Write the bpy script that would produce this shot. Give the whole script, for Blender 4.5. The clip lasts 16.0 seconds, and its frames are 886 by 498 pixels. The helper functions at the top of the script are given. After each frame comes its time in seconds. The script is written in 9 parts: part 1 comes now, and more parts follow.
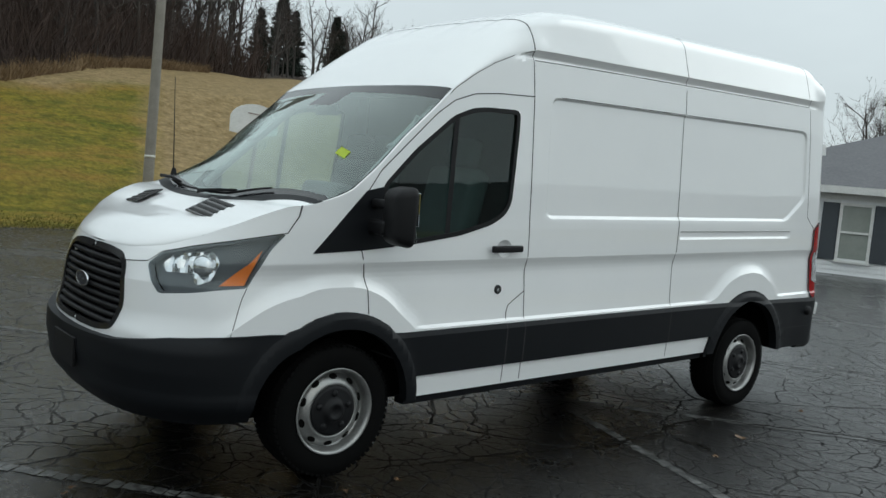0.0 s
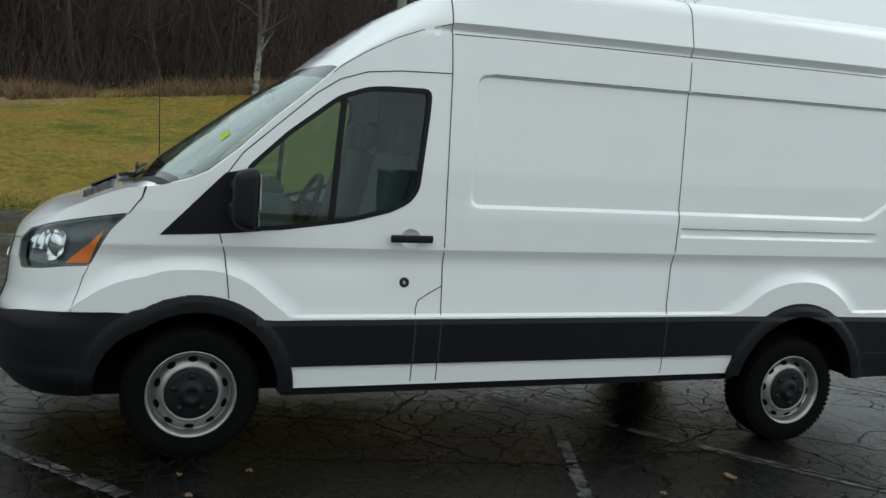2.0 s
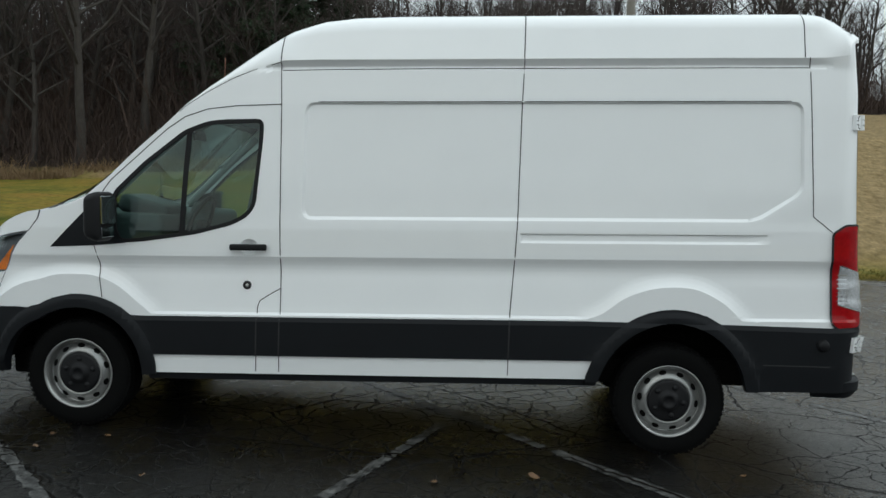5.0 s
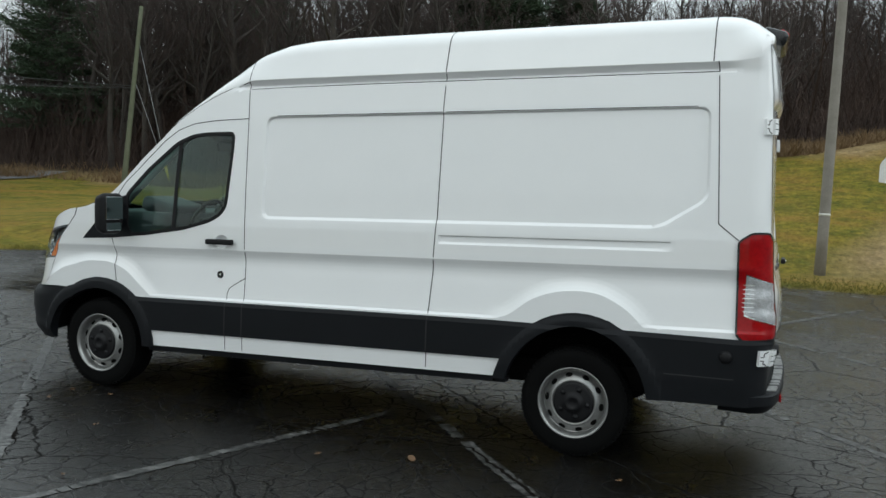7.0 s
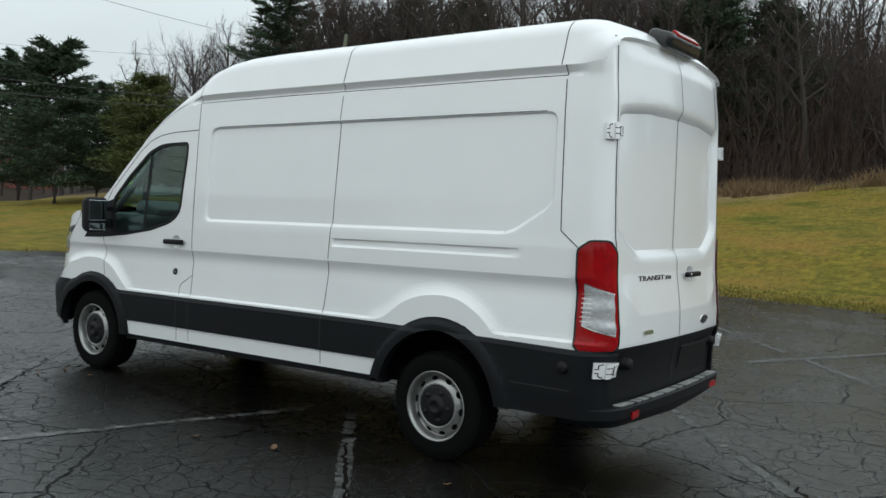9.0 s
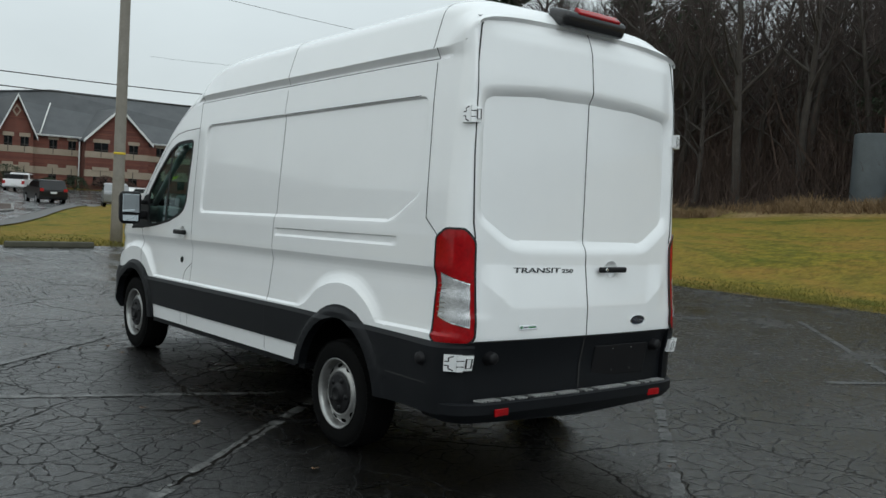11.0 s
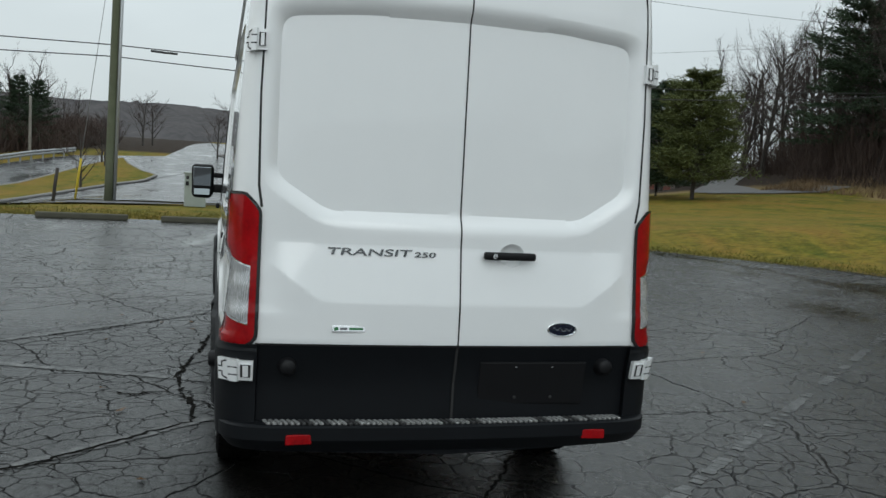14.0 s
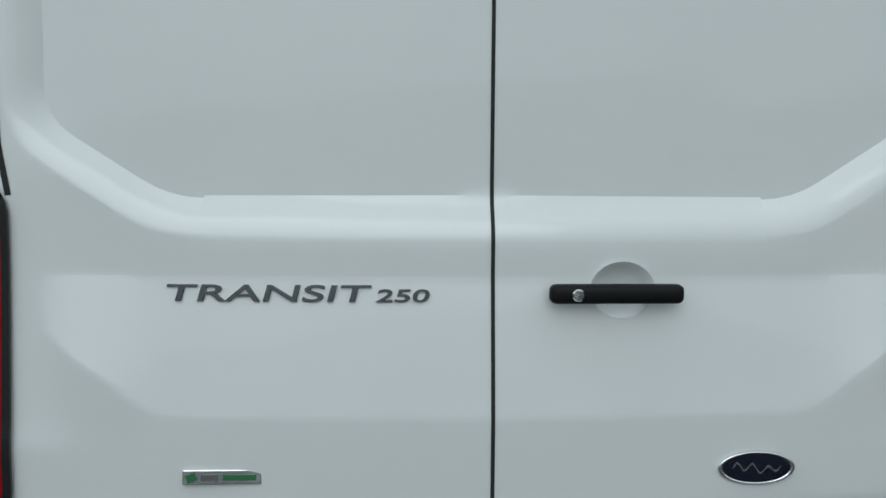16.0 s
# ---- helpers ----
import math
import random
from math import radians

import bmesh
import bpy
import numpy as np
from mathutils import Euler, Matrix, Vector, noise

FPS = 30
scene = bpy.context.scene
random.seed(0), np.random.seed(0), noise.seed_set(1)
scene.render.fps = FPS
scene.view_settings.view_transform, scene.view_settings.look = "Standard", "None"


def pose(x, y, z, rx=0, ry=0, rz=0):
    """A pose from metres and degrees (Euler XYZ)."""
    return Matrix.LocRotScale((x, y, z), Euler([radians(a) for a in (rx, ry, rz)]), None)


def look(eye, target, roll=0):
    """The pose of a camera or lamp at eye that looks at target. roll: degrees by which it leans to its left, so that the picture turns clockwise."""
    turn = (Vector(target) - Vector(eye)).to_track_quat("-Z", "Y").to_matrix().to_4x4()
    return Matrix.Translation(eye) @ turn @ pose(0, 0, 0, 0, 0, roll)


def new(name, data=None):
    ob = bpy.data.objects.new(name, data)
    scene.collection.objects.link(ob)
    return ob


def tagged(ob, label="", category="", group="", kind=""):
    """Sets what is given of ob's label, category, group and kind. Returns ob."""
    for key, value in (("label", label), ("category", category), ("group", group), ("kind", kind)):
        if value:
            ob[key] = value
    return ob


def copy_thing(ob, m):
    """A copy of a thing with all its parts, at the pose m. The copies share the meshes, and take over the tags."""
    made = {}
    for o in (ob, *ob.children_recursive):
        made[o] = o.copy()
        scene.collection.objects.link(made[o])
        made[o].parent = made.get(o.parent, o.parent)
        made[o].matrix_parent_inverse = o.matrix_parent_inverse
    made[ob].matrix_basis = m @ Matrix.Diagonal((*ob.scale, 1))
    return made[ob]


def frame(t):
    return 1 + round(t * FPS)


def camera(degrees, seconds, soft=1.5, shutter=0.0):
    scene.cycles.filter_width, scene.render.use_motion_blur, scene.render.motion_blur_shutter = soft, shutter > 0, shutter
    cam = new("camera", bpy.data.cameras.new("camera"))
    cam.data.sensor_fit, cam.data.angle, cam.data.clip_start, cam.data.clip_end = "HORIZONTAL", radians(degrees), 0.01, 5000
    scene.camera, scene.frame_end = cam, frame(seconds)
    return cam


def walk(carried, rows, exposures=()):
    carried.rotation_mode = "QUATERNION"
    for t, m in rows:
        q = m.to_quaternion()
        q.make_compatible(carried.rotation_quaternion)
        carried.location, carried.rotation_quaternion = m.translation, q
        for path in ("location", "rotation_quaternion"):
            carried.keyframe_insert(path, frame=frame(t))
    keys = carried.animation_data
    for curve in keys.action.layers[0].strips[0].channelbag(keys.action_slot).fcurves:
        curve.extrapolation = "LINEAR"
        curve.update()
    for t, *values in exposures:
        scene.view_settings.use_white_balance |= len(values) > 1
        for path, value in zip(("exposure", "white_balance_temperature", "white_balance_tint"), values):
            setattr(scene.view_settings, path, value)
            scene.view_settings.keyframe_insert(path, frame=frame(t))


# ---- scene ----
cam = camera(53.4, 16.0)
PATH = [
    (0, (-2.465, -4.673, 1.579), (-1.185, -3.145, 1.418), 5.1),
    (0.5, (-1.943, -4.942, 1.606), (-0.802, -3.309, 1.433), 5.0),
    (1, (-1.416, -5.145, 1.61), (-0.399, -3.432, 1.445), 5.2),
    (1.5, (-0.884, -5.378, 1.611), (-0.077, -3.558, 1.428), 5.2),
    (2, (-0.319, -5.498, 1.651), (0.346, -3.624, 1.444), 5.0),
    (2.5, (0.205, -5.626, 1.629), (0.742, -3.707, 1.456), 3.5),
    (3, (0.685, -5.732, 1.585), (1.104, -3.782, 1.439), 2.8),
    (3.5, (1.146, -5.902, 1.585), (1.418, -3.925, 1.444), 2.7),
    (4, (1.637, -6.205, 1.605), (1.784, -4.215, 1.473), 2.2),
    (4.2, (1.823, -6.261, 1.599), (1.931, -4.268, 1.472), 2.1),
    (6.3, (4.107, -6.579, 1.648), (3.585, -4.656, 1.481), 2.6),
    (6.5, (4.342, -6.529, 1.644), (3.771, -4.617, 1.494), 2.8),
    (7, (4.91, -6.403, 1.647), (4.196, -4.54, 1.514), 2.5),
    (7.5, (5.462, -6.22, 1.644), (4.633, -4.404, 1.515), 2.5),
    (8, (5.975, -5.983, 1.669), (5.066, -4.205, 1.551), 3.1),
    (8.5, (6.511, -5.788, 1.674), (5.478, -4.079, 1.559), 2.9),
    (8.7, (6.704, -5.671, 1.668), (5.618, -3.996, 1.553), 3.0),
    (10.8, (8.387, -4.14, 1.65), (6.848, -2.867, 1.54), 3.5),
    (11, (8.514, -3.959, 1.639), (6.949, -2.718, 1.522), 3.5),
    (11.5, (8.789, -3.46, 1.647), (7.15, -2.32, 1.524), 3.5),
    (12, (9.018, -2.969, 1.656), (7.288, -1.974, 1.525), 3.1),
    (12.5, (9.059, -2.464, 1.653), (7.268, -1.584, 1.521), 3.7),
    (13, (9.072, -1.954, 1.664), (7.215, -1.226, 1.513), 3.9),
    (13.5, (8.873, -1.476, 1.642), (6.98, -0.854, 1.462), 3.6),
    (14, (8.547, -1.025, 1.636), (6.621, -0.522, 1.447), 3.4),
    (14.5, (8.088, -0.694, 1.611), (6.131, -0.330, 1.405), 2.3),
    (15, (7.545, -0.428, 1.614), (5.576, -0.196, 1.341), 1.8),
    (15.5, (6.999, -0.271, 1.554), (5.02, -0.144, 1.293), 0.7),
    (15.7, (6.766, -0.218, 1.546), (4.789, -0.081, 1.273), 0.8),
    (16, (6.431, -0.154, 1.538), (4.45, -0.059, 1.272), 0.4),
]
walk(cam, [(t, look(eye, target, roll)) for t, eye, target, roll in PATH], [(0, -0.1, 6100, 3), (1.5, -0.14, 6100, 3), (2.0, -0.06, 6100, 3), (4.2, -0.1, 6100, 3), (6.5, 0.12, 6150, 4), (7.5, 0.04, 6150, 4), (8.7, 0.04, 6150, 4), (11, -0.1, 6150, 4), (14, -0.12, 6150, 4), (15, -0.28, 6000, 3), (15.5, -0.4, 6000, 2), (16, -0.34, 6000, 1)])

# ---- light ----


world = bpy.data.worlds.new("overcast_sky")
scene.world = world
world.use_nodes = True
wn = world.node_tree.nodes
wl = world.node_tree.links
sky = wn.new("ShaderNodeTexSky")
sky.sky_type = "NISHITA"
sky.sun_disc = False
sky.sun_elevation = radians(35)
sky.sun_rotation = radians(200)
sky.air_density = 1.0
sky.dust_density = 4.0
# an overcast layer: the clear sky is mixed with even cloud, a little darker in slow patches
cloud_co = wn.new("ShaderNodeTexCoord")
cloud_map = wn.new("ShaderNodeMapping")
cloud_map.inputs["Scale"].default_value = (1.0, 1.0, 2.5)
cloud_noise = wn.new("ShaderNodeTexNoise")
cloud_noise.inputs["Scale"].default_value = 2.2
cloud_noise.inputs["Detail"].default_value = 5
cloud_ramp = wn.new("ShaderNodeValToRGB")
cloud_ramp.color_ramp.elements[0].position = 0.3
cloud_ramp.color_ramp.elements[0].color = (6.75, 7.05, 7.15, 1)
cloud_ramp.color_ramp.elements[1].position = 0.7
cloud_ramp.color_ramp.elements[1].color = (7.9, 8.25, 8.3, 1)
cloud_mix = wn.new("ShaderNodeMix")
cloud_mix.data_type = "RGBA"
cloud_mix.inputs["Factor"].default_value = 0.92
wl.new(cloud_co.outputs["Generated"], cloud_map.inputs["Vector"])
wl.new(cloud_map.outputs["Vector"], cloud_noise.inputs["Vector"])
wl.new(cloud_noise.outputs["Fac"], cloud_ramp.inputs["Fac"])
wl.new(sky.outputs["Color"], cloud_mix.inputs["A"])
wl.new(cloud_ramp.outputs["Color"], cloud_mix.inputs["B"])
# as under all thick cloud, the zenith is brighter than the horizon
zen_xyz = wn.new("ShaderNodeSeparateXYZ")
zen = wn.new("ShaderNodeMapRange")
zen.inputs["From Min"].default_value = 0.05
zen.inputs["To Min"].default_value = 1.0
zen.inputs["To Max"].default_value = 1.75
zen_mul = wn.new("ShaderNodeVectorMath")
zen_mul.operation = "SCALE"
wl.new(cloud_co.outputs["Generated"], zen_xyz.inputs[0])
wl.new(zen_xyz.outputs["Z"], zen.inputs["Value"])
wl.new(cloud_mix.outputs["Result"], zen_mul.inputs[0])
wl.new(zen.outputs["Result"], zen_mul.inputs["Scale"])
wl.new(zen_mul.outputs[0], wn["Background"].inputs["Color"])
wn["Background"].inputs["Strength"].default_value = 0.1
sun_data = bpy.data.lights.new("sun", "SUN")
sun_data.energy = 0.62
sun_data.angle = radians(40)
sun_data.color = (1.0, 0.98, 0.95)
sun = new("sun", sun_data)
sun.matrix_world = look((0, 0, 50), (-18, 3, 38))

# ---- materials ----
def material(name, base=(0.5, 0.5, 0.5), rough=0.5, metal=0.0, spec=0.5, coat=0.0):
    m = bpy.data.materials.new(name)
    m.use_nodes = True
    b = m.node_tree.nodes["Principled BSDF"]
    b.inputs["Base Color"].default_value = (*base, 1)
    b.inputs["Roughness"].default_value = rough
    b.inputs["Metallic"].default_value = metal
    b.inputs["Specular IOR Level"].default_value = spec
    b.inputs["Coat Weight"].default_value = coat
    b.inputs["Coat Roughness"].default_value = 0.05
    return m


def node(m, kind, **ins):
    n = m.node_tree.nodes.new(kind)
    for key, value in ins.items():
        n.inputs[key.replace("_", " ")].default_value = value
    return n


def link(m, a, b):
    m.node_tree.links.new(a, b)


def coords(m, scale=1.0, out="Object"):
    co = node(m, "ShaderNodeTexCoord")
    mp = node(m, "ShaderNodeMapping")
    mp.inputs["Scale"].default_value = (scale, scale, scale) if isinstance(scale, (int, float)) else scale
    link(m, co.outputs[out], mp.inputs["Vector"])
    return mp.outputs["Vector"]


def noise_tex(m, vec, scale, detail=4.0, rough=0.55):
    n = node(m, "ShaderNodeTexNoise", Scale=scale, Detail=detail, Roughness=rough)
    link(m, vec, n.inputs["Vector"])
    return n.outputs["Fac"]


def ramp(m, fac, stops):
    r = node(m, "ShaderNodeValToRGB")
    el = r.color_ramp.elements
    while len(el) < len(stops):
        el.new(0.5)
    for e, (p, c) in zip(el, stops):
        e.position = p
        e.color = (*c, 1) if len(c) == 3 else c
    link(m, fac, r.inputs["Fac"])
    return r.outputs["Color"]


def mix(m, fac, a, b, mode="MIX"):
    n = node(m, "ShaderNodeMix")
    n.data_type = "RGBA"
    n.blend_type = mode
    for slot, v in (("Factor", fac), ("A", a), ("B", b)):
        if isinstance(v, (int, float)):
            n.inputs[slot].default_value = v
        elif isinstance(v, tuple):
            n.inputs[slot].default_value = (*v, 1)
        else:
            link(m, v, n.inputs[slot])
    return n.outputs["Result"]


def bump(m, height, strength=0.3, distance=0.01, normal=None):
    n = node(m, "ShaderNodeBump", Strength=strength, Distance=distance)
    link(m, height, n.inputs["Height"])
    if normal is not None:
        link(m, normal, n.inputs["Normal"])
    return n.outputs["Normal"]


def bsdf(m):
    return m.node_tree.nodes["Principled BSDF"]


def varied(name, dark, light, scale=8.0, rough=0.7, fine=60.0, bump_d=0.004, bump_s=0.4, metal=0.0, spec=0.5, out="Object"):
    """A surface with coarse blotches and fine grain."""
    m = material(name, light, rough, metal, spec)
    vec = coords(m, 1.0, out)
    big = noise_tex(m, vec, scale)
    small = noise_tex(m, vec, fine, 6)
    c = mix(m, big, dark, light)
    c = mix(m, 0.35, c, ramp(m, small, [(0.3, (0.55, 0.55, 0.55)), (0.7, (1.35, 1.35, 1.35))]), "MULTIPLY")
    link(m, c, bsdf(m).inputs["Base Color"])
    link(m, bump(m, small, bump_s, bump_d), bsdf(m).inputs["Normal"])
    return m


M_WHITE = material("white_paint", (0.80, 0.81, 0.81), 0.35, 0, 0.5, 1.0)
bsdf(M_WHITE).inputs["Coat Roughness"].default_value = 0.025
# beads of drizzle and a thin road film on the paint
pv = coords(M_WHITE)
bead = node(M_WHITE, "ShaderNodeTexVoronoi", Scale=85.0)
link(M_WHITE, pv, bead.inputs["Vector"])
bead_r = node(M_WHITE, "ShaderNodeMapRange")
for k_, v_ in (("From Min", 0.16), ("From Max", 0.05), ("To Min", 0.0), ("To Max", 1.0)):
    bead_r.inputs[k_].default_value = v_
link(M_WHITE, bead.outputs["Distance"], bead_r.inputs["Value"])
wave = noise_tex(M_WHITE, pv, 1.6, 2)
link(M_WHITE, bump(M_WHITE, bead_r.outputs["Result"], 0.35, 0.0012, bump(M_WHITE, wave, 0.05, 0.01)), bsdf(M_WHITE).inputs["Coat Normal"])
link(M_WHITE, mix(M_WHITE, noise_tex(M_WHITE, pv, 3.0, 5), (0.79, 0.80, 0.805), (0.84, 0.845, 0.845)), bsdf(M_WHITE).inputs["Base Color"])
M_CLAD = varied("black_moulded_plastic", (0.0042, 0.0049, 0.0062), (0.0080, 0.0092, 0.0114), 3.0, 0.5, 900.0, 0.0006, 0.25, 0.0, 0.18)
M_GAP = material("dark_panel_gap", (0.02, 0.02, 0.02), 0.8)
M_RUBBER = varied("tyre_rubber", (0.0025, 0.0025, 0.0025), (0.005, 0.005, 0.005), 5.0, 0.85, 200.0, 0.001, 0.3, 0.0, 0.08)
M_UNDER = varied("dirty_underbody", (0.002, 0.002, 0.002), (0.006, 0.0055, 0.005), 5.0, 0.95, spec=0.1)
M_STEEL = varied("silver_wheel_paint", (0.22, 0.22, 0.215), (0.42, 0.42, 0.41), 12.0, 0.33, 150.0, 0.0005, 0.15, 0.75)

# ---- ground ----
import functools

def interp(v, table):
    """Straight-line reading of a table of pairs."""
    if v <= table[0][0]:
        return table[0][1]
    for (a, fa), (b, fb) in zip(table, table[1:]):
        if v < b:
            return fa + (fb - fa) * (v - a) / (b - a)
    return table[-1][1]


def smooth(a, b, v):
    t = min(1.0, max(0.0, (v - a) / (b - a)))
    return t * t * (3 - 2 * t)


WOOD_Z = [(-60, 2.2), (-33, 1.9), (-24, 1.5), (-18, 1.5), (-8, 2.0), (-3, 2.7), (1, 3.2), (6, 3.8), (12, 4.3), (19, 4.4), (40, 5.2)]


FALL_ROAD = [(0, 0.0), (6, -0.12), (19, -0.6), (40, -0.7), (60, 0.2), (90, 1.5), (150, 2.8), (400, 6.0), (2500, 8.0)]
FALL_LOT = [(0, 0.0), (19, -0.5), (45, -1.2), (75, -1.1), (92, 0.0), (200, 1.0), (2500, 8.0)]


def lot_edge(x):
    """The y at which the tarmac ends on the field side."""
    return interp(x, [(-14, 0.0), (-12.7, 2.5), (-10.8, 7.0), (-8.4, 9.2), (-6, 11.6), (-3, 12.4), (0, 12.5), (40, 12.3)])


def ground_z(x, y):
    """The height of the ground: a level lot, a grass field that climbs to the woods, and a slow fall towards the road."""
    z = 0.0
    e = lot_edge(x)
    if y > e and x > -60:
        t = (y - e) / max(4.0, 32.0 - e)
        zw = interp(x, WOOD_Z)
        if t < 1:
            z = zw * t ** 1.6 - 0.32 * math.sin(math.pi * min(1, t * 2.2)) ** 2 * (1 if t < 0.4545 else 0)
        else:
            z = zw + (min(y, 90 if x < 12 else 240) - 32.0) * interp(x, [(-60, 0.16), (-30, 0.30), (-12, 0.28), (0, 0.20), (12, 0.17), (30, 0.115)])
        keep = smooth(-75, -36, x)
        z = z * keep + max(0.0, min(y, 90.0) - 29.0) * 0.17 * smooth(-130, -80, x) * (1 - keep)
    d = max(0.0, -12.5 - x)
    if d > 0:
        k = smooth(5, 25, y)
        z += interp(d, FALL_ROAD) * (1 - k) + interp(d, FALL_LOT) * k * smooth(60, 30, y)
    z -= 0.75 * smooth(-5, -12, y) * smooth(1, 12, -12.5 - x) * smooth(-75, -40, x)
    return z

def mesh_object(name, bm, mat=None, parent=None, smooth_shade=False, label=""):
    me = bpy.data.meshes.new(name)
    bm.to_mesh(me)
    bm.free()
    mats = mat if isinstance(mat, (list, tuple)) else ([mat] if mat else [])
    for m in mats:
        me.materials.append(m)
    if smooth_shade:
        me.polygons.foreach_set("use_smooth", [True] * len(me.polygons))
    ob = new(name, me)
    if parent is not None:
        ob.parent = parent
    if label:
        ob["label"] = label
    return ob


part = mesh_object


def ground_axis(lo, hi, near_lo, near_hi, fine, grow=1.25):
    vals = list(np.arange(near_lo, near_hi + 1e-6, fine))
    step, v = fine, near_hi
    while v < hi:
        step *= grow
        v += step
        vals.append(v)
    step, v = fine, near_lo
    while v > lo:
        step *= grow
        v -= step
        vals.insert(0, v)
    return vals


def tone(m, value, lo, hi):
    n = node(m, "ShaderNodeMapRange")
    n.inputs["From Min"].default_value = lo
    n.inputs["From Max"].default_value = hi
    link(m, value, n.inputs["Value"])
    return n.outputs["Result"]


def mathop(m, op, a, b=0.0):
    n = node(m, "ShaderNodeMath")
    n.operation = op
    for slot, v in ((0, a), (1, b)):
        if isinstance(v, (int, float)):
            n.inputs[slot].default_value = v
        else:
            link(m, v, n.inputs[slot])
    return n.outputs[0]


def axes(m, vec):
    n = node(m, "ShaderNodeSeparateXYZ")
    link(m, vec, n.inputs[0])
    return n.outputs


def warped(m, vec, scale, amount):
    n = node(m, "ShaderNodeTexNoise", Scale=scale, Detail=5.0)
    link(m, vec, n.inputs["Vector"])
    sub = node(m, "ShaderNodeVectorMath")
    sub.operation = "MULTIPLY_ADD"
    link(m, n.outputs["Color"], sub.inputs[0])
    sub.inputs[1].default_value = (amount, amount, amount)
    link(m, vec, sub.inputs[2])
    return sub.outputs[0]


def crack_lines(m, vec, scale, width):
    """1 along the edges of irregular cells, 0 inside them."""
    v = node(m, "ShaderNodeTexVoronoi", Scale=scale)
    v.feature = "DISTANCE_TO_EDGE"
    v.voronoi_dimensions = "2D"
    link(m, vec, v.inputs["Vector"])
    n = node(m, "ShaderNodeMapRange")
    n.inputs["From Min"].default_value = width
    n.inputs["From Max"].default_value = 0.0
    link(m, v.outputs["Distance"], n.inputs["Value"])
    return n.outputs["Result"]


# winter grass: green-gold turf, straw on the hill, leaf litter under the trees
M_GRASS = material("winter_grass", (0.15, 0.13, 0.03), 0.95, 0, 0.15)
vec = coords(M_GRASS)
gx, gy, gz_ = axes(M_GRASS, vec)
big = noise_tex(M_GRASS, vec, 0.22, 5)
mid = noise_tex(M_GRASS, vec, 2.2, 6, 0.7)
fine = noise_tex(M_GRASS, coords(M_GRASS, (1.0, 0.45, 1.0)), 7.0, 7, 0.8)
turf = mix(M_GRASS, tone(M_GRASS, mid, 0.32, 0.68), (0.045, 0.060, 0.006), (0.23, 0.18, 0.022))
turf = mix(M_GRASS, tone(M_GRASS, big, 0.35, 0.7), turf, (0.19, 0.14, 0.026))
patch = noise_tex(M_GRASS, coords(M_GRASS, (0.6, 1.0, 1.0)), 0.55, 6, 0.65)
turf = mix(M_GRASS, tone(M_GRASS, patch, 0.50, 0.66), turf, (0.22, 0.135, 0.028))
turf = mix(M_GRASS, mathop(M_GRASS, "MULTIPLY", tone(M_GRASS, patch, 0.46, 0.34), 0.7), turf, (0.048, 0.078, 0.008))
straw = mix(M_GRASS, tone(M_GRASS, mid, 0.3, 0.7), (0.16, 0.11, 0.048), (0.33, 0.245, 0.125))
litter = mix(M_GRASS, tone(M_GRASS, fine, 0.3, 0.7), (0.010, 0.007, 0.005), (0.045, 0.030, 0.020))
wob = mathop(M_GRASS, "MULTIPLY_ADD", big, 9.0)
hill_x = tone(M_GRASS, mathop(M_GRASS, "ADD", mathop(M_GRASS, "ADD", gx, mathop(M_GRASS, "MULTIPLY", gy, -0.38)), mathop(M_GRASS, "MULTIPLY", big, 3.0)), 0.3, 1.8)
hill_x = mathop(M_GRASS, "MULTIPLY", hill_x, tone(M_GRASS, gy, 15.0, 18.5))
hill_y = tone(M_GRASS, mathop(M_GRASS, "ADD", gy, wob), 36.0, 38.5)
c = mix(M_GRASS, mathop(M_GRASS, "MAXIMUM", hill_x, hill_y), turf, straw)
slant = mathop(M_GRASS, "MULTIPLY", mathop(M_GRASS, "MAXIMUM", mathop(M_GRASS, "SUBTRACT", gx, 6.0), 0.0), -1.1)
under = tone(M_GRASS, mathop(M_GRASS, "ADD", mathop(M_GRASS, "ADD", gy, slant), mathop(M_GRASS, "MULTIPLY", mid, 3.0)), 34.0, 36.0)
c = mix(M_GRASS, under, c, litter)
across = tone(M_GRASS, mathop(M_GRASS, "ADD", gy, mathop(M_GRASS, "MULTIPLY", gx, -0.12)), -9.0, -11.5)
across = mathop(M_GRASS, "MULTIPLY", across, tone(M_GRASS, gx, -62.0, -72.0))
c = mix(M_GRASS, across, c, litter)
beyond = mathop(M_GRASS, "MULTIPLY", tone(M_GRASS, gx, -92.0, -97.0), tone(M_GRASS, gy, -2.0, -4.0))
c = mix(M_GRASS, beyond, c, litter)
c = mix(M_GRASS, 0.75, c, ramp(M_GRASS, fine, [(0.28, (0.25, 0.26, 0.25)), (0.72, (1.6, 1.58, 1.55))]), "MULTIPLY")
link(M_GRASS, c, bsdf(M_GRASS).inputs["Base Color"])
link(M_GRASS, bump(M_GRASS, fine, 0.8, 0.06), bsdf(M_GRASS).inputs["Normal"])


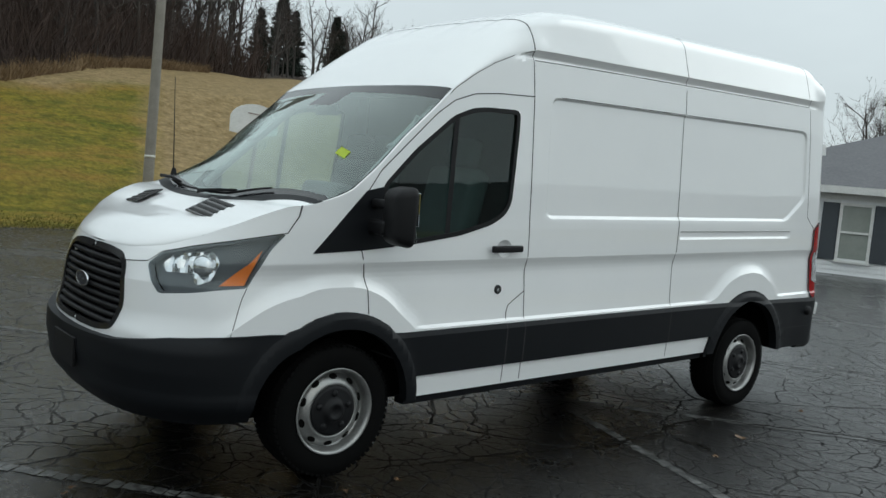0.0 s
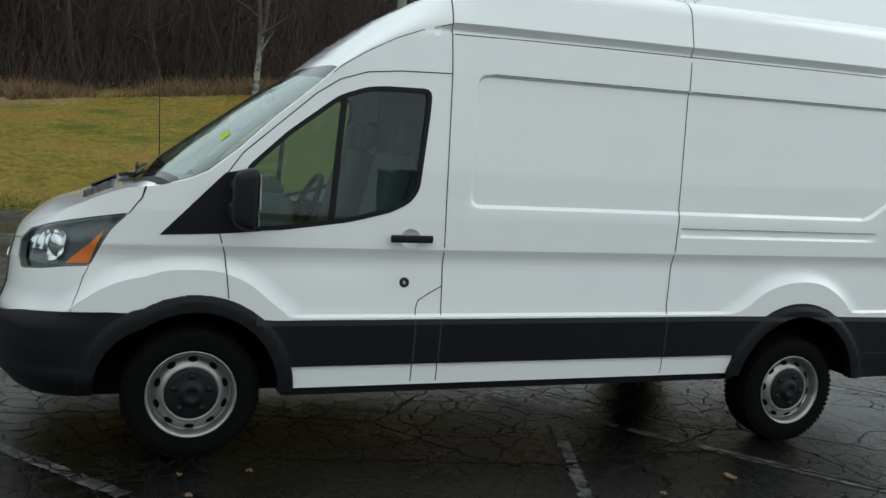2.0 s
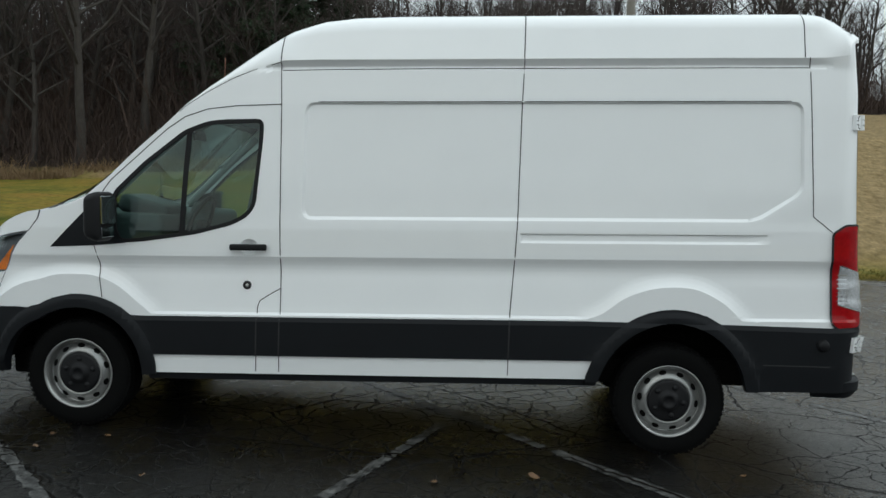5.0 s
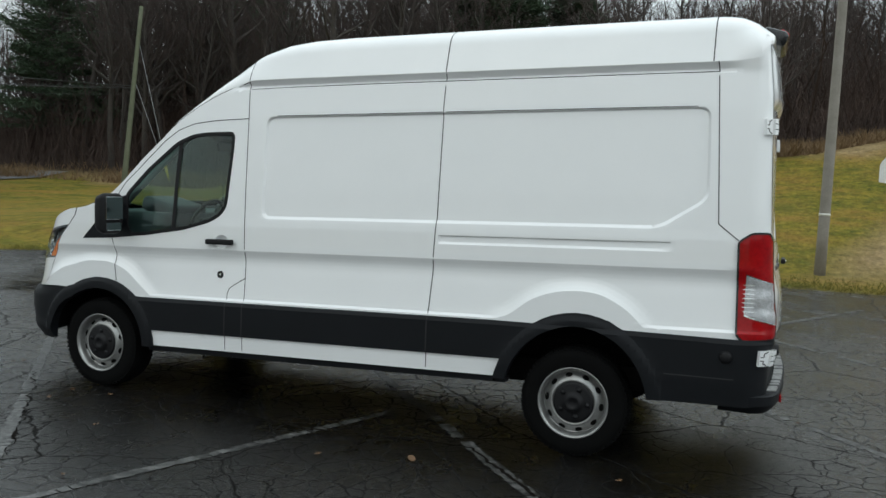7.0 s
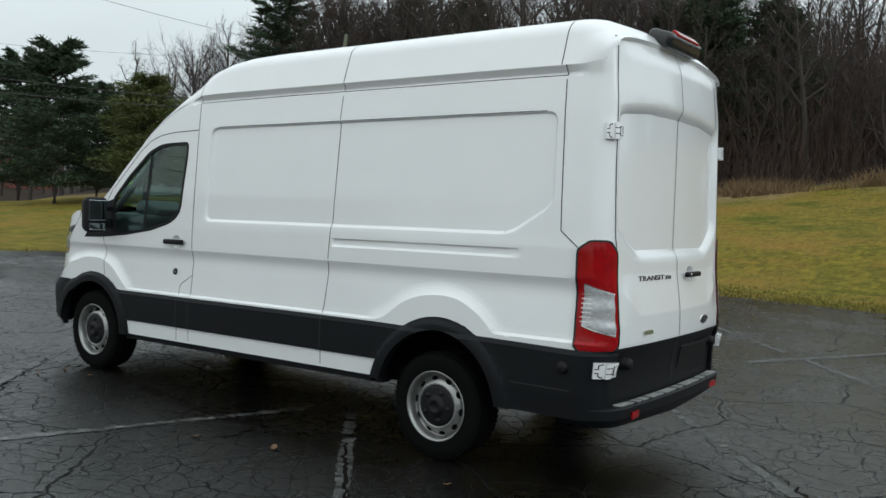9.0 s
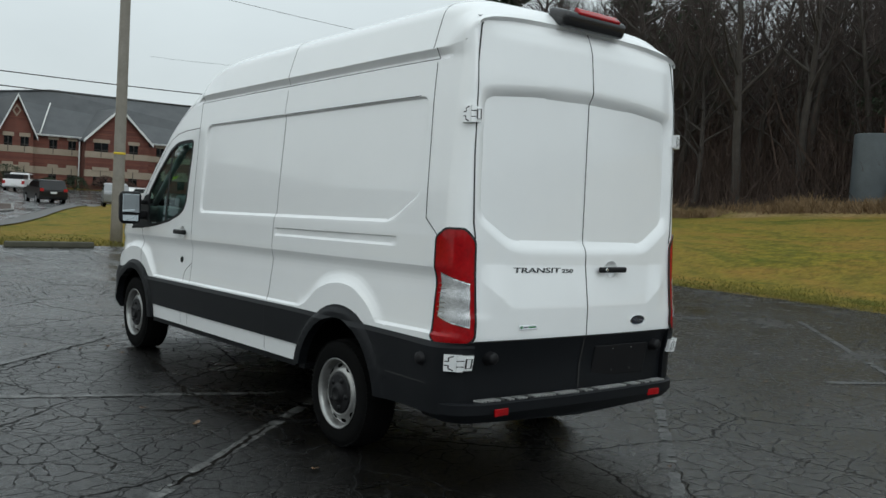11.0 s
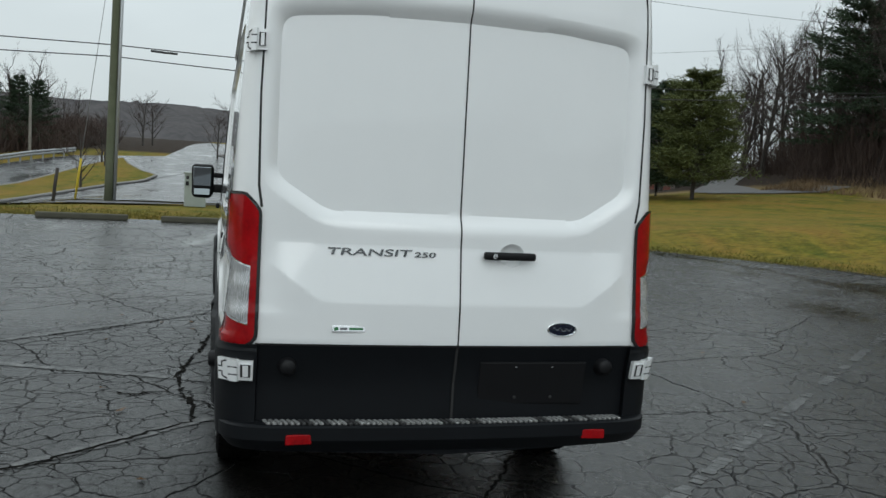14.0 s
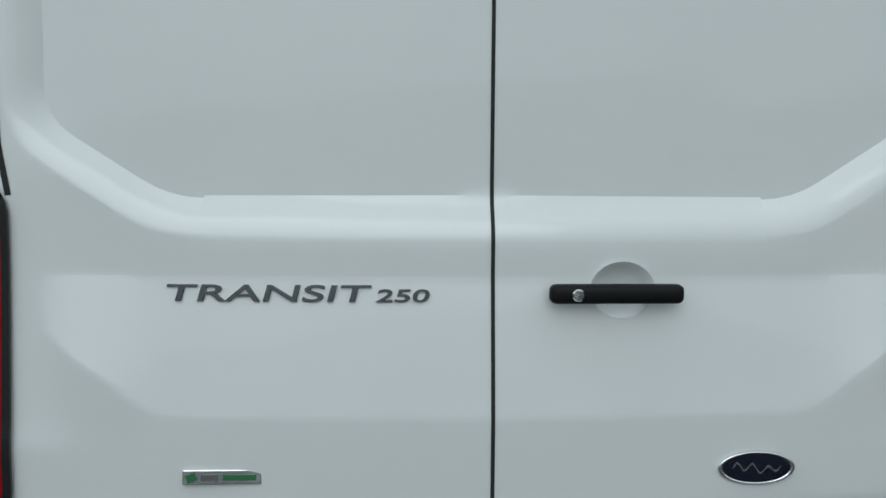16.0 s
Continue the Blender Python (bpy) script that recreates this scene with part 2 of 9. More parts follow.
def asphalt(name, dark, light, wet_lo, wet_hi, crack=1.0, van_shade=0.0):
    m = material(name, dark, 0.4, 0, 0.5)
    vec = coords(m)
    big = noise_tex(m, vec, 0.33, 5)
    mid = noise_tex(m, coords(m, (1.0, 0.6, 1.0)), 1.7, 6, 0.65)
    grain = noise_tex(m, vec, 60.0, 4, 0.7)
    c = mix(m, tone(m, big, 0.36, 0.62), dark, light)
    c = mix(m, 0.55, c, ramp(m, mid, [(0.3, (0.5, 0.5, 0.5)), (0.7, (1.45, 1.45, 1.45))]), "MULTIPLY")
    c = mix(m, 0.8, c, ramp(m, grain, [(0.36, (0.15, 0.15, 0.16)), (0.56, (1.1, 1.1, 1.1)), (0.70, (3.4, 3.3, 3.1))]), "MULTIPLY")
    # pale stones showing in the worn surface
    stones = node(m, "ShaderNodeTexVoronoi", Scale=48.0)
    link(m, vec, stones.inputs["Vector"])
    chips = mathop(m, "MULTIPLY", tone(m, stones.outputs["Distance"], 0.34, 0.20), tone(m, noise_tex(m, vec, 16.0, 3), 0.46, 0.60))
    c = mix(m, mathop(m, "MULTIPLY", chips, 0.8), c, (0.15, 0.14, 0.12))
    grit = noise_tex(m, vec, 24.0, 6, 0.85)
    c = mix(m, 0.9, c, ramp(m, grit, [(0.34, (0.25, 0.25, 0.25)), (0.52, (0.9, 0.9, 0.9)), (0.66, (2.6, 2.5, 2.3))]), "MULTIPLY")
    # three sizes of jagged cracks, the finer only where the tarmac is tired
    wv = warped(m, vec, 0.9, 0.40)
    wv = warped(m, wv, 5.0, 0.13)
    wv = warped(m, wv, 24.0, 0.035)
    fray = tone(m, noise_tex(m, vec, 9.0, 4, 0.7), 0.30, 0.55)
    wide = mathop(m, "MULTIPLY", crack_lines(m, wv, 0.62, 0.0085), tone(m, noise_tex(m, vec, 0.45, 3), 0.28, 0.40))
    thin = mathop(m, "MULTIPLY", crack_lines(m, wv, 2.4, 0.022), tone(m, noise_tex(m, vec, 0.55, 5), 0.40, 0.50))
    tiny = mathop(m, "MULTIPLY", crack_lines(m, wv, 5.6, 0.042), tone(m, noise_tex(m, vec, 0.5, 5), 0.40, 0.52))
    lines = mathop(m, "MAXIMUM", wide, mathop(m, "MULTIPLY", mathop(m, "MAXIMUM", thin, tiny), fray))
    lines = mathop(m, "MINIMUM", mathop(m, "MULTIPLY", lines, 1.2 * crack), 1.0)
    c = mix(m, lines, c, mix(m, tone(m, mid, 0.5, 0.7), (0.0006, 0.0006, 0.0006), (0.010, 0.007, 0.003)))
    # rotten leaf crumbs washed into patches
    crumbs = mathop(m, "MULTIPLY", tone(m, noise_tex(m, vec, 26.0, 3, 0.8), 0.60, 0.68), tone(m, noise_tex(m, vec, 0.8, 5), 0.50, 0.64))
    c = mix(m, mathop(m, "MULTIPLY", crumbs, 0.8), c, (0.06, 0.038, 0.018))
    r = node(m, "ShaderNodeMapRange")
    for k, v in (("From Min", 0.36), ("From Max", 0.64), ("To Min", wet_lo), ("To Max", wet_hi)):
        r.inputs[k].default_value = v
    link(m, mathop(m, "ADD", mathop(m, "MULTIPLY", mid, 0.5), mathop(m, "MULTIPLY", big, 0.5)), r.inputs["Value"])
    rough = r.outputs["Result"]
    # thin sheets of standing water in the hollows
    pool = tone(m, noise_tex(m, warped(m, coords(m, (0.32, 0.75, 1.0)), 1.3, 0.5), 0.9, 4, 0.5), 0.55, 0.63)
    pool = mathop(m, "MULTIPLY", pool, tone(m, axes(m, vec)[0], 0.5, -3.0))
    level = mathop(m, "SUBTRACT", 1.0, mathop(m, "MULTIPLY", pool, 0.8))
    rough = mathop(m, "MULTIPLY", rough, mathop(m, "SUBTRACT", 1.0, mathop(m, "MULTIPLY", pool, 0.6)))
    shine = mathop(m, "ADD", 0.62, 0.0)
    if van_shade:
        # the van's shade painted in: a black ellipse with ragged rim and brown grit
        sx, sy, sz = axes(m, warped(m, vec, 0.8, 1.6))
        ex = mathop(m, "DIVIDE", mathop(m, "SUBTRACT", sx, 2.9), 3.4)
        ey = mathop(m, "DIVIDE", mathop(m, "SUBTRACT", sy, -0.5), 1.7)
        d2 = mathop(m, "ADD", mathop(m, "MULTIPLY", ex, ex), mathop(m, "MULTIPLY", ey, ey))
        shade_mask = mathop(m, "MULTIPLY", tone(m, d2, 1.5, 0.75), van_shade)
        c = mix(m, shade_mask, c, mix(m, tone(m, noise_tex(m, vec, 34.0, 5, 0.8), 0.58, 0.72), (0.0022, 0.0020, 0.0018), (0.040, 0.027, 0.012)))
        rough = mathop(m, "ADD", rough, mathop(m, "MULTIPLY", shade_mask, 0.03))
        shine = mathop(m, "SUBTRACT", 0.62, mathop(m, "MULTIPLY", shade_mask, 0.10))
    # open cracks and the pits between the stones hold no shine
    pits = tone(m, grit, 0.38, 0.60)
    shine = mathop(m, "MULTIPLY", shine, mathop(m, "ADD", mathop(m, "MULTIPLY", pits, 1.5), 0.2))
    shine = mathop(m, "MULTIPLY", shine, mathop(m, "SUBTRACT", 1.0, mathop(m, "MULTIPLY", lines, 0.85)))
    link(m, shine, bsdf(m).inputs["Specular IOR Level"])
    rough = mathop(m, "ADD", rough, mathop(m, "MULTIPLY", lines, 0.6))
    link(m, c, bsdf(m).inputs["Base Color"])
    link(m, rough, bsdf(m).inputs["Roughness"])
    h = mathop(m, "SUBTRACT", mathop(m, "MULTIPLY", mathop(m, "ADD", grain, mathop(m, "MULTIPLY", grit, 1.6)), level), mathop(m, "MULTIPLY", lines, 1.2))
    link(m, bump(m, h, 0.42, 0.005), bsdf(m).inputs["Normal"])
    return m


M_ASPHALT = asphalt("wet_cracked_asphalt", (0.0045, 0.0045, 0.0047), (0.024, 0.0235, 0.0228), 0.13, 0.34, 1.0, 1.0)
M_DRIVE = asphalt("worn_wet_drive", (0.05, 0.05, 0.052), (0.085, 0.085, 0.088), 0.14, 0.34, 0.3)

xs = ground_axis(-2500, 2500, -112, 30, 1.0)
ys = ground_axis(-2500, 2500, -32, 62, 1.0)
bm = bmesh.new()
grid = [[bm.verts.new((x, y, ground_z(x, y) - 0.03)) for y in ys] for x in xs]
for i in range(len(xs) - 1):
    for j in range(len(ys) - 1):
        bm.faces.new((grid[i][j], grid[i + 1][j], grid[i + 1][j + 1], grid[i][j + 1]))
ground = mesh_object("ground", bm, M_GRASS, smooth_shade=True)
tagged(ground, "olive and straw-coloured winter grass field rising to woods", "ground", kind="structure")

bm = bmesh.new()
edge = [(-13.6, -30.0), (-13.0, -8.0), (-12.6, -3.0), (-12.75, 2.5), (-11.9, 5.2), (-10.6, 7.3), (-8.6, 9.3), (-6.8, 11.0), (-4.5, 12.1), (-1, 12.45), (4, 12.4), (9, 12.3), (16, 12.3), (60, 12.3), (60, -30)]
bm.faces.new([bm.verts.new((x, y, 0.0)) for x, y in reversed(edge)])
bmesh.ops.recalc_face_normals(bm, faces=bm.faces)
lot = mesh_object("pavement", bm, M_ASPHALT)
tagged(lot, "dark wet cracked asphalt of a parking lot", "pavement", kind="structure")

# worn paint on the tarmac: a thin skin, broken into flakes
M_LINE = material("worn_white_line_paint", (0.35, 0.35, 0.34), 0.38)
vec = coords(M_LINE)
c = mix(M_LINE, tone(M_LINE, noise_tex(M_LINE, vec, 11.0, 8, 0.85), 0.44, 0.64), (0.012, 0.012, 0.012), (0.17, 0.17, 0.163))
link(M_LINE, c, bsdf(M_LINE).inputs["Base Color"])
link(M_LINE, bump(M_LINE, noise_tex(M_LINE, vec, 70.0, 4), 0.5, 0.003), bsdf(M_LINE).inputs["Normal"])


def painted_line(a, b, width=0.10, wear=0.35, seed=0, label="worn white stall line painted on wet tarmac", mat=None):
    """A stripe of irregular flakes, thinner where it has worn away."""
    rng = random.Random(seed)
    a, b = Vector((a[0], a[1], 0.004)), Vector((b[0], b[1], 0.004))
    n = max(4, int((b - a).length / 0.07))
    side = Vector((-(b - a).y, (b - a).x, 0)).normalized() * width / 2
    bm = bmesh.new()
    keep = False
    for i in range(n):
        w = noise.noise(Vector((i * 0.11, seed * 3.7, 0))) * 0.7 + rng.uniform(-0.3, 0.3)
        if w < -0.75 + wear * 1.6:
            continue
        p, q = a.lerp(b, i / n), a.lerp(b, (i + rng.uniform(0.8, 1.04)) / n)
        l0, l1, r0, r1 = (rng.uniform(0.55, 1.05) for _ in range(4))
        bm.faces.new([bm.verts.new(v) for v in (p - side * l0, q - side * l1, q + side * r1, p + side * r0)])
    return tagged(mesh_object("painted_line", bm, mat or M_LINE), label, "painted line", "stall lines", kind="structure")


for i, (a, b, w, k) in enumerate((
        ((-2.1, 0.66), (1.7, -3.72), 0.10, 0.22),
        ((-0.6, 3.3), (3.0, -0.94), 0.10, 0.34),
        ((3.05, -1.0), (4.9, -3.2), 0.11, 0.28),
        ((-0.2, 6.9), (7.2, -1.7), 0.10, 0.42),
        ((1.0, 9.4), (7.4, 2.1), 0.11, 0.36),
        ((2.33, -0.5), (1.25, -3.6), 0.09, 0.08),
        ((4.03, 4.65), (5.54, 7.83), 0.14, 0.16),
        ((5.54, 7.83), (6.3, 9.5), 0.12, 0.5),
        ((-11.3, 2.65), (-8.2, 3.3), 0.10, 0.25),
        ((-11.15, 0.1), (-8.2, 0.72), 0.10, 0.25),
        ((-10.6, -2.45), (-7.9, -1.88), 0.10, 0.25),
        ((-11.2, -5.1), (-8.2, -4.5), 0.10, 0.3),
        ((-11.4, -7.8), (-8.4, -7.2), 0.10, 0.3))):
    painted_line(a, b, w, k, i)

# long open cracks with crumbled lips
M_CRUMB = varied("crumbled_black_tar", (0.0012, 0.0011, 0.001), (0.008, 0.006, 0.004), 30.0, 0.9, 90.0, 0.003, 0.6, 0.0, 0.08)


def open_crack(points, width, seed):
    """A jagged dark crack along a run of points."""
    rng = random.Random(seed)
    fine = []
    for a, b in zip(points, points[1:]):
        n = max(2, int(math.hypot(b[0] - a[0], b[1] - a[1]) / 0.045))
        fine += [(a[0] + (b[0] - a[0]) * k / n + rng.gauss(0, 0.014), a[1] + (b[1] - a[1]) * k / n + rng.gauss(0, 0.014)) for k in range(n)]
    bm = bmesh.new()
    prev = None
    for i, (x, y) in enumerate(fine):
        a, b = fine[max(0, i - 1)], fine[min(len(fine) - 1, i + 1)]
        l = math.hypot(b[0] - a[0], b[1] - a[1]) or 1.0
        w = width * max(0.12, 0.55 + 0.9 * noise.noise(Vector((i * 0.23, seed, 0))) + rng.uniform(-0.15, 0.15)) * min(1.0, i / 6, (len(fine) - 1 - i) / 6)
        row = [bm.verts.new((x - (b[1] - a[1]) / l * w * k, y + (b[0] - a[0]) / l * w * k, 0.0055)) for k in (-0.5, 0.5)]
        if prev:
            bm.faces.new((prev[0], row[0], row[1], prev[1]))
        prev = row
    bmesh.ops.recalc_face_normals(bm, faces=bm.faces)
    return tagged(mesh_object("pavement_crack", bm, M_CRUMB), "jagged open crack crumbling in the tarmac", "crack", "open cracks", kind="structure")


open_crack([(0.2, -0.98), (0.7, -1.05), (1.35, -1.13), (1.95, -1.25), (2.4, -1.22), (2.75, -1.13), (3.12, -1.10), (3.44, -1.46), (3.80, -1.85), (4.1, -2.3)], 0.045, 3)
open_crack([(2.41, -1.22), (2.50, -1.50), (2.42, -1.78)], 0.075, 8)
open_crack([(5.1, 0.78), (5.6, 0.28), (6.2, -0.45), (7.0, -1.45)], 0.022, 5)
open_crack([(-0.9, -0.75), (-0.45, -1.2), (0.2, -1.9), (0.9, -2.75)], 0.020, 9)

# fallen leaves lying on the tarmac
M_LEAF = varied("wet_brown_leaf", (0.05, 0.026, 0.010), (0.16, 0.085, 0.035), 9.0, 0.6, 60.0, 0.001, 0.3)
rng = random.Random(31)


def leaf_mesh(seed, size):
    r = random.Random(seed)
    bm = bmesh.new()
    n = 9
    ring = []
    for k in range(n):
        a = 2 * math.pi * k / n
        rad = size * (0.75 + 0.35 * math.cos(a)) * r.uniform(0.7, 1.15)
        ring.append(bm.verts.new((rad * math.cos(a), rad * 0.6 * math.sin(a), 0.006 + 0.012 * r.random())))
    mid = bm.verts.new((0, 0, 0.004))
    for k in range(n):
        bm.faces.new((mid, ring[k], ring[(k + 1) % n]))
    me = bpy.data.meshes.new("fallen_leaf")
    bm.to_mesh(me)
    bm.free()
    me.materials.append(M_LEAF)
    return me


LEAVES = [leaf_mesh(i, s) for i, s in enumerate((0.05, 0.032, 0.026, 0.04))]
for i in range(46):
    if i == 0:
        x, y, k = 2.92, -1.56, 0
    else:
        x, y, k = rng.uniform(-4, 10), rng.uniform(-3.6, 10), rng.randrange(1, 4)
        if -1.1 < x < 5 and -1.1 < y < 1.1:
            y = -1.3 - rng.random() * 1.6
    ob = new("fallen_leaf", LEAVES[k])
    ob.matrix_basis = pose(x, y, 0.003, rng.uniform(-8, 8), rng.uniform(-8, 8), rng.uniform(0, 360))
    tagged(ob, "small wet brown leaf fallen on the tarmac", "leaf", "fallen leaves")

# ---- van: shape of the skin ----
# The body is level in its own height zb and stands a little nose-down: world z = zb + RAKE * (x - 1.9).
RAKE = 0.031
SX0 = -0.25
SX1 = 4.72
REAR_R = 0.14
NOSE_S = -1.62
TAIL_S = SX1 + REAR_R * math.pi / 2 + 0.845
NOSE_X, NOSE_N = 0.745, 2.7


def plan(s):
    """Plan curve of the van's left flank, unrolled from the nose's centre along the side to the tail's centre: point and outward normal."""
    if s < SX0:
        u = min(1.0, (SX0 - s) / (SX0 - NOSE_S)) * math.pi / 2
        c, q = max(1e-6, math.cos(u)), max(1e-6, math.sin(u))
        y, x = -1.0 * c ** (2 / NOSE_N), SX0 - NOSE_X * q ** (2 / NOSE_N)
        gx, gy = -(q ** (2 - 2 / NOSE_N)) / NOSE_X, -(c ** (2 - 2 / NOSE_N))
        l = math.hypot(gx, gy)
        return x, y, gx / l, gy / l
    w = 1.0 - 0.015 * smooth(3.9, 4.8, s)
    if s > SX1:
        r = REAR_R
        a = (s - SX1) / r
        if a < math.pi / 2:
            return SX1 + r * math.sin(a), -w + r - r * math.cos(a), math.sin(a), -math.cos(a)
        y = -w + r + (s - SX1 - r * math.pi / 2)
        return SX1 + r + 0.04 * (1 - (y / (w - r)) ** 2), y, 1.0, 0.0
    return s, -w, 0.0, -1.0


SIDE_IN = [(0.3, 0.02), (0.5, 0.008), (0.795, 0.004), (0.80, 0.010), (0.812, 0.020), (0.84, 0.023), (1.0, 0.036), (1.06, 0.042), (1.085, 0.0425), (1.11, 0.040), (1.135, 0.033), (1.165, 0.021), (1.19, 0.021), (1.34, 0.024), (1.40, 0.028), (1.6, 0.036), (2.12, 0.068), (2.33, 0.090), (2.341, 0.106), (2.350, 0.110), (2.358, 0.110), (2.396, 0.084), (2.40, 0.083), (2.6, 0.12)]
FRONT_IN = [(0.35, 0.07), (0.5, 0.03), (0.65, 0.0), (0.8, 0.0), (0.86, 0.02), (0.9, 0.03), (1.05, 0.045), (1.14, 0.07), (1.2, 0.10), (1.35, 0.20), (1.6, 0.3)]
REAR_IN = [(0.3, 0.0), (0.60, 0.0), (0.75, -0.03), (0.77, -0.045), (0.895, -0.042), (0.91, -0.0415), (1.19, 0.001), (1.3, 0.004), (2.12, 0.028), (2.24, 0.034), (2.45, 0.062), (2.53, 0.09), (2.6, 0.13), (2.75, 0.2)]


def seg_dist(px, pz, a, b):
    dx, dz = b[0] - a[0], b[1] - a[1]
    t = max(0.0, min(1.0, ((px - a[0]) * dx + (pz - a[1]) * dz) / (dx * dx + dz * dz)))
    return math.hypot(px - a[0] - t * dx, pz - a[1] - t * dz)


def inside(px, pz, poly):
    hit = False
    n = len(poly)
    for i in range(n):
        (x0, z0), (x1, z1) = poly[i], poly[(i + 1) % n]
        if (z0 > pz) != (z1 > pz) and px < x0 + (pz - z0) / (z1 - z0) * (x1 - x0):
            hit = not hit
    return hit


def poly_depth(px, pz, poly):
    """Distance from the outline, positive inside."""
    d = min(seg_dist(px, pz, poly[i], poly[(i + 1) % len(poly)]) for i in range(len(poly)))
    return d if inside(px, pz, poly) else -d


def rounded(poly, r, n=4):
    """The outline with each corner rounded by about r."""
    out = []
    for i in range(len(poly)):
        p, a, b = Vector(poly[i]), Vector(poly[i - 1]), Vector(poly[(i + 1) % len(poly)])
        rr = min(r, (a - p).length * 0.45, (b - p).length * 0.45)
        u, v = p + (a - p).normalized() * rr, p + (b - p).normalized() * rr
        for k in range(n + 1):
            t = k / n
            out.append(tuple(u.lerp(p, t).lerp(p.lerp(v, t), t)))
    return out


PANEL = rounded([(1.42, 2.133), (4.475, 2.133), (4.50, 1.58), (4.22, 1.40), (1.42, 1.40)], 0.07)
SCOOP = [(2.79, 1.323), (4.31, 1.323), (4.31, 1.263), (2.79, 1.263)]
REAR_PANEL = rounded([(5.005, 2.118), (5.35, 2.150), (TAIL_S + 0.5, 2.172), (TAIL_S + 0.5, 1.316), (5.22, 1.326), (5.0, 1.466)], 0.06)
REAR_LEDGE = rounded([(4.945, 2.175), (5.345, 2.212), (TAIL_S + 0.5, 2.234), (TAIL_S + 0.5, 1.248), (5.20, 1.258), (4.940, 1.428)], 0.07)
PANEL_FLAT = rounded([(1.436, 2.120), (4.461, 2.120), (4.483, 1.590), (4.212, 1.420), (1.436, 1.420)], 0.06)

FLARE_W = 0.085
FLARE_F = rounded([(-0.66, 0.78), (-0.50, 0.885), (-0.37, 0.965), (-0.16, 1.045), (0.09, 1.045), (0.25, 0.985), (0.39, 0.865), (0.47, 0.805), (0.52, 0.70), (-0.66, 0.70)], 0.07)
FLARE_R = rounded([(3.20, 0.79), (3.31, 0.825), (3.45, 0.935), (3.60, 0.988), (3.76, 1.003), (3.90, 0.985), (4.05, 0.905), (4.15, 0.81), (4.24, 0.70), (3.20, 0.70)], 0.06)


def grown(poly, by):
    """The outline moved outwards."""
    out = []
    n = len(poly)
    area = sum(poly[i][0] * poly[(i + 1) % n][1] - poly[(i + 1) % n][0] * poly[i][1] for i in range(n))
    for i in range(n):
        a, b = poly[i - 1], poly[(i + 1) % n]
        l = math.hypot(b[0] - a[0], b[1] - a[1]) or 1.0
        k = by / l if area > 0 else -by / l
        out.append((poly[i][0] + (b[1] - a[1]) * k, poly[i][1] - (b[0] - a[0]) * k))
    return out


CUP_SIDE = (1.095, 1.225, 0.056, 0.050)
CUP_REAR = (TAIL_S - 0.24, 1.165, 0.056, 0.050)
REAR_CREASE = [(4.97, 1.115), (5.20, 0.945), (6.5, 0.935)]


@functools.lru_cache(maxsize=None)
def skin(s, zb, extra=0.0):
    """A point of the van's skin at unrolled length s and body height zb, pushed out by extra."""
    x, y, nx, ny = plan(s)
    f = smooth(SX0, SX0 - 0.9, s) if s < SX0 else 0.0
    r = smooth(SX1, SX1 + 0.22, s)
    side = interp(zb, SIDE_IN)
    if zb > 2.33 and (s < 1.3 or s > 4.5):
        # the roof groove runs out on the pillar and on the rear corner
        flush = 0.09 - (zb - 2.33) * 0.1
        side = flush + (side - flush) * smooth(0.92, 1.27, s) * smooth(4.66, 4.52, s)
    d = side * (1 - f) * (1 - r)
    if f > 0:
        d += interp(zb, FRONT_IN) * f
    if r > 0:
        # the swage lines of the doors fade towards the corner
        q = smooth(SX1 + 0.25, SX1 + 0.38, s)
        plain = float(np.interp(zb, [0.3, 0.9, 2.5, 2.6], [-0.045, -0.035, 0.06, 0.12]))
        shape = interp(zb, REAR_IN)
        if 0.91 < zb < 1.19:
            zc = interp(s, REAR_CREASE)
            shape = interp(zb, [(0.91, -0.0415), (zc, -0.0405), (1.19, 0.001)])
        low = interp(zb, [(0.9, -0.04), (0.925, -0.035), (1.13, -0.012), (1.2, -0.006), (1.6, 0.016), (2.2, 0.045), (2.53, 0.085), (2.6, 0.13)])
        d += (shape * q + (low if zb > 0.9 else shape) * (1 - q)) * r
    if s > 4.9 and 1.2 < zb < 2.3:
        di, do = poly_depth(s, zb, REAR_PANEL), poly_depth(s, zb, REAR_LEDGE)
        # the ledge rises softly and ends in a crisp edge
        d += 0.034 * (1.0 if di >= 0 else 0.0 if do <= 0 else (do / (do - di)) ** 1.7)
    if 0.0 < r < 1.0:
        d += interp(zb, [(0.8, 0.0), (2.5, 0.02)]) * math.sin(math.pi * r) * 0.5
    if 1.3 < s < 4.6 and 1.3 < zb < 2.2:
        p = poly_depth(s, zb, PANEL)
        if p > -0.02:
            soft = 0.013 if zb > 2.05 else 0.019
            d += 0.017 * min(1.0, max(0.0, (p + 0.001) / soft))
    if 2.7 < s < 4.4 and 1.2 < zb < 1.36:
        p = poly_depth(s, zb, SCOOP)
        if p > 0:
            e = smooth(4.33, 4.20, s)
            d += 0.014 * smooth(0.0, 0.02 if zb < 1.295 else 0.006, p) * e
    if s < 1.3 or s > 3.0:
        # flares over the wheels: a soft rise that ends in a crisp edge
        for xc, outline in ((-0.06, FLARE_F), (3.72, FLARE_R)):
            if abs(s - xc) < 0.85 and 0.78 < zb < 1.25:
                k = max(0.0, 1.0 + poly_depth(s, zb, outline) / FLARE_W)
                d -= min(1.0, k * k) * max(0.0, d - 0.004)
    d -= extra
    px, py = x - nx * d, y - ny * d
    return px, py, zb + RAKE * (px - 1.9)


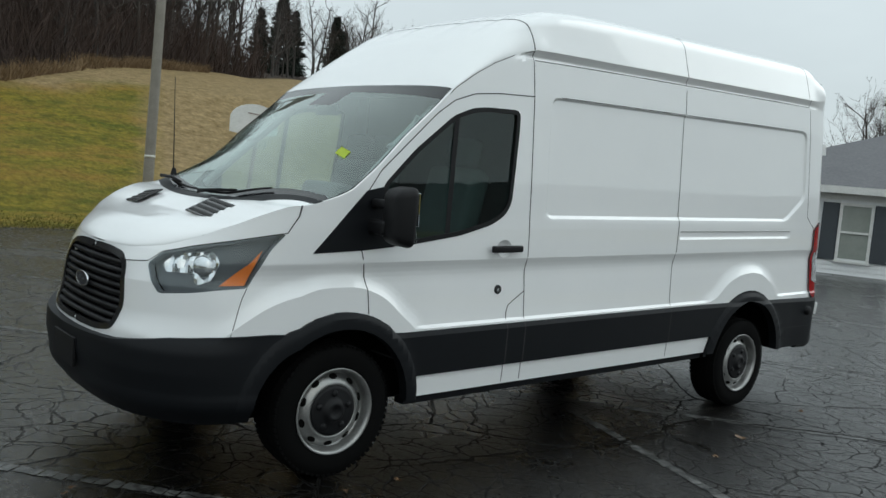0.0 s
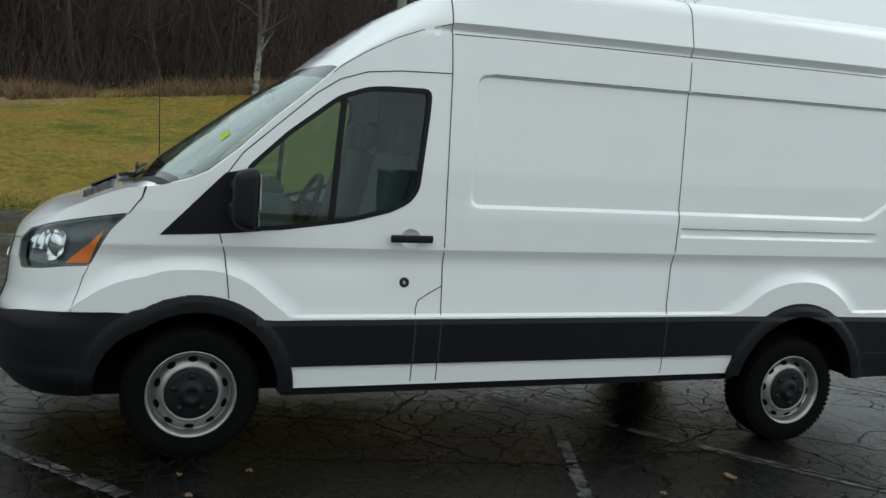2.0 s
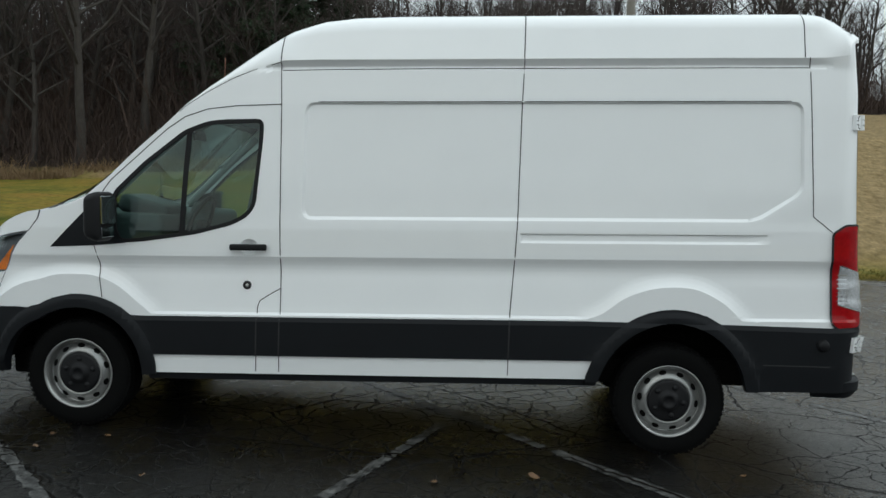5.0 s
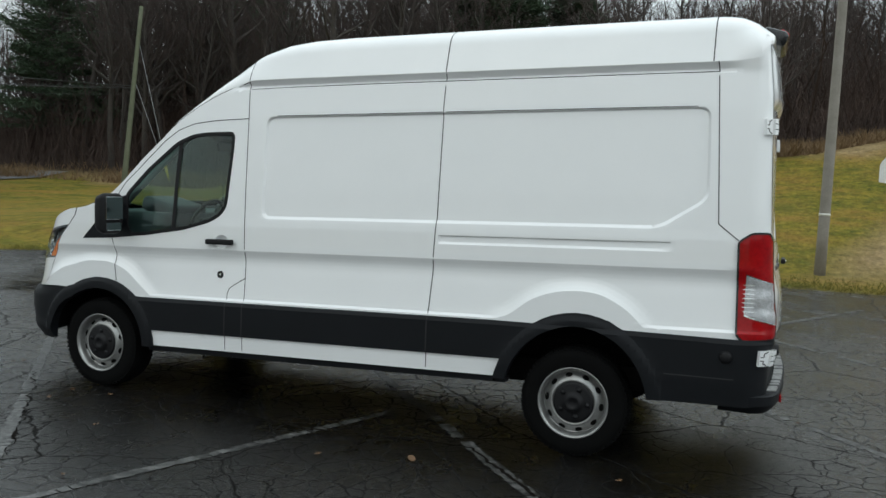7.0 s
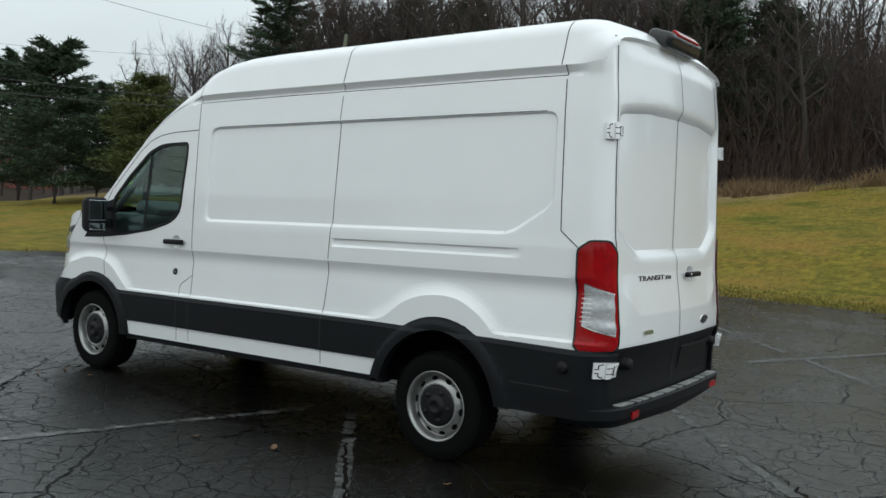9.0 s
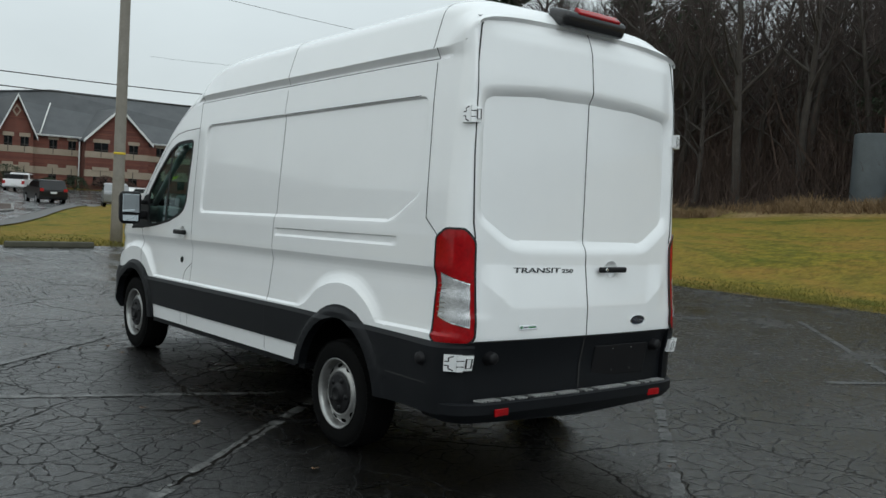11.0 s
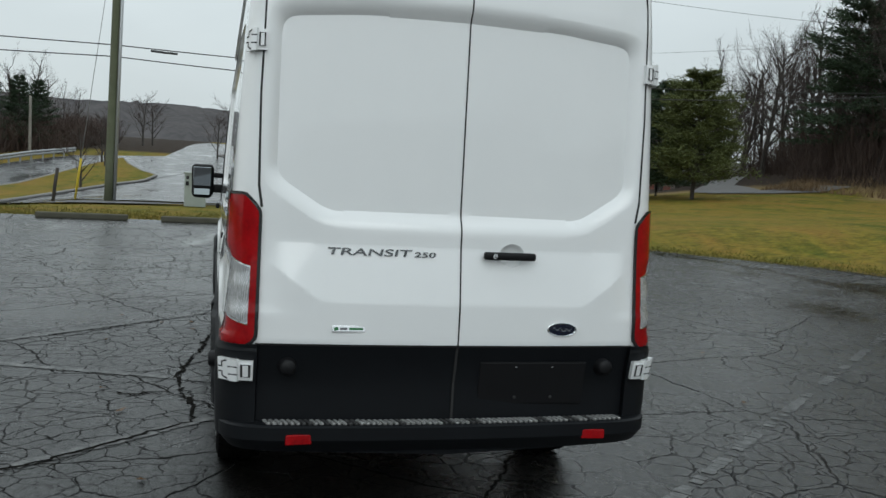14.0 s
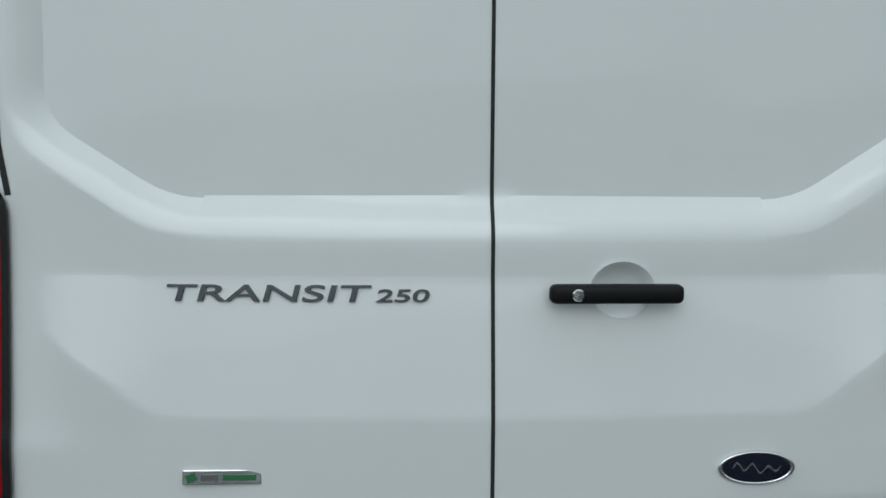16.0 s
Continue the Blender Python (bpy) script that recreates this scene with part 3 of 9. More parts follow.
def skin_top(s):
    """Upper limit of the skin: hood edge, pillar line, roof line."""
    return interp(s, [(NOSE_S, 1.185), (-1.35, 1.195), (-1.1, 1.225), (-0.8, 1.285), (-0.55, 1.355), (-0.3, 1.445), (-0.20, 1.46), (-0.06, 1.50), (0.02, 1.535), (0.17, 1.66), (0.33, 1.82), (0.54, 2.005), (0.66, 2.12), (0.8, 2.21), (0.95, 2.29), (1.1, 2.35), (1.27, 2.395), (1.5, 2.40), (4.6, 2.40), (4.80, 2.42), (4.90, 2.48), (5.0, 2.535), (5.2, 2.56), (TAIL_S, 2.575)])


ROOF_MID = [(-1.0, 1.17), (-0.96, 1.185), (-0.86, 1.26), (-0.74, 1.315), (-0.47, 1.385), (-0.38, 1.40), (-0.34, 1.43), (-0.2, 1.575), (0.1, 1.80), (0.35, 1.985), (0.58, 2.14), (0.8, 2.32), (1.0, 2.465), (1.15, 2.555), (1.3, 2.625), (1.5, 2.685), (1.7, 2.708), (2.0, 2.717), (4.5, 2.717), (4.62, 2.705), (4.70, 2.68), (4.76, 2.64), (4.80, 2.59)]

def cell_cut(poly, a, b):
    """Splits a convex outline by the line through a and b."""
    nx, nz = -(b[1] - a[1]), b[0] - a[0]
    dist = [(p[0] - a[0]) * nx + (p[1] - a[1]) * nz for p in poly]
    eps = 1e-7
    if all(d >= -eps for d in dist) or all(d <= eps for d in dist):
        return [poly]
    left, right = [], []
    for i, p in enumerate(poly):
        q, d, e = poly[(i + 1) % len(poly)], dist[i], dist[(i + 1) % len(poly)]
        if d >= -eps:
            left.append(p)
        if d <= eps:
            right.append(p)
        if (d > eps and e < -eps) or (d < -eps and e > eps):
            t = d / (d - e)
            m = (p[0] + (q[0] - p[0]) * t, p[1] + (q[1] - p[1]) * t)
            left.append(m)
            right.append(m)
    return [c for c in (left, right) if len(c) > 2]


def cut_cells(cols, rows_at, cuts):
    """Cells between the columns, rows_at(column) giving their heights, cut along all the lines. Returns small outlines in the flat."""
    heights = [rows_at(c) for c in cols]
    cells = {}
    for i in range(len(cols) - 1):
        for j in range(len(heights[0]) - 1):
            cells[i, j] = [[(cols[i], heights[i][j]), (cols[i + 1], heights[i + 1][j]), (cols[i + 1], heights[i + 1][j + 1]), (cols[i], heights[i][j + 1])]]
    arr = np.array(cols)
    for line in cuts:
        for a, b in zip(line, line[1:]):
            if math.hypot(a[0] - b[0], a[1] - b[1]) < 1e-6:
                continue
            lo, hi = min(a[0], b[0]), max(a[0], b[0])
            zlo, zhi = min(a[1], b[1]), max(a[1], b[1])
            i0 = max(0, int(np.searchsorted(arr, lo)) - 1)
            i1 = min(len(cols) - 2, int(np.searchsorted(arr, hi)))
            for i in range(i0, i1 + 1):
                low, high = np.minimum(heights[i], heights[i + 1]), np.maximum(heights[i], heights[i + 1])
                for j in np.nonzero((high[1:] >= zlo) & (low[:-1] <= zhi))[0]:
                    out = []
                    for poly in cells[i, int(j)]:
                        xs_, zs_ = [p[0] for p in poly], [p[1] for p in poly]
                        if max(xs_) < lo - 1e-9 or min(xs_) > hi + 1e-9 or max(zs_) < zlo - 1e-9 or min(zs_) > zhi + 1e-9:
                            out.append(poly)
                        else:
                            out += cell_cut(poly, a, b)
                    cells[i, int(j)] = out
    return [poly for group in cells.values() for poly in group]


CREASE = radians(19)


def shell(polys, place, rim=0.0, back=None, mirror=False):
    """A mesh of flat outlines set in space by place(u, v); rim: how far its free edges turn inwards, to where back(u, v) lies."""
    bm = bmesh.new()
    verts, edges = {}, {}

    def vert(p, f=place, tag=0):
        key = (round(p[0], 5), round(p[1], 5), tag)
        if key not in verts:
            x, y, z = f(p[0], p[1])
            verts[key] = bm.verts.new((x, -y if mirror else y, z))
        return verts[key]

    for poly in polys:
        vs = []
        for p in poly:
            v = vert(p)
            if v not in vs:
                vs.append(v)
        if len(vs) < 3:
            continue
        try:
            face = bm.faces.new(vs[::-1] if mirror else vs)
            face.smooth = True
        except ValueError:
            continue
        n = len(poly)
        for i in range(n):
            a, b = poly[i], poly[(i + 1) % n]
            ka, kb = (round(a[0], 5), round(a[1], 5)), (round(b[0], 5), round(b[1], 5))
            if ka != kb:
                edges.setdefault(frozenset((ka, kb)), []).append((a, b))
    if rim:
        for pair in edges.values():
            if len(pair) == 1:
                a, b = pair[0]
                quad = [vert(a, place, 1), vert(b, place, 1), vert(b, back, 2), vert(a, back, 2)]
                if len(set(quad)) == 4:
                    try:
                        bm.faces.new(quad if mirror else quad[::-1])
                    except ValueError:
                        pass
    bm.normal_update()
    for e in bm.edges:
        if len(e.link_faces) == 2 and e.calc_face_angle(0.0) > CREASE:
            e.smooth = False
    return bm


def circle(xc, zc, rx, rz, n=44):
    return [(xc + rx * math.cos(2 * math.pi * k / n), zc + rz * math.sin(2 * math.pi * k / n)) for k in range(n)]


def closed(poly):
    return list(poly) + [poly[0]]


ZF, ZR = 0.345 + RAKE * 1.9, 0.345 - RAKE * 1.85   # wheel centres in body height
ARCH_F_OUT, ARCH_F_IN = circle(0.0, ZF, 0.512, 0.515), circle(0.0, ZF, 0.430, 0.432)
ARCH_R_OUT, ARCH_R_IN = circle(3.75, ZR, 0.540, 0.575), circle(3.75, ZR, 0.462, 0.490)
LAMP = rounded([(-1.165, 1.135), (-1.085, 1.195), (-0.865, 1.233), (-0.55, 1.276), (-0.300, 1.316), (-0.37, 1.235), (-0.475, 1.052), (-0.65, 1.040), (-0.81, 1.022), (-1.04, 1.005), (-1.11, 1.06)], 0.02, 2)
REFLECTOR = rounded([(-1.075, 1.135), (-1.02, 1.190), (-0.70, 1.217), (-0.645, 1.165), (-0.70, 1.08), (-0.80, 1.052), (-0.865, 1.108), (-1.05, 1.104)], 0.02, 2)
AMBER = [(-0.405, 1.232), (-0.475, 1.165), (-0.645, 1.058), (-0.490, 1.062)]
GRILLE = rounded([(NOSE_S - 0.01, 1.168), (-1.50, 1.166), (-1.385, 1.150), (-1.335, 1.105), (-1.298, 0.93), (-1.335, 0.812), (-1.45, 0.790), (NOSE_S - 0.01, 0.784)], 0.03, 3)
TAIL = rounded([(4.680, 1.335), (4.757, 1.385), (4.880, 1.385), (4.941, 1.318), (4.939, 0.790), (4.908, 0.752), (4.735, 0.752), (4.698, 0.785)], 0.02, 2)
TAIL_CLEAR = [(4.738, 1.140), (4.912, 1.084), (4.912, 0.848), (4.736, 0.902)]
WINDOW = rounded([(0.215, 1.56), (0.41, 1.752), (0.662, 1.950), (0.80, 2.002), (0.90, 2.014), (1.15, 2.018), (1.148, 1.90), (1.115, 1.49), (1.07, 1.425), (0.974, 1.374), (0.747, 1.315), (0.40, 1.266), (0.26, 1.258), (0.22, 1.33)], 0.035, 3)
SAIL = [(-0.195, 1.217), (0.092, 1.228), (0.30, 1.245), (0.27, 1.252), (0.22, 1.32), (0.212, 1.558), (0.105, 1.535), (0.034, 1.460)]
CLAD_TOP = [(NOSE_S - 0.01, 0.752), (-1.285, 0.766), (-0.92, 0.811), (-0.56, 0.828), (-0.36, 0.833), (0.40, 0.784), (3.2, 0.784), (4.1, 0.772), (4.7, 0.758), (4.93, 0.765), (TAIL_S + 0.01, 0.768)]
HOOD_LINE = [(NOSE_S - 0.01, 1.172), (-1.50, 1.170), (-1.385, 1.154), (-1.354, 1.130), (-1.169, 1.146), (-1.085, 1.197), (-0.865, 1.235), (-0.55, 1.278), (-0.300, 1.318), (-0.263, 1.396), (-0.256, 1.60)]
DOOR_FRONT = [(0.14, 0.40), (0.155, 0.90), (0.125, 1.12), (0.092, 1.228), (0.078, 1.40), (0.085, 1.49), (0.187, 1.641), (0.539, 1.963), (0.66, 2.045), (0.80, 2.092), (0.983, 2.112), (1.27, 2.121)]
SEAM_B = [(1.255, 2.45), (1.27, 2.121), (1.285, 1.4), (1.300, 0.96), (1.302, 0.40)]
SEAM_FLAP = [(1.300, 0.965), (1.225, 0.922), (1.168, 0.885), (1.155, 0.845), (1.155, 0.40)]
SEAM_C = [(2.778, 2.45), (2.773, 2.142), (2.772, 1.395), (2.762, 1.121), (2.747, 0.84), (2.746, 0.40)]
SEAM_D = [(4.50, 2.45), (4.507, 2.344), (4.542, 1.75), (4.560, 1.436), (4.680, 1.340)]
DOOR_EDGE = [(4.972, 2.60), (4.962, 2.50), (4.935, 2.30), (4.922, 1.8), (4.930, 1.42), (4.945, 1.33), (4.947, 0.30)]
FENDER_SEAM = [(-0.478, 1.052), (-0.505, 1.0), (-0.558, 0.828)]
BUMPER_REAR_SEAM = [(4.93, 0.52), (TAIL_S + 0.01, 0.52)]


def clad_out(s, zb):
    """How far the black cladding stands proud of the skin."""
    e = 0.014
    if s > 0.3:
        top = interp(s, CLAD_TOP)
        e -= 0.013 * min(1.0, max(0.0, (zb - top + 0.028) / 0.028))
    for xc, zc, ro in ((0.0, ZF, 0.512), (3.75, ZR, 0.555)):
        r = math.hypot(s - xc, zb - zc)
        if r < ro + 0.03:
            e += 0.020 * smooth(ro + 0.01, ro - 0.03, r)
    if s < -0.3:
        e += 0.030 * smooth(-0.3, -0.8, s) * smooth(0.83, 0.74, zb)
        e += 0.004 * smooth(0.545, 0.53, zb)
        e -= 0.05 * smooth(0.50, 0.38, zb)
    if s > 4.4:
        e += 0.012 * smooth(4.4, 4.7, s)
    return e


def region(s, zb):
    if math.hypot(s / 0.430, (zb - ZF) / 0.432) < 1 or math.hypot((s - 3.75) / 0.462, (zb - ZR) / 0.490) < 1:
        return None
    if zb < 0.60 and (abs(s) < 0.43 and zb < ZF or abs(s - 3.75) < 0.462 and zb < ZR):
        return None
    top = interp(s, CLAD_TOP)
    arch = math.hypot(s / 0.512, (zb - ZF) / 0.515) < 1 or math.hypot((s - 3.75) / 0.540, (zb - ZR) / 0.575) < 1
    if zb < top or arch:
        if s < 0.0 and (not arch or s < -0.5):
            return "front_bumper" if zb > 0.40 else None
        if s > 4.947:
            return None
        if arch and zb > 0.41:
            return "wheel_arch_trim_front" if s < 2 else "wheel_arch_trim_rear"
        if s > 4.0:
            return "rear_bumper_corner" if zb > 0.36 else None
        if zb < 0.375 or not 0.30 < s < 3.56 or (zb < 0.42 and not 0.45 < s < 3.4):
            return None
        if zb < 0.420:
            return "sill_trim"
        name = "sill_panel" if zb < 0.538 else "side_cladding"
        return name + ("_door" if s < 1.155 else "_flap" if s < 1.302 else "_mid" if s < 2.746 else "_quarter")
    if math.hypot((s - CUP_SIDE[0]) / CUP_SIDE[2], (zb - CUP_SIDE[1]) / CUP_SIDE[3]) < 1:
        return None
    if math.hypot((s - CUP_REAR[0]) / CUP_REAR[2], (zb - CUP_REAR[1]) / CUP_REAR[3]) < 1:
        return "rear_cup"
    if inside(s, zb, LAMP):
        return "headlight_lens"
    if inside(s, zb, GRILLE):
        return None
    if inside(s, zb, TAIL):
        return "tail_light_lens"
    if inside(s, zb, WINDOW):
        return None
    if inside(s, zb, SAIL):
        return "mirror_sail"
    if s < -0.256 and zb > interp(s, HOOD_LINE):
        return "hood"
    if s > 4.7 and s > float(np.interp(zb, [p[1] for p in DOOR_EDGE[::-1]], [p[0] for p in DOOR_EDGE[::-1]])):
        return "rear_door"
    front = float(np.interp(zb, [p[1] for p in DOOR_FRONT], [p[0] for p in DOOR_FRONT])) if zb < 2.12 else 9
    at_b = float(np.interp(zb, [p[1] for p in SEAM_B[::-1]], [p[0] for p in SEAM_B[::-1]]))
    if s < front and s < at_b:
        if zb < 1.20 and s < float(np.interp(zb, [0.828, 1.0, 1.052], [-0.558, -0.505, -0.478])):
            return "front_panel"
        return "front_fender"
    if s < at_b:
        if zb < 0.965 and s > 1.155 and zb < float(np.interp(s, [1.155, 1.168, 1.225, 1.30], [0.845, 0.885, 0.922, 0.965])):
            return "fuel_flap"
        return "front_door"
    if s < float(np.interp(zb, [p[1] for p in SEAM_C[::-1]], [p[0] for p in SEAM_C[::-1]])):
        return "side_panel_mid"
    if s < (float(np.interp(zb, [p[1] for p in SEAM_D[::-1]], [p[0] for p in SEAM_D[::-1]])) if zb > 1.34 else 9):
        return "side_panel_quarter"
    return "rear_corner_panel"


def body_rows(s):
    zt = skin_top(s)
    low = list(np.arange(0.33, 1.02, 0.0155))
    return np.array(low + [low[-1] + (zt - low[-1]) * k / 78 for k in range(1, 79)])


body_cols = sorted(set(np.round(list(np.linspace(NOSE_S, SX0, 46)) + list(np.linspace(SX0, SX1, 128)) + list(np.linspace(SX1, 5.06, 30)) + list(np.linspace(5.06, TAIL_S, 24)), 5)))
body_cuts = [closed(p) for p in (ARCH_F_OUT, ARCH_F_IN, ARCH_R_OUT, ARCH_R_IN, LAMP, GRILLE, TAIL, WINDOW, SAIL)]
body_cuts += [CLAD_TOP, HOOD_LINE, DOOR_FRONT, SEAM_B, SEAM_FLAP, SEAM_C, SEAM_D, DOOR_EDGE, FENDER_SEAM]
body_cuts += [[(-0.75, 0.40), (NOSE_S - 0.01, 0.40)], [(0.4, 0.375), (3.45, 0.375)], [(0.4, 0.420), (3.45, 0.420)], [(-0.6, 0.41), (4.4, 0.41)], [(0.4, 0.538), (3.45, 0.538)], [(4.0, 0.36), (5.0, 0.36)], [(-0.75, 0.40), (-0.3, 0.40)]]
for z in (0.812, 0.84, 1.085, 1.11, 1.135, 1.165, 1.19, 1.34, 1.40, 2.33, 2.341, 2.350, 2.358, 2.396):
    body_cuts.append([(0.16 if z < 2 else 1.2, z), (4.62, z)])
body_cuts += [closed(p) for p in (PANEL, PANEL_FLAT, SCOOP)]
for outline in (FLARE_F, FLARE_R):
    body_cuts += [[p for p in grown(outline, k * FLARE_W) if p[1] > 0.775] for k in (0.0, 0.33, 0.66, 1.0)]
body_cuts += [closed(circle(*c, 28)) for c in (CUP_SIDE, CUP_REAR)]
body_cuts.append([(u, v - 0.028) for u, v in CLAD_TOP if 0.3 < u < 4.94])
body_cuts += [[p for p in poly if p[0] < TAIL_S + 0.05] for poly in (REAR_PANEL, REAR_LEDGE)]
body_cuts += [[(5.02, z), (TAIL_S + 0.01, z)] for z in (0.91, 1.19)] + [[(4.97, 1.115), (5.20, 0.945), (TAIL_S + 0.01, 0.9375)]]
panels = {}
for poly in cut_cells(body_cols, body_rows, body_cuts):
    cx, cz = sum(p[0] for p in poly) / len(poly), sum(p[1] for p in poly) / len(poly)
    name = region(cx, cz)
    if name:
        panels.setdefault(name, []).append(poly)

van = new("van")
tagged(van, "white high-roof cargo van with black lower cladding, parked on wet asphalt", "van")
BLACK = ("front_bumper", "wheel_arch", "rear_bumper", "side_cladding", "sill_trim", "mirror_sail")
LABELS = {"front_bumper": "matt black plastic front bumper", "side_cladding": "matt black plastic side cladding", "wheel_arch": "matt black wheel arch trim", "rear_bumper": "matt black bumper corner", "mirror_sail": "black plastic mirror mount"}
for mirror in (False, True):
    for name, polys in panels.items():
        if name.endswith("_lens") or name == "rear_cup":
            continue
        if name == "rear_door" and not mirror:
            polys = polys + panels["rear_cup"]
        black = name.startswith(BLACK)
        plain = name.replace("_door", "" if black or name.startswith("sill") else "_door").replace("_mid", "").replace("_quarter", "").replace("_flap", "_flap" if name == "fuel_flap" else "").replace("_rear", "" if name.startswith("wheel") else "_rear").replace("_front", "" if name.startswith("wheel") else "_front")
        if name == "mirror_sail":
            put, rear = (lambda u, v: skin(u, v, 0.003)), (lambda u, v: skin(u, v, -0.015))
        elif name == "sill_trim":
            put, rear = (lambda u, v: skin(u, v, -0.02)), (lambda u, v: skin(u, v, -0.10))
        elif black:
            put, rear = (lambda u, v: skin(u, v, clad_out(u, v))), (lambda u, v: skin(u, v, -0.03))
        else:
            put, rear = skin, (lambda u, v: skin(u, v, -0.012))
        part(plain, shell(polys, put, 0.01, rear, mirror), M_CLAD if black else M_WHITE, van, label=LABELS.get(plain, ""))

# ---- van: hood, windscreen and roof ----
_xs_edge = []
for s in np.linspace(NOSE_S, 4.95, 500):
    q = skin(s, skin_top(s))
    _xs_edge.append((q[0], q[1], q[2] - RAKE * (q[0] - 1.9)))
_xs_edge = [p for i, p in enumerate(_xs_edge) if i == 0 or p[0] > max(r[0] for r in _xs_edge[:i])]
EDGE_X = [p[0] for p in _xs_edge]
EDGE_Y = [p[1] for p in _xs_edge]
EDGE_Z = [p[2] for p in _xs_edge]
TOP_X0, TOP_X1 = EDGE_X[0] + 0.002, 4.80


def wall_profile(v):
    """Half of the roof's section: a wall that leans in, a rounded shoulder, a nearly flat top."""
    if v < 0.4:
        k = v / 0.4
        return 1 - 0.06 * k, 0.60 * k
    if v < 0.7:
        k = (v - 0.4) / 0.3
        p, q, r = (1 - k) ** 2, 2 * k * (1 - k), k * k
        return 0.94 * p + 0.902 * q + 0.68 * r, 0.60 * p + 0.945 * q + 0.968 * r
    k = (v - 0.7) / 0.3
    return 0.68 * (1 - k), 0.968 + 0.032 * math.sin(k * math.pi / 2)


@functools.lru_cache(maxsize=None)
def top_point(x, v):
    """A point of hood, screen or roof: v runs from 0 at the left edge over 1 at the middle."""
    ye, ze = float(np.interp(x, EDGE_X, EDGE_Y)), float(np.interp(x, EDGE_X, EDGE_Z))
    zm = interp(x, ROOF_MID)
    a = interp(x, [(-0.4, 0.85), (-0.3, 1.0), (0.5, 1.0), (0.75, 0.86), (1.4, 0.46), (4.45, 0.46), (4.8, 0.70)])
    b = interp(x, [(-0.9, 1.0), (-0.45, 1.15), (-0.3, 1.7), (0.5, 1.7), (0.75, 1.15), (1.4, 0.54), (4.45, 0.54), (4.8, 0.70)])
    t = v * math.pi / 2
    wall = smooth(0.85, 1.45, x) * smooth(4.78, 4.55, x)
    yw, hw = wall_profile(v)
    y = ye * ((1 - wall) * max(0.0, math.cos(t)) ** a + wall * yw)
    h = max(zm - ze, 0.004) * min(1.0, max(0.0, (x - EDGE_X[0]) / 0.12)) ** 0.5
    z = ze + h * ((1 - wall) * math.sin(t) ** b + wall * hw)
    if 0.85 < x < 4.55:
        # shallow ribs along the roof
        for yr in (0.22, 0.55):
            k = (abs(y) - yr) / 0.05
            if abs(k) < 1 and x > 1.0:
                z -= 0.006 * (1 - k * k) ** 2 * smooth(1.0, 1.3, x)
    return x, y, z + RAKE * (x - 1.9)



def screen_low(y):
    return -0.36 + 0.16 * (abs(y) / 0.86) ** 2


def screen_high(y):
    return 0.57 + 0.06 * (abs(y) / 0.86) ** 2


def top_region(x, v):
    px, y, z = top_point(x, v)
    if x < -0.415 + 0.16 * (y / 0.86) ** 2:
        return "hood"
    if x < screen_low(y):
        return "cowl"
    if x < screen_high(y):
        # the white pillar beside the glass
        return "pillar" if v < float(np.interp(x, [-0.25, 0.0, 0.3, 0.63], [0.05, 0.07, 0.09, 0.10])) else "windscreen"
    return "roof_front" if x < 1.255 else "roof_mid" if x < 2.775 else "roof_rear" if x < 4.47 else "roof_tail"


top_cols = sorted(set(np.round(list(np.linspace(TOP_X0, -0.45, 26)) + list(np.linspace(-0.45, 0.75, 70)) + list(np.linspace(0.75, 1.7, 30)) + list(np.linspace(1.7, 4.4, 40)) + list(np.linspace(4.4, TOP_X1, 26)) + [1.255, 2.775, 4.47], 5)))
top_v = np.concatenate([np.linspace(0, 0.5, 26), np.linspace(0.5, 1.0, 26)[1:]])


def v_of(x, y):
    ye = float(np.interp(x, EDGE_X, EDGE_Y))
    a = interp(x, [(-0.4, 0.85), (-0.3, 1.0), (0.5, 1.0), (0.75, 0.86), (1.4, 0.46), (4.45, 0.46), (4.8, 0.70)])
    return math.acos(min(1.0, max(0.0, abs(y / ye))) ** (1 / a)) * 2 / math.pi


line_hood = [(-0.415 + 0.16 * (y / 0.86) ** 2, y) for y in np.linspace(-0.95, 0, 30)]
line_low = [(screen_low(y), y) for y in np.linspace(-0.92, 0, 30)]
line_high = [(screen_high(y), y) for y in np.linspace(-0.95, 0, 30)]
top_cuts = [[(x, v_of(x, y)) for x, y in line] for line in (line_hood, line_low, line_high)]
top_cuts.append([(-0.25, 0.05), (0.0, 0.07), (0.3, 0.09), (0.63, 0.10)])
top_cuts.append([(-0.25, 0.085), (0.0, 0.10), (0.3, 0.115), (0.63, 0.125)])
for off, line in ((-0.07, line_high), (0.05, line_low)):
    top_cuts.append([(x + off, v_of(x + off, y)) for x, y in line])
top_cuts.append([(screen_high(y) - 0.20, v_of(screen_high(y) - 0.20, y)) for y in (-0.14, -0.1, -0.05, 0.0)])
top_cuts.append([(x, v_of(x, -0.14)) for x in np.linspace(0.36, 0.58, 8)])
tops = {}
for poly in cut_cells(top_cols, lambda c: top_v, top_cuts):
    cx, cz = sum(p[0] for p in poly) / len(poly), sum(p[1] for p in poly) / len(poly)
    tops.setdefault(top_region(cx, cz), []).append(poly)


def both_sides(polys, place, rim, back):
    """The left half and its mirror image, joined along the middle."""
    bm = shell(polys, place, 0.0, None)
    other = shell(polys, place, 0.0, None, True)
    me = bpy.data.meshes.new("half")
    other.to_mesh(me)
    other.free()
    bm.from_mesh(me)
    bpy.data.meshes.remove(me)
    bmesh.ops.remove_doubles(bm, verts=bm.verts, dist=0.0006)
    return bm


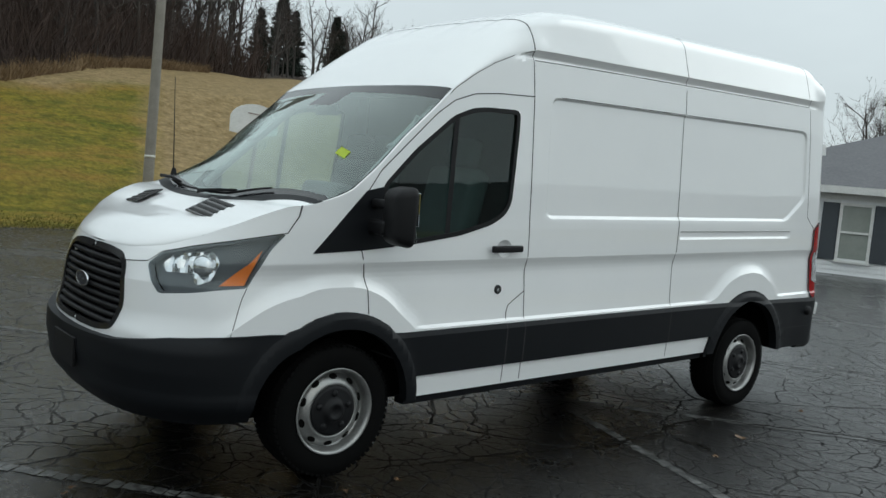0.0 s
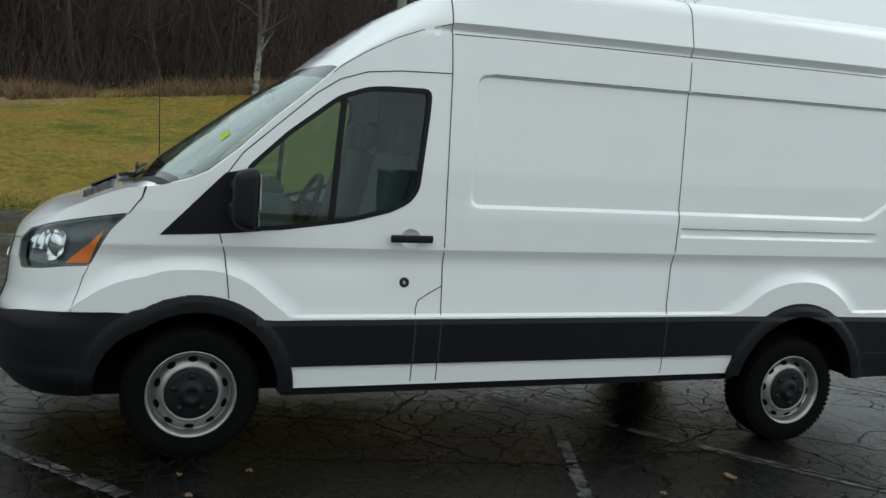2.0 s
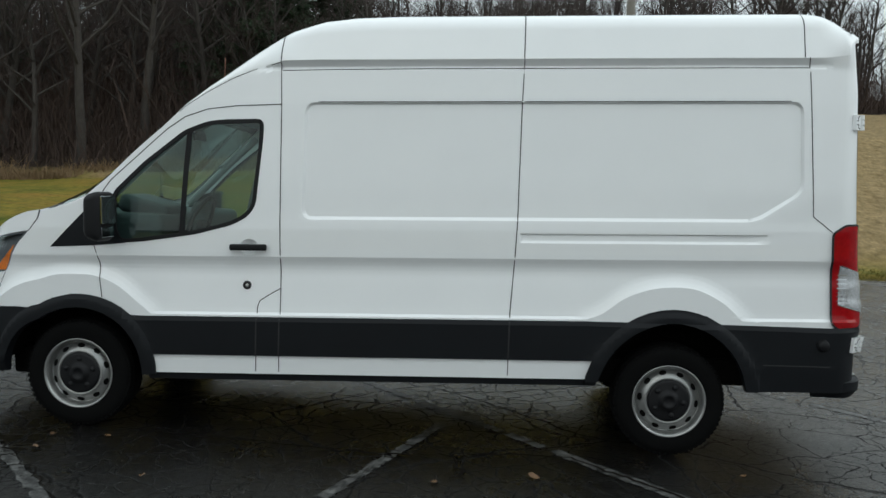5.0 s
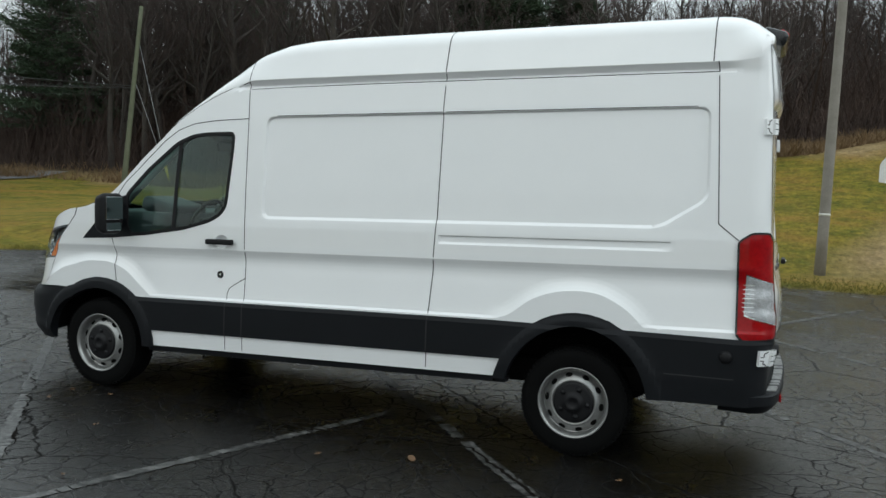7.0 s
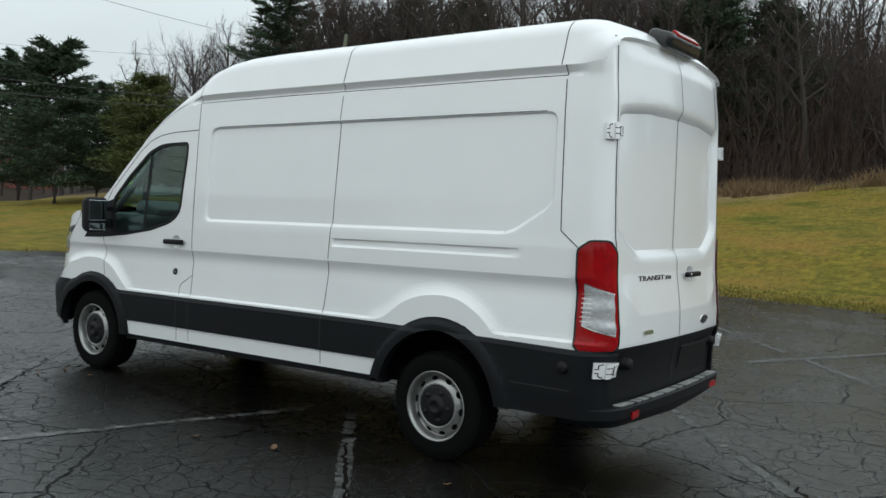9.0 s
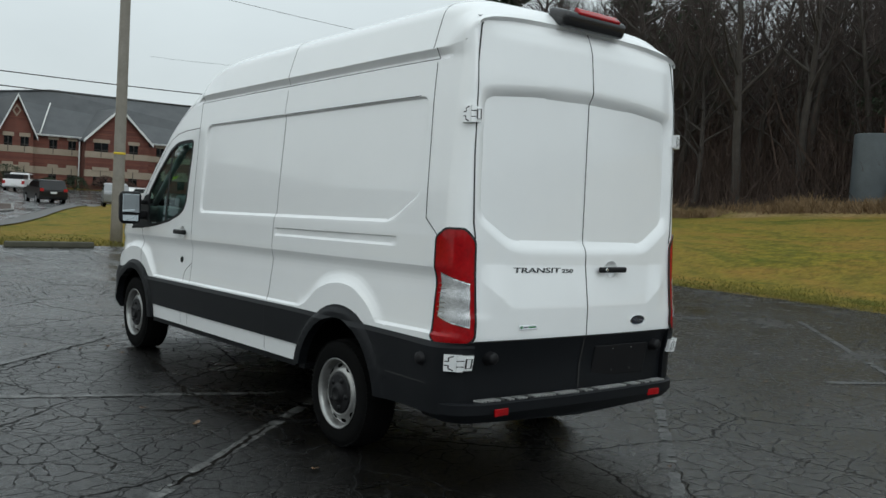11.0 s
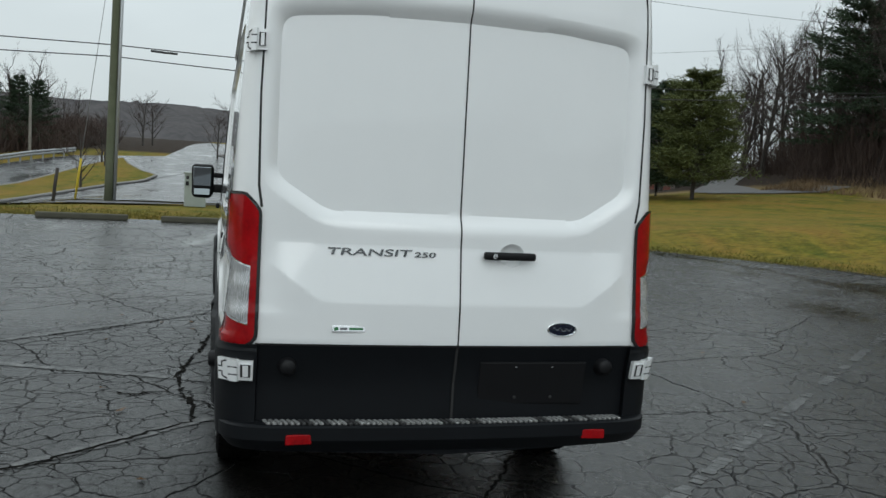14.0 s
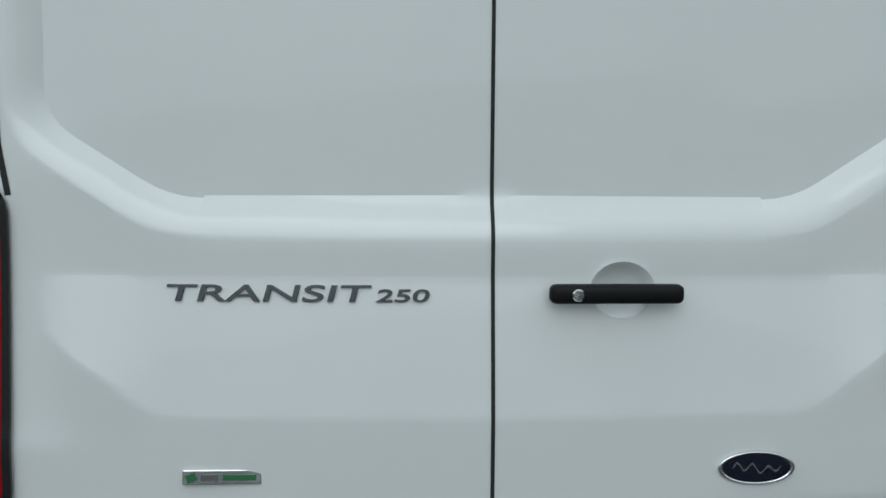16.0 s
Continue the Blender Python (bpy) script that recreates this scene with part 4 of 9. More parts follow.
for name, polys in tops.items():
    if name == "windscreen":
        continue
    if name == "pillar":
        for mirror in (False, True):
            part("windscreen_pillar", shell(polys, top_point, 0, None, mirror), M_WHITE, van)
        continue
    bm = both_sides(polys, top_point, 0, None)
    part({"roof_front": "roof", "roof_mid": "roof", "roof_rear": "roof", "roof_tail": "roof", "pillar": "windscreen_pillar"}.get(name, name), bm, M_CLAD if name == "cowl" else M_WHITE, van)

# ---- van: glazing, lamps, trim ----
def thin_glass(name, tint, rough=0.0, f0=0.08):
    """Thin panes: clear with a tint, and a mirror-like gloss that grows towards grazing view."""
    m = bpy.data.materials.new(name)
    m.use_nodes = True
    m.node_tree.nodes.clear()
    o = node(m, "ShaderNodeOutputMaterial")
    t = node(m, "ShaderNodeBsdfTransparent")
    t.inputs["Color"].default_value = (*tint, 1)
    g = node(m, "ShaderNodeBsdfGlossy")
    g.inputs["Roughness"].default_value = rough
    g.inputs["Color"].default_value = (0.92, 1.0, 0.97, 1)
    f = node(m, "ShaderNodeLayerWeight", Blend=0.5)
    f5 = mathop(m, "POWER", f.outputs["Facing"], 4.0)
    f5 = mathop(m, "ADD", mathop(m, "MULTIPLY", f5, 1.0 - f0), f0)
    k = node(m, "ShaderNodeMixShader")
    link(m, f5, k.inputs["Fac"])
    link(m, t.outputs["BSDF"], k.inputs[1])
    link(m, g.outputs["BSDF"], k.inputs[2])
    link(m, k.outputs["Shader"], o.inputs["Surface"])
    return m


M_SCREEN = thin_glass("windscreen_glass", (0.72, 0.84, 0.80), 0.0, 0.14)
M_PANE = thin_glass("door_glass", (0.52, 0.70, 0.65), 0.0, 0.05)
M_LENS = thin_glass("lamp_lens", (0.92, 0.94, 0.95), 0.02, 0.06)
M_CHROME = material("chrome", (0.75, 0.76, 0.77), 0.12, 1.0)
M_LAMP_DARK = material("lamp_housing_grey", (0.10, 0.11, 0.12), 0.45)
M_AMBER = material("amber_plastic", (0.85, 0.22, 0.03), 0.25)
M_RED = varied("red_lamp_plastic", (0.17, 0.001, 0.003), (0.40, 0.003, 0.006), 14.0, 0.10, 60.0, 0.0004, 0.2, 0.0, 0.3)
M_CLEARLAMP = material("clear_ribbed_lamp", (0.55, 0.57, 0.58), 0.15, 0.4)
cvec = coords(M_CLEARLAMP)
cw = node(M_CLEARLAMP, "ShaderNodeTexBrick", Scale=48.0)
cmap = node(M_CLEARLAMP, "ShaderNodeMapping")
cmap.inputs["Rotation"].default_value = (radians(90), 0, radians(90))
link(M_CLEARLAMP, cvec, cmap.inputs["Vector"])
link(M_CLEARLAMP, cmap.outputs["Vector"], cw.inputs["Vector"])
cw.inputs["Color1"].default_value = (0.80, 0.81, 0.82, 1)
cw.inputs["Color2"].default_value = (0.48, 0.49, 0.50, 1)
cw.inputs["Mortar"].default_value = (0.22, 0.22, 0.23, 1)
cw.inputs["Mortar Size"].default_value = 0.04
link(M_CLEARLAMP, cw.outputs["Color"], bsdf(M_CLEARLAMP).inputs["Base Color"])
link(M_CLEARLAMP, bump(M_CLEARLAMP, cw.outputs["Fac"], 0.6, 0.004), bsdf(M_CLEARLAMP).inputs["Normal"])
M_BLACK = material("gloss_black_trim", (0.012, 0.012, 0.013), 0.25)
M_MATT = varied("matt_black_plastic", (0.004, 0.004, 0.005), (0.008, 0.008, 0.009), 6.0, 0.55, 500.0, 0.0005, 0.2, 0.0, 0.25)
M_BADGE = material("badge_blue", (0.003, 0.006, 0.020), 0.2, 0, 0.5, 0.6)
M_FRIT = material("screen_edge_black", (0.012, 0.013, 0.014), 0.12)

# windscreen with its dark printed edge
glass_polys, frit_polys = [], []
for poly in tops["windscreen"]:
    cx, cz = sum(p[0] for p in poly) / len(poly), sum(p[1] for p in poly) / len(poly)
    y = top_point(round(cx, 6), round(cz, 6))[1]
    near = cx > screen_high(y) - 0.07 or cx < screen_low(y) + 0.05 or cz < float(np.interp(cx, [-0.25, 0.0, 0.3, 0.63], [0.085, 0.10, 0.115, 0.125])) or (abs(y) < 0.14 and cx > screen_high(y) - 0.20)
    (frit_polys if near else glass_polys).append(poly)
screen = part("windscreen", both_sides(glass_polys, top_point, 0, None), M_SCREEN, van, label="large sloping windscreen with rain drops")
screen.visible_shadow = False
part("windscreen_edge", both_sides(frit_polys, top_point, 0, None), M_FRIT, screen)


def flat_fill(poly, step=0.035):
    """Small cells that fill an outline in the flat."""
    us = list(np.arange(min(p[0] for p in poly) - 0.01, max(p[0] for p in poly) + step, step))
    vs = np.arange(min(p[1] for p in poly) - 0.01, max(p[1] for p in poly) + step, step)
    out = []
    for c in cut_cells(us, lambda u: vs, [closed(poly)]):
        if inside(sum(p[0] for p in c) / len(c), sum(p[1] for p in c) / len(c), poly):
            out.append(c)
    return out


def ribbon(line, width, place_at, mirror=False, closed_line=False, depth=0.0):
    """A narrow strip along a line in the flat."""
    bm = bmesh.new()
    pts = closed(line) if closed_line else list(line)
    fine = []
    for a, b in zip(pts, pts[1:]):
        n = max(1, int(math.hypot(b[0] - a[0], b[1] - a[1]) / 0.03))
        fine += [(a[0] + (b[0] - a[0]) * k / n, a[1] + (b[1] - a[1]) * k / n) for k in range(n)]
    fine.append(pts[-1])
    prev = None
    for i, p in enumerate(fine):
        a, b = fine[max(0, i - 1)], fine[min(len(fine) - 1, i + 1)]
        if closed_line and i in (0, len(fine) - 1):
            a, b = fine[-2], fine[1]
        l = math.hypot(b[0] - a[0], b[1] - a[1]) or 1
        nx, nz = -(b[1] - a[1]) / l * width / 2, (b[0] - a[0]) / l * width / 2
        row = []
        for k in (-1, 1):
            q = place_at(p[0] + nx * k, p[1] + nz * k)
            row.append(bm.verts.new((q[0], -q[1] if mirror else q[1], q[2])))
        if prev:
            bm.faces.new((prev[0], row[0], row[1], prev[1]))
        prev = row
    bmesh.ops.recalc_face_normals(bm, faces=bm.faces)
    if depth:
        r = bmesh.ops.solidify(bm, geom=bm.faces[:], thickness=depth)
    return bm


def skin_out(e):
    return lambda u, v: skin(u, v, e)


LAMP_RIM = [((p[0] - -0.72) * 0.965 - 0.72, (p[1] - 1.15) * 0.93 + 1.15) for p in LAMP]
for mirror in (False, True):
    # panel gaps
    for line in (DOOR_FRONT, SEAM_B, SEAM_FLAP, SEAM_C, SEAM_D, FENDER_SEAM, HOOD_LINE[2:]):
        line = [(u, min(v, skin_top(u))) for u, v in line]
        part("panel_gap", ribbon([p for p in line if p[1] > 0.783] + ([] if line[-1][1] > 0.783 else [(line[-1][0], 0.783)]), 0.0045 if line[0][0] < -0.2 else 0.006, skin_out(0.0012), mirror), M_GAP, van)
        if line[0][1] > 0.9 and line[-1][1] < 0.5:
            part("panel_gap", ribbon([(line[-1][0], 0.783), (line[-1][0], 0.54)], 0.009, lambda u, v: skin(u, v, clad_out(u, v) + 0.001), mirror), M_GAP, van)
            part("panel_gap", ribbon([(line[-1][0], 0.537), (line[-1][0], 0.437)], 0.006, skin_out(0.0012), mirror), M_GAP, van)
    part("panel_gap", ribbon([(u, min(v, skin_top(u))) for u, v in DOOR_EDGE if v > 1.3], 0.011, skin_out(0.0015), mirror), M_GAP, van)
    part("panel_gap", ribbon([(float(u), skin_top(float(u)) - 0.006) for u in np.linspace(0.62, 1.25, 24)], 0.004, skin_out(0.0012), mirror), M_GAP, van)
    # drip groove along the roof's foot, with its black joint
    part("roof_groove", ribbon([(1.27, 2.334), (1.6, 2.340), (2.2, 2.343), (4.505, 2.341)], 0.006, skin_out(0.0015), mirror), M_GAP, van)
    # dark strip drawing the shadow line under the side recess's top step
    for a, b in ((1.27, 2.77), (2.79, 4.49)):
        part("panel_crease", ribbon([(max(a, 1.50), 2.135), (min(b, 4.40), 2.135)], 0.006, skin_out(0.0006), mirror), M_GAP, van)
    # door window
    pane = part("door_window", shell(flat_fill(WINDOW), skin_out(-0.012), 0, None, mirror), M_PANE, van, label="tinted glass of the cab door")
    pane.visible_shadow = False
    part("window_seal", ribbon(WINDOW, 0.025, skin_out(0.002), mirror, True, 0.012), M_MATT, pane)
    part("window_divider", ribbon([(0.688, 1.96), (0.672, 1.7), (0.655, 1.30)], 0.034, skin_out(-0.006), mirror), M_MATT, pane)
    # head lamp: dark housing behind a clear lens
    lamp = part("headlight", shell(flat_fill(LAMP, 0.03), skin_out(-0.05), 0, None, mirror), M_LAMP_DARK, van, label="clear headlight with an amber corner")
    part("lamp_surround", ribbon(LAMP, 0.020, skin_out(-0.002), mirror, True, 0.03), M_LAMP_DARK, lamp)
    part("reflector", shell(flat_fill(REFLECTOR, 0.02), lambda u, v: skin(u, v, -0.032 - 0.014 * math.sin(u * 60) * math.sin(v * 45)), 0, None, mirror), M_CHROME, lamp)
    bm = bmesh.new()
    bmesh.ops.create_uvsphere(bm, u_segments=24, v_segments=14, radius=0.058)
    q = skin(-0.775, 1.135, -0.050)
    bmesh.ops.scale(bm, vec=(0.55, 1, 1.05), verts=bm.verts)
    bmesh.ops.transform(bm, matrix=pose(q[0], -q[1] if mirror else q[1], q[2], 0, 0, 38 * (-1 if mirror else 1)), verts=bm.verts)
    part("bulb_bowl", bm, M_CHROME, lamp, True)
    part("indicator", shell(flat_fill(AMBER, 0.02), skin_out(-0.018), 0, None, mirror), M_AMBER, lamp, label="amber turn signal")
    lens = part("lens", shell(panels["headlight_lens"], skin_out(0.004), 0, None, mirror), M_LENS, lamp)
    lens.visible_shadow = False
    # tail lamp
    tail = part("tail_light", shell(panels["tail_light_lens"], skin_out(0.010), 0.01, skin_out(-0.02), mirror), M_RED, van, label="tall red tail light with a clear middle")
    part("lamp_edge", ribbon(TAIL, 0.012, skin_out(0.0125), mirror, True, 0.006), M_BLACK, tail)
    part("clear_lens", shell(flat_fill(TAIL_CLEAR, 0.02), lambda u, v: skin(u, v, 0.0135 + 0.002 * math.sin(v * 260)), 0.01, skin_out(0.0), mirror), M_CLEARLAMP, tail, label="clear ribbed reversing lamp")
    for line in ((TAIL_CLEAR[0], TAIL_CLEAR[1]), (TAIL_CLEAR[3], TAIL_CLEAR[2])):
        part("chrome_line", ribbon(line, 0.007, skin_out(0.0155), mirror), M_CHROME, tail)
    for k in range(7):
        zz = 0.925 + k * 0.026
        part("rib", ribbon([(4.722, zz + 0.0), (4.79, zz)], 0.004, skin_out(0.0165), mirror), M_CHROME, tail)


# the roof's rear lip, closing it to the tops of the doors
bm = bmesh.new()
lip_v = np.linspace(0, 1, 61)
lip_y = [top_point(TOP_X1, float(v))[1] for v in lip_v]
prev = None
for k in range(-30, 31):
    y = 0.84 * k / 30
    a = top_point(TOP_X1, float(np.interp(-abs(y), lip_y, lip_v)))
    s = round(TAIL_S - abs(y), 5)
    b = skin(s, skin_top(s))
    row = [bm.verts.new((q[0], y, q[2] + e)) for q, e in ((a, 0.0), (b, 0.003), (b, -0.02))]
    if prev:
        for i in (0, 1):
            bm.faces.new((prev[i], row[i], row[i + 1], prev[i + 1])).smooth = True
    prev = row
bmesh.ops.recalc_face_normals(bm, faces=bm.faces)
part("roof", bm, M_WHITE, van)

# gaps across the roof
for x in (1.255, 2.775, 4.47):
    bm = bmesh.new()
    prev = None
    for k in range(-60, 61):
        v = 1 - abs(k) / 60
        row = []
        for dx in (-0.0035, 0.0035):
            p = top_point(x + dx, v)
            row.append(bm.verts.new((p[0], p[1] * (1 if k < 0 else -1), p[2] + 0.001)))
        if prev:
            bm.faces.new((prev[0], prev[1], row[1], row[0]))
        prev = row
    bmesh.ops.recalc_face_normals(bm, faces=bm.faces)
    part("panel_gap", bm, M_GAP, van)


def box_bm(bm, size, at, turn=(0, 0, 0), bevel=0.0, seg=2):
    """A bevelled block added to bm."""
    tmp = bmesh.new()
    bmesh.ops.create_cube(tmp, size=1.0)
    bmesh.ops.scale(tmp, vec=size, verts=tmp.verts)
    if bevel:
        bmesh.ops.bevel(tmp, geom=tmp.edges[:], offset=bevel, segments=seg, profile=0.6, affect="EDGES")
    bmesh.ops.transform(tmp, matrix=pose(*at, *turn), verts=tmp.verts)
    me = bpy.data.meshes.new("tmp")
    tmp.to_mesh(me)
    tmp.free()
    bm.from_mesh(me)
    bpy.data.meshes.remove(me)
    return bm


def block(size, at, turn=(0, 0, 0), bevel=0.0, seg=2):
    return box_bm(bmesh.new(), size, at, turn, bevel, seg)


def lathe(profile, seg=48):
    """A body turned about the y axis from pairs (radius, y)."""
    bm = bmesh.new()
    rings = []
    for r, y in profile:
        rings.append([bm.verts.new((r * math.cos(2 * math.pi * k / seg), y, r * math.sin(2 * math.pi * k / seg))) for k in range(seg)] if r > 1e-5 else [bm.verts.new((0, y, 0))])
    for a, b in zip(rings, rings[1:]):
        for k in range(seg):
            n = (k + 1) % seg
            if len(a) == 1:
                bm.faces.new((a[0], b[k], b[n]))
            elif len(b) == 1:
                bm.faces.new((a[k], b[0], a[n]))
            else:
                bm.faces.new((a[k], b[k], b[n], a[n]))
    bmesh.ops.recalc_face_normals(bm, faces=bm.faces)
    return bm


# ---- van: wheels ----
def tyre_mesh():
    bm = lathe([(0.205, -0.085), (0.222, -0.112), (0.240, -0.117), (0.290, -0.119), (0.318, -0.112), (0.334, -0.098), (0.343, -0.080), (0.346, 0.0), (0.343, 0.080), (0.334, 0.098), (0.318, 0.112), (0.24, 0.117), (0.205, 0.085)], 96)
    for f in bm.faces:
        f.smooth = True
    # tread blocks at the shoulders and along the middle
    for k in range(64):
        a = 2 * math.pi * k / 64
        for y, w, off in ((-0.088, 0.036, 0.0), (-0.045, 0.026, 0.5), (0.0, 0.026, 0.0), (0.045, 0.026, 0.5), (0.088, 0.036, 0.0)):
            ang = a + off * math.pi / 64
            r = 0.3415 if abs(y) < 0.06 else 0.3345
            box_bm(bm, (0.012, w, 0.022), (r * math.cos(ang), y, r * math.sin(ang)), (0, -math.degrees(ang), 0))
    return bm


def wheel_parts(place):
    wheel = part("wheel", tyre_mesh(), M_RUBBER, van, label="road-worn tyre on a silver steel rim")
    wheel.matrix_basis = place
    rim = part("rim", lathe([(0.205, 0.08), (0.208, -0.07), (0.214, -0.098), (0.224, -0.113), (0.2265, -0.119), (0.221, -0.1215), (0.211, -0.112), (0.205, -0.098), (0.203, -0.070), (0.197, -0.052), (0.190, -0.056), (0.186, -0.066), (0.166, -0.083), (0.150, -0.094), (0.140, -0.099), (0.130, -0.093), (0.126, -0.082), (0.10, -0.078), (0.0, -0.078)], 72), M_STEEL, wheel, True, "silver-painted steel rim with scuffed edge")
    for k in range(10):
        a = 2 * math.pi * (k + 0.5) / 10
        hole = lathe([(0.0, -0.003), (0.0185, -0.003), (0.0195, 0.0), (0.0195, 0.006)], 18)
        bmesh.ops.scale(hole, vec=(0.80, 1, 1.20), verts=hole.verts)
        bmesh.ops.transform(hole, matrix=Matrix.Rotation(-a, 4, "Y") @ pose(0.1755, -0.0775, 0) @ Matrix.Rotation(radians(35), 4, "Z"), verts=hole.verts)
        part("vent_hole", hole, M_UNDER, rim)
    cap = part("hub_cap", lathe([(0.131, -0.088), (0.128, -0.101), (0.112, -0.103), (0.075, -0.106), (0.060, -0.110), (0.052, -0.124), (0.044, -0.128), (0.032, -0.129), (0.028, -0.124), (0.0, -0.124)], 48), M_MATT, wheel, True, "black plastic hub cap")
    for k in range(5):
        a = 2 * math.pi * (k + 0.25) / 5
        part("lug_cover", lathe([(0.0, -0.116), (0.013, -0.116), (0.018, -0.106), (0.020, -0.098)], 14), M_MATT, cap, True).matrix_basis = pose(0.092 * math.cos(a), 0, 0.092 * math.sin(a))
    return wheel


first = wheel_parts(pose(0, -0.872, 0.345))
for m in (pose(3.75, -0.862, 0.345, 0, 23), pose(0, 0.872, 0.345, 0, 40, 180), pose(3.75, 0.862, 0.345, 0, 11, 180)):
    made = {}
    for o in (first, *first.children_recursive):
        made[o] = o.copy()
        scene.collection.objects.link(made[o])
        made[o].parent = made.get(o.parent, van)
    made[first].matrix_basis = m
# wheel housings, floor and axles
for x, r, zc in ((0.0, 0.49, 0.40), (3.75, 0.53, 0.40)):
    for sgn in (-1, 1):
        bm = bmesh.new()
        rows_ = []
        for k in range(25):
            a = 0.04 + (math.pi - 0.08) * k / 24
            rows_.append([bm.verts.new((x + r * math.cos(a), sgn * y, zc + r * math.sin(a))) for y in (0.99, 0.62)])
        for a, b in zip(rows_, rows_[1:]):
            bm.faces.new((a[0], b[0], b[1], a[1]))
        bm.faces.new([row[1] for row in rows_])
        part("wheel_housing", bm, M_UNDER, van)
part("underbody", block((5.3, 1.55, 0.16), (2.1, 0, 0.44), (0, -1.78, 0), 0.03), M_UNDER, van)
part("underbody", block((2.62, 0.24, 0.08), (1.87, -0.83, 0.415), (0, -1.78, 0), 0.02), M_UNDER, van)
part("underbody", block((2.62, 0.24, 0.08), (1.87, 0.83, 0.415), (0, -1.78, 0), 0.02), M_UNDER, van)
part("rear_axle", block((0.10, 1.5, 0.10), (3.75, 0, 0.345), (0, 0, 0), 0.03), M_UNDER, van)
part("front_axle", block((0.10, 1.5, 0.08), (0.0, 0, 0.30), (0, 0, 0), 0.03), M_UNDER, van)
part("leaf_spring", block((1.1, 0.07, 0.05), (3.75, -0.62, 0.42), (0, 0, 0), 0.01), M_UNDER, van)
part("leaf_spring", block((1.1, 0.07, 0.05), (3.75, 0.62, 0.42), (0, 0, 0), 0.01), M_UNDER, van)

# ---- van: tail ----
def rear_x(y, zb):
    """The place of the tail's skin at a distance y from the middle."""
    s = TAIL_S - abs(y)
    q = skin(round(s, 5), round(zb, 5))
    return q[0], q[2]


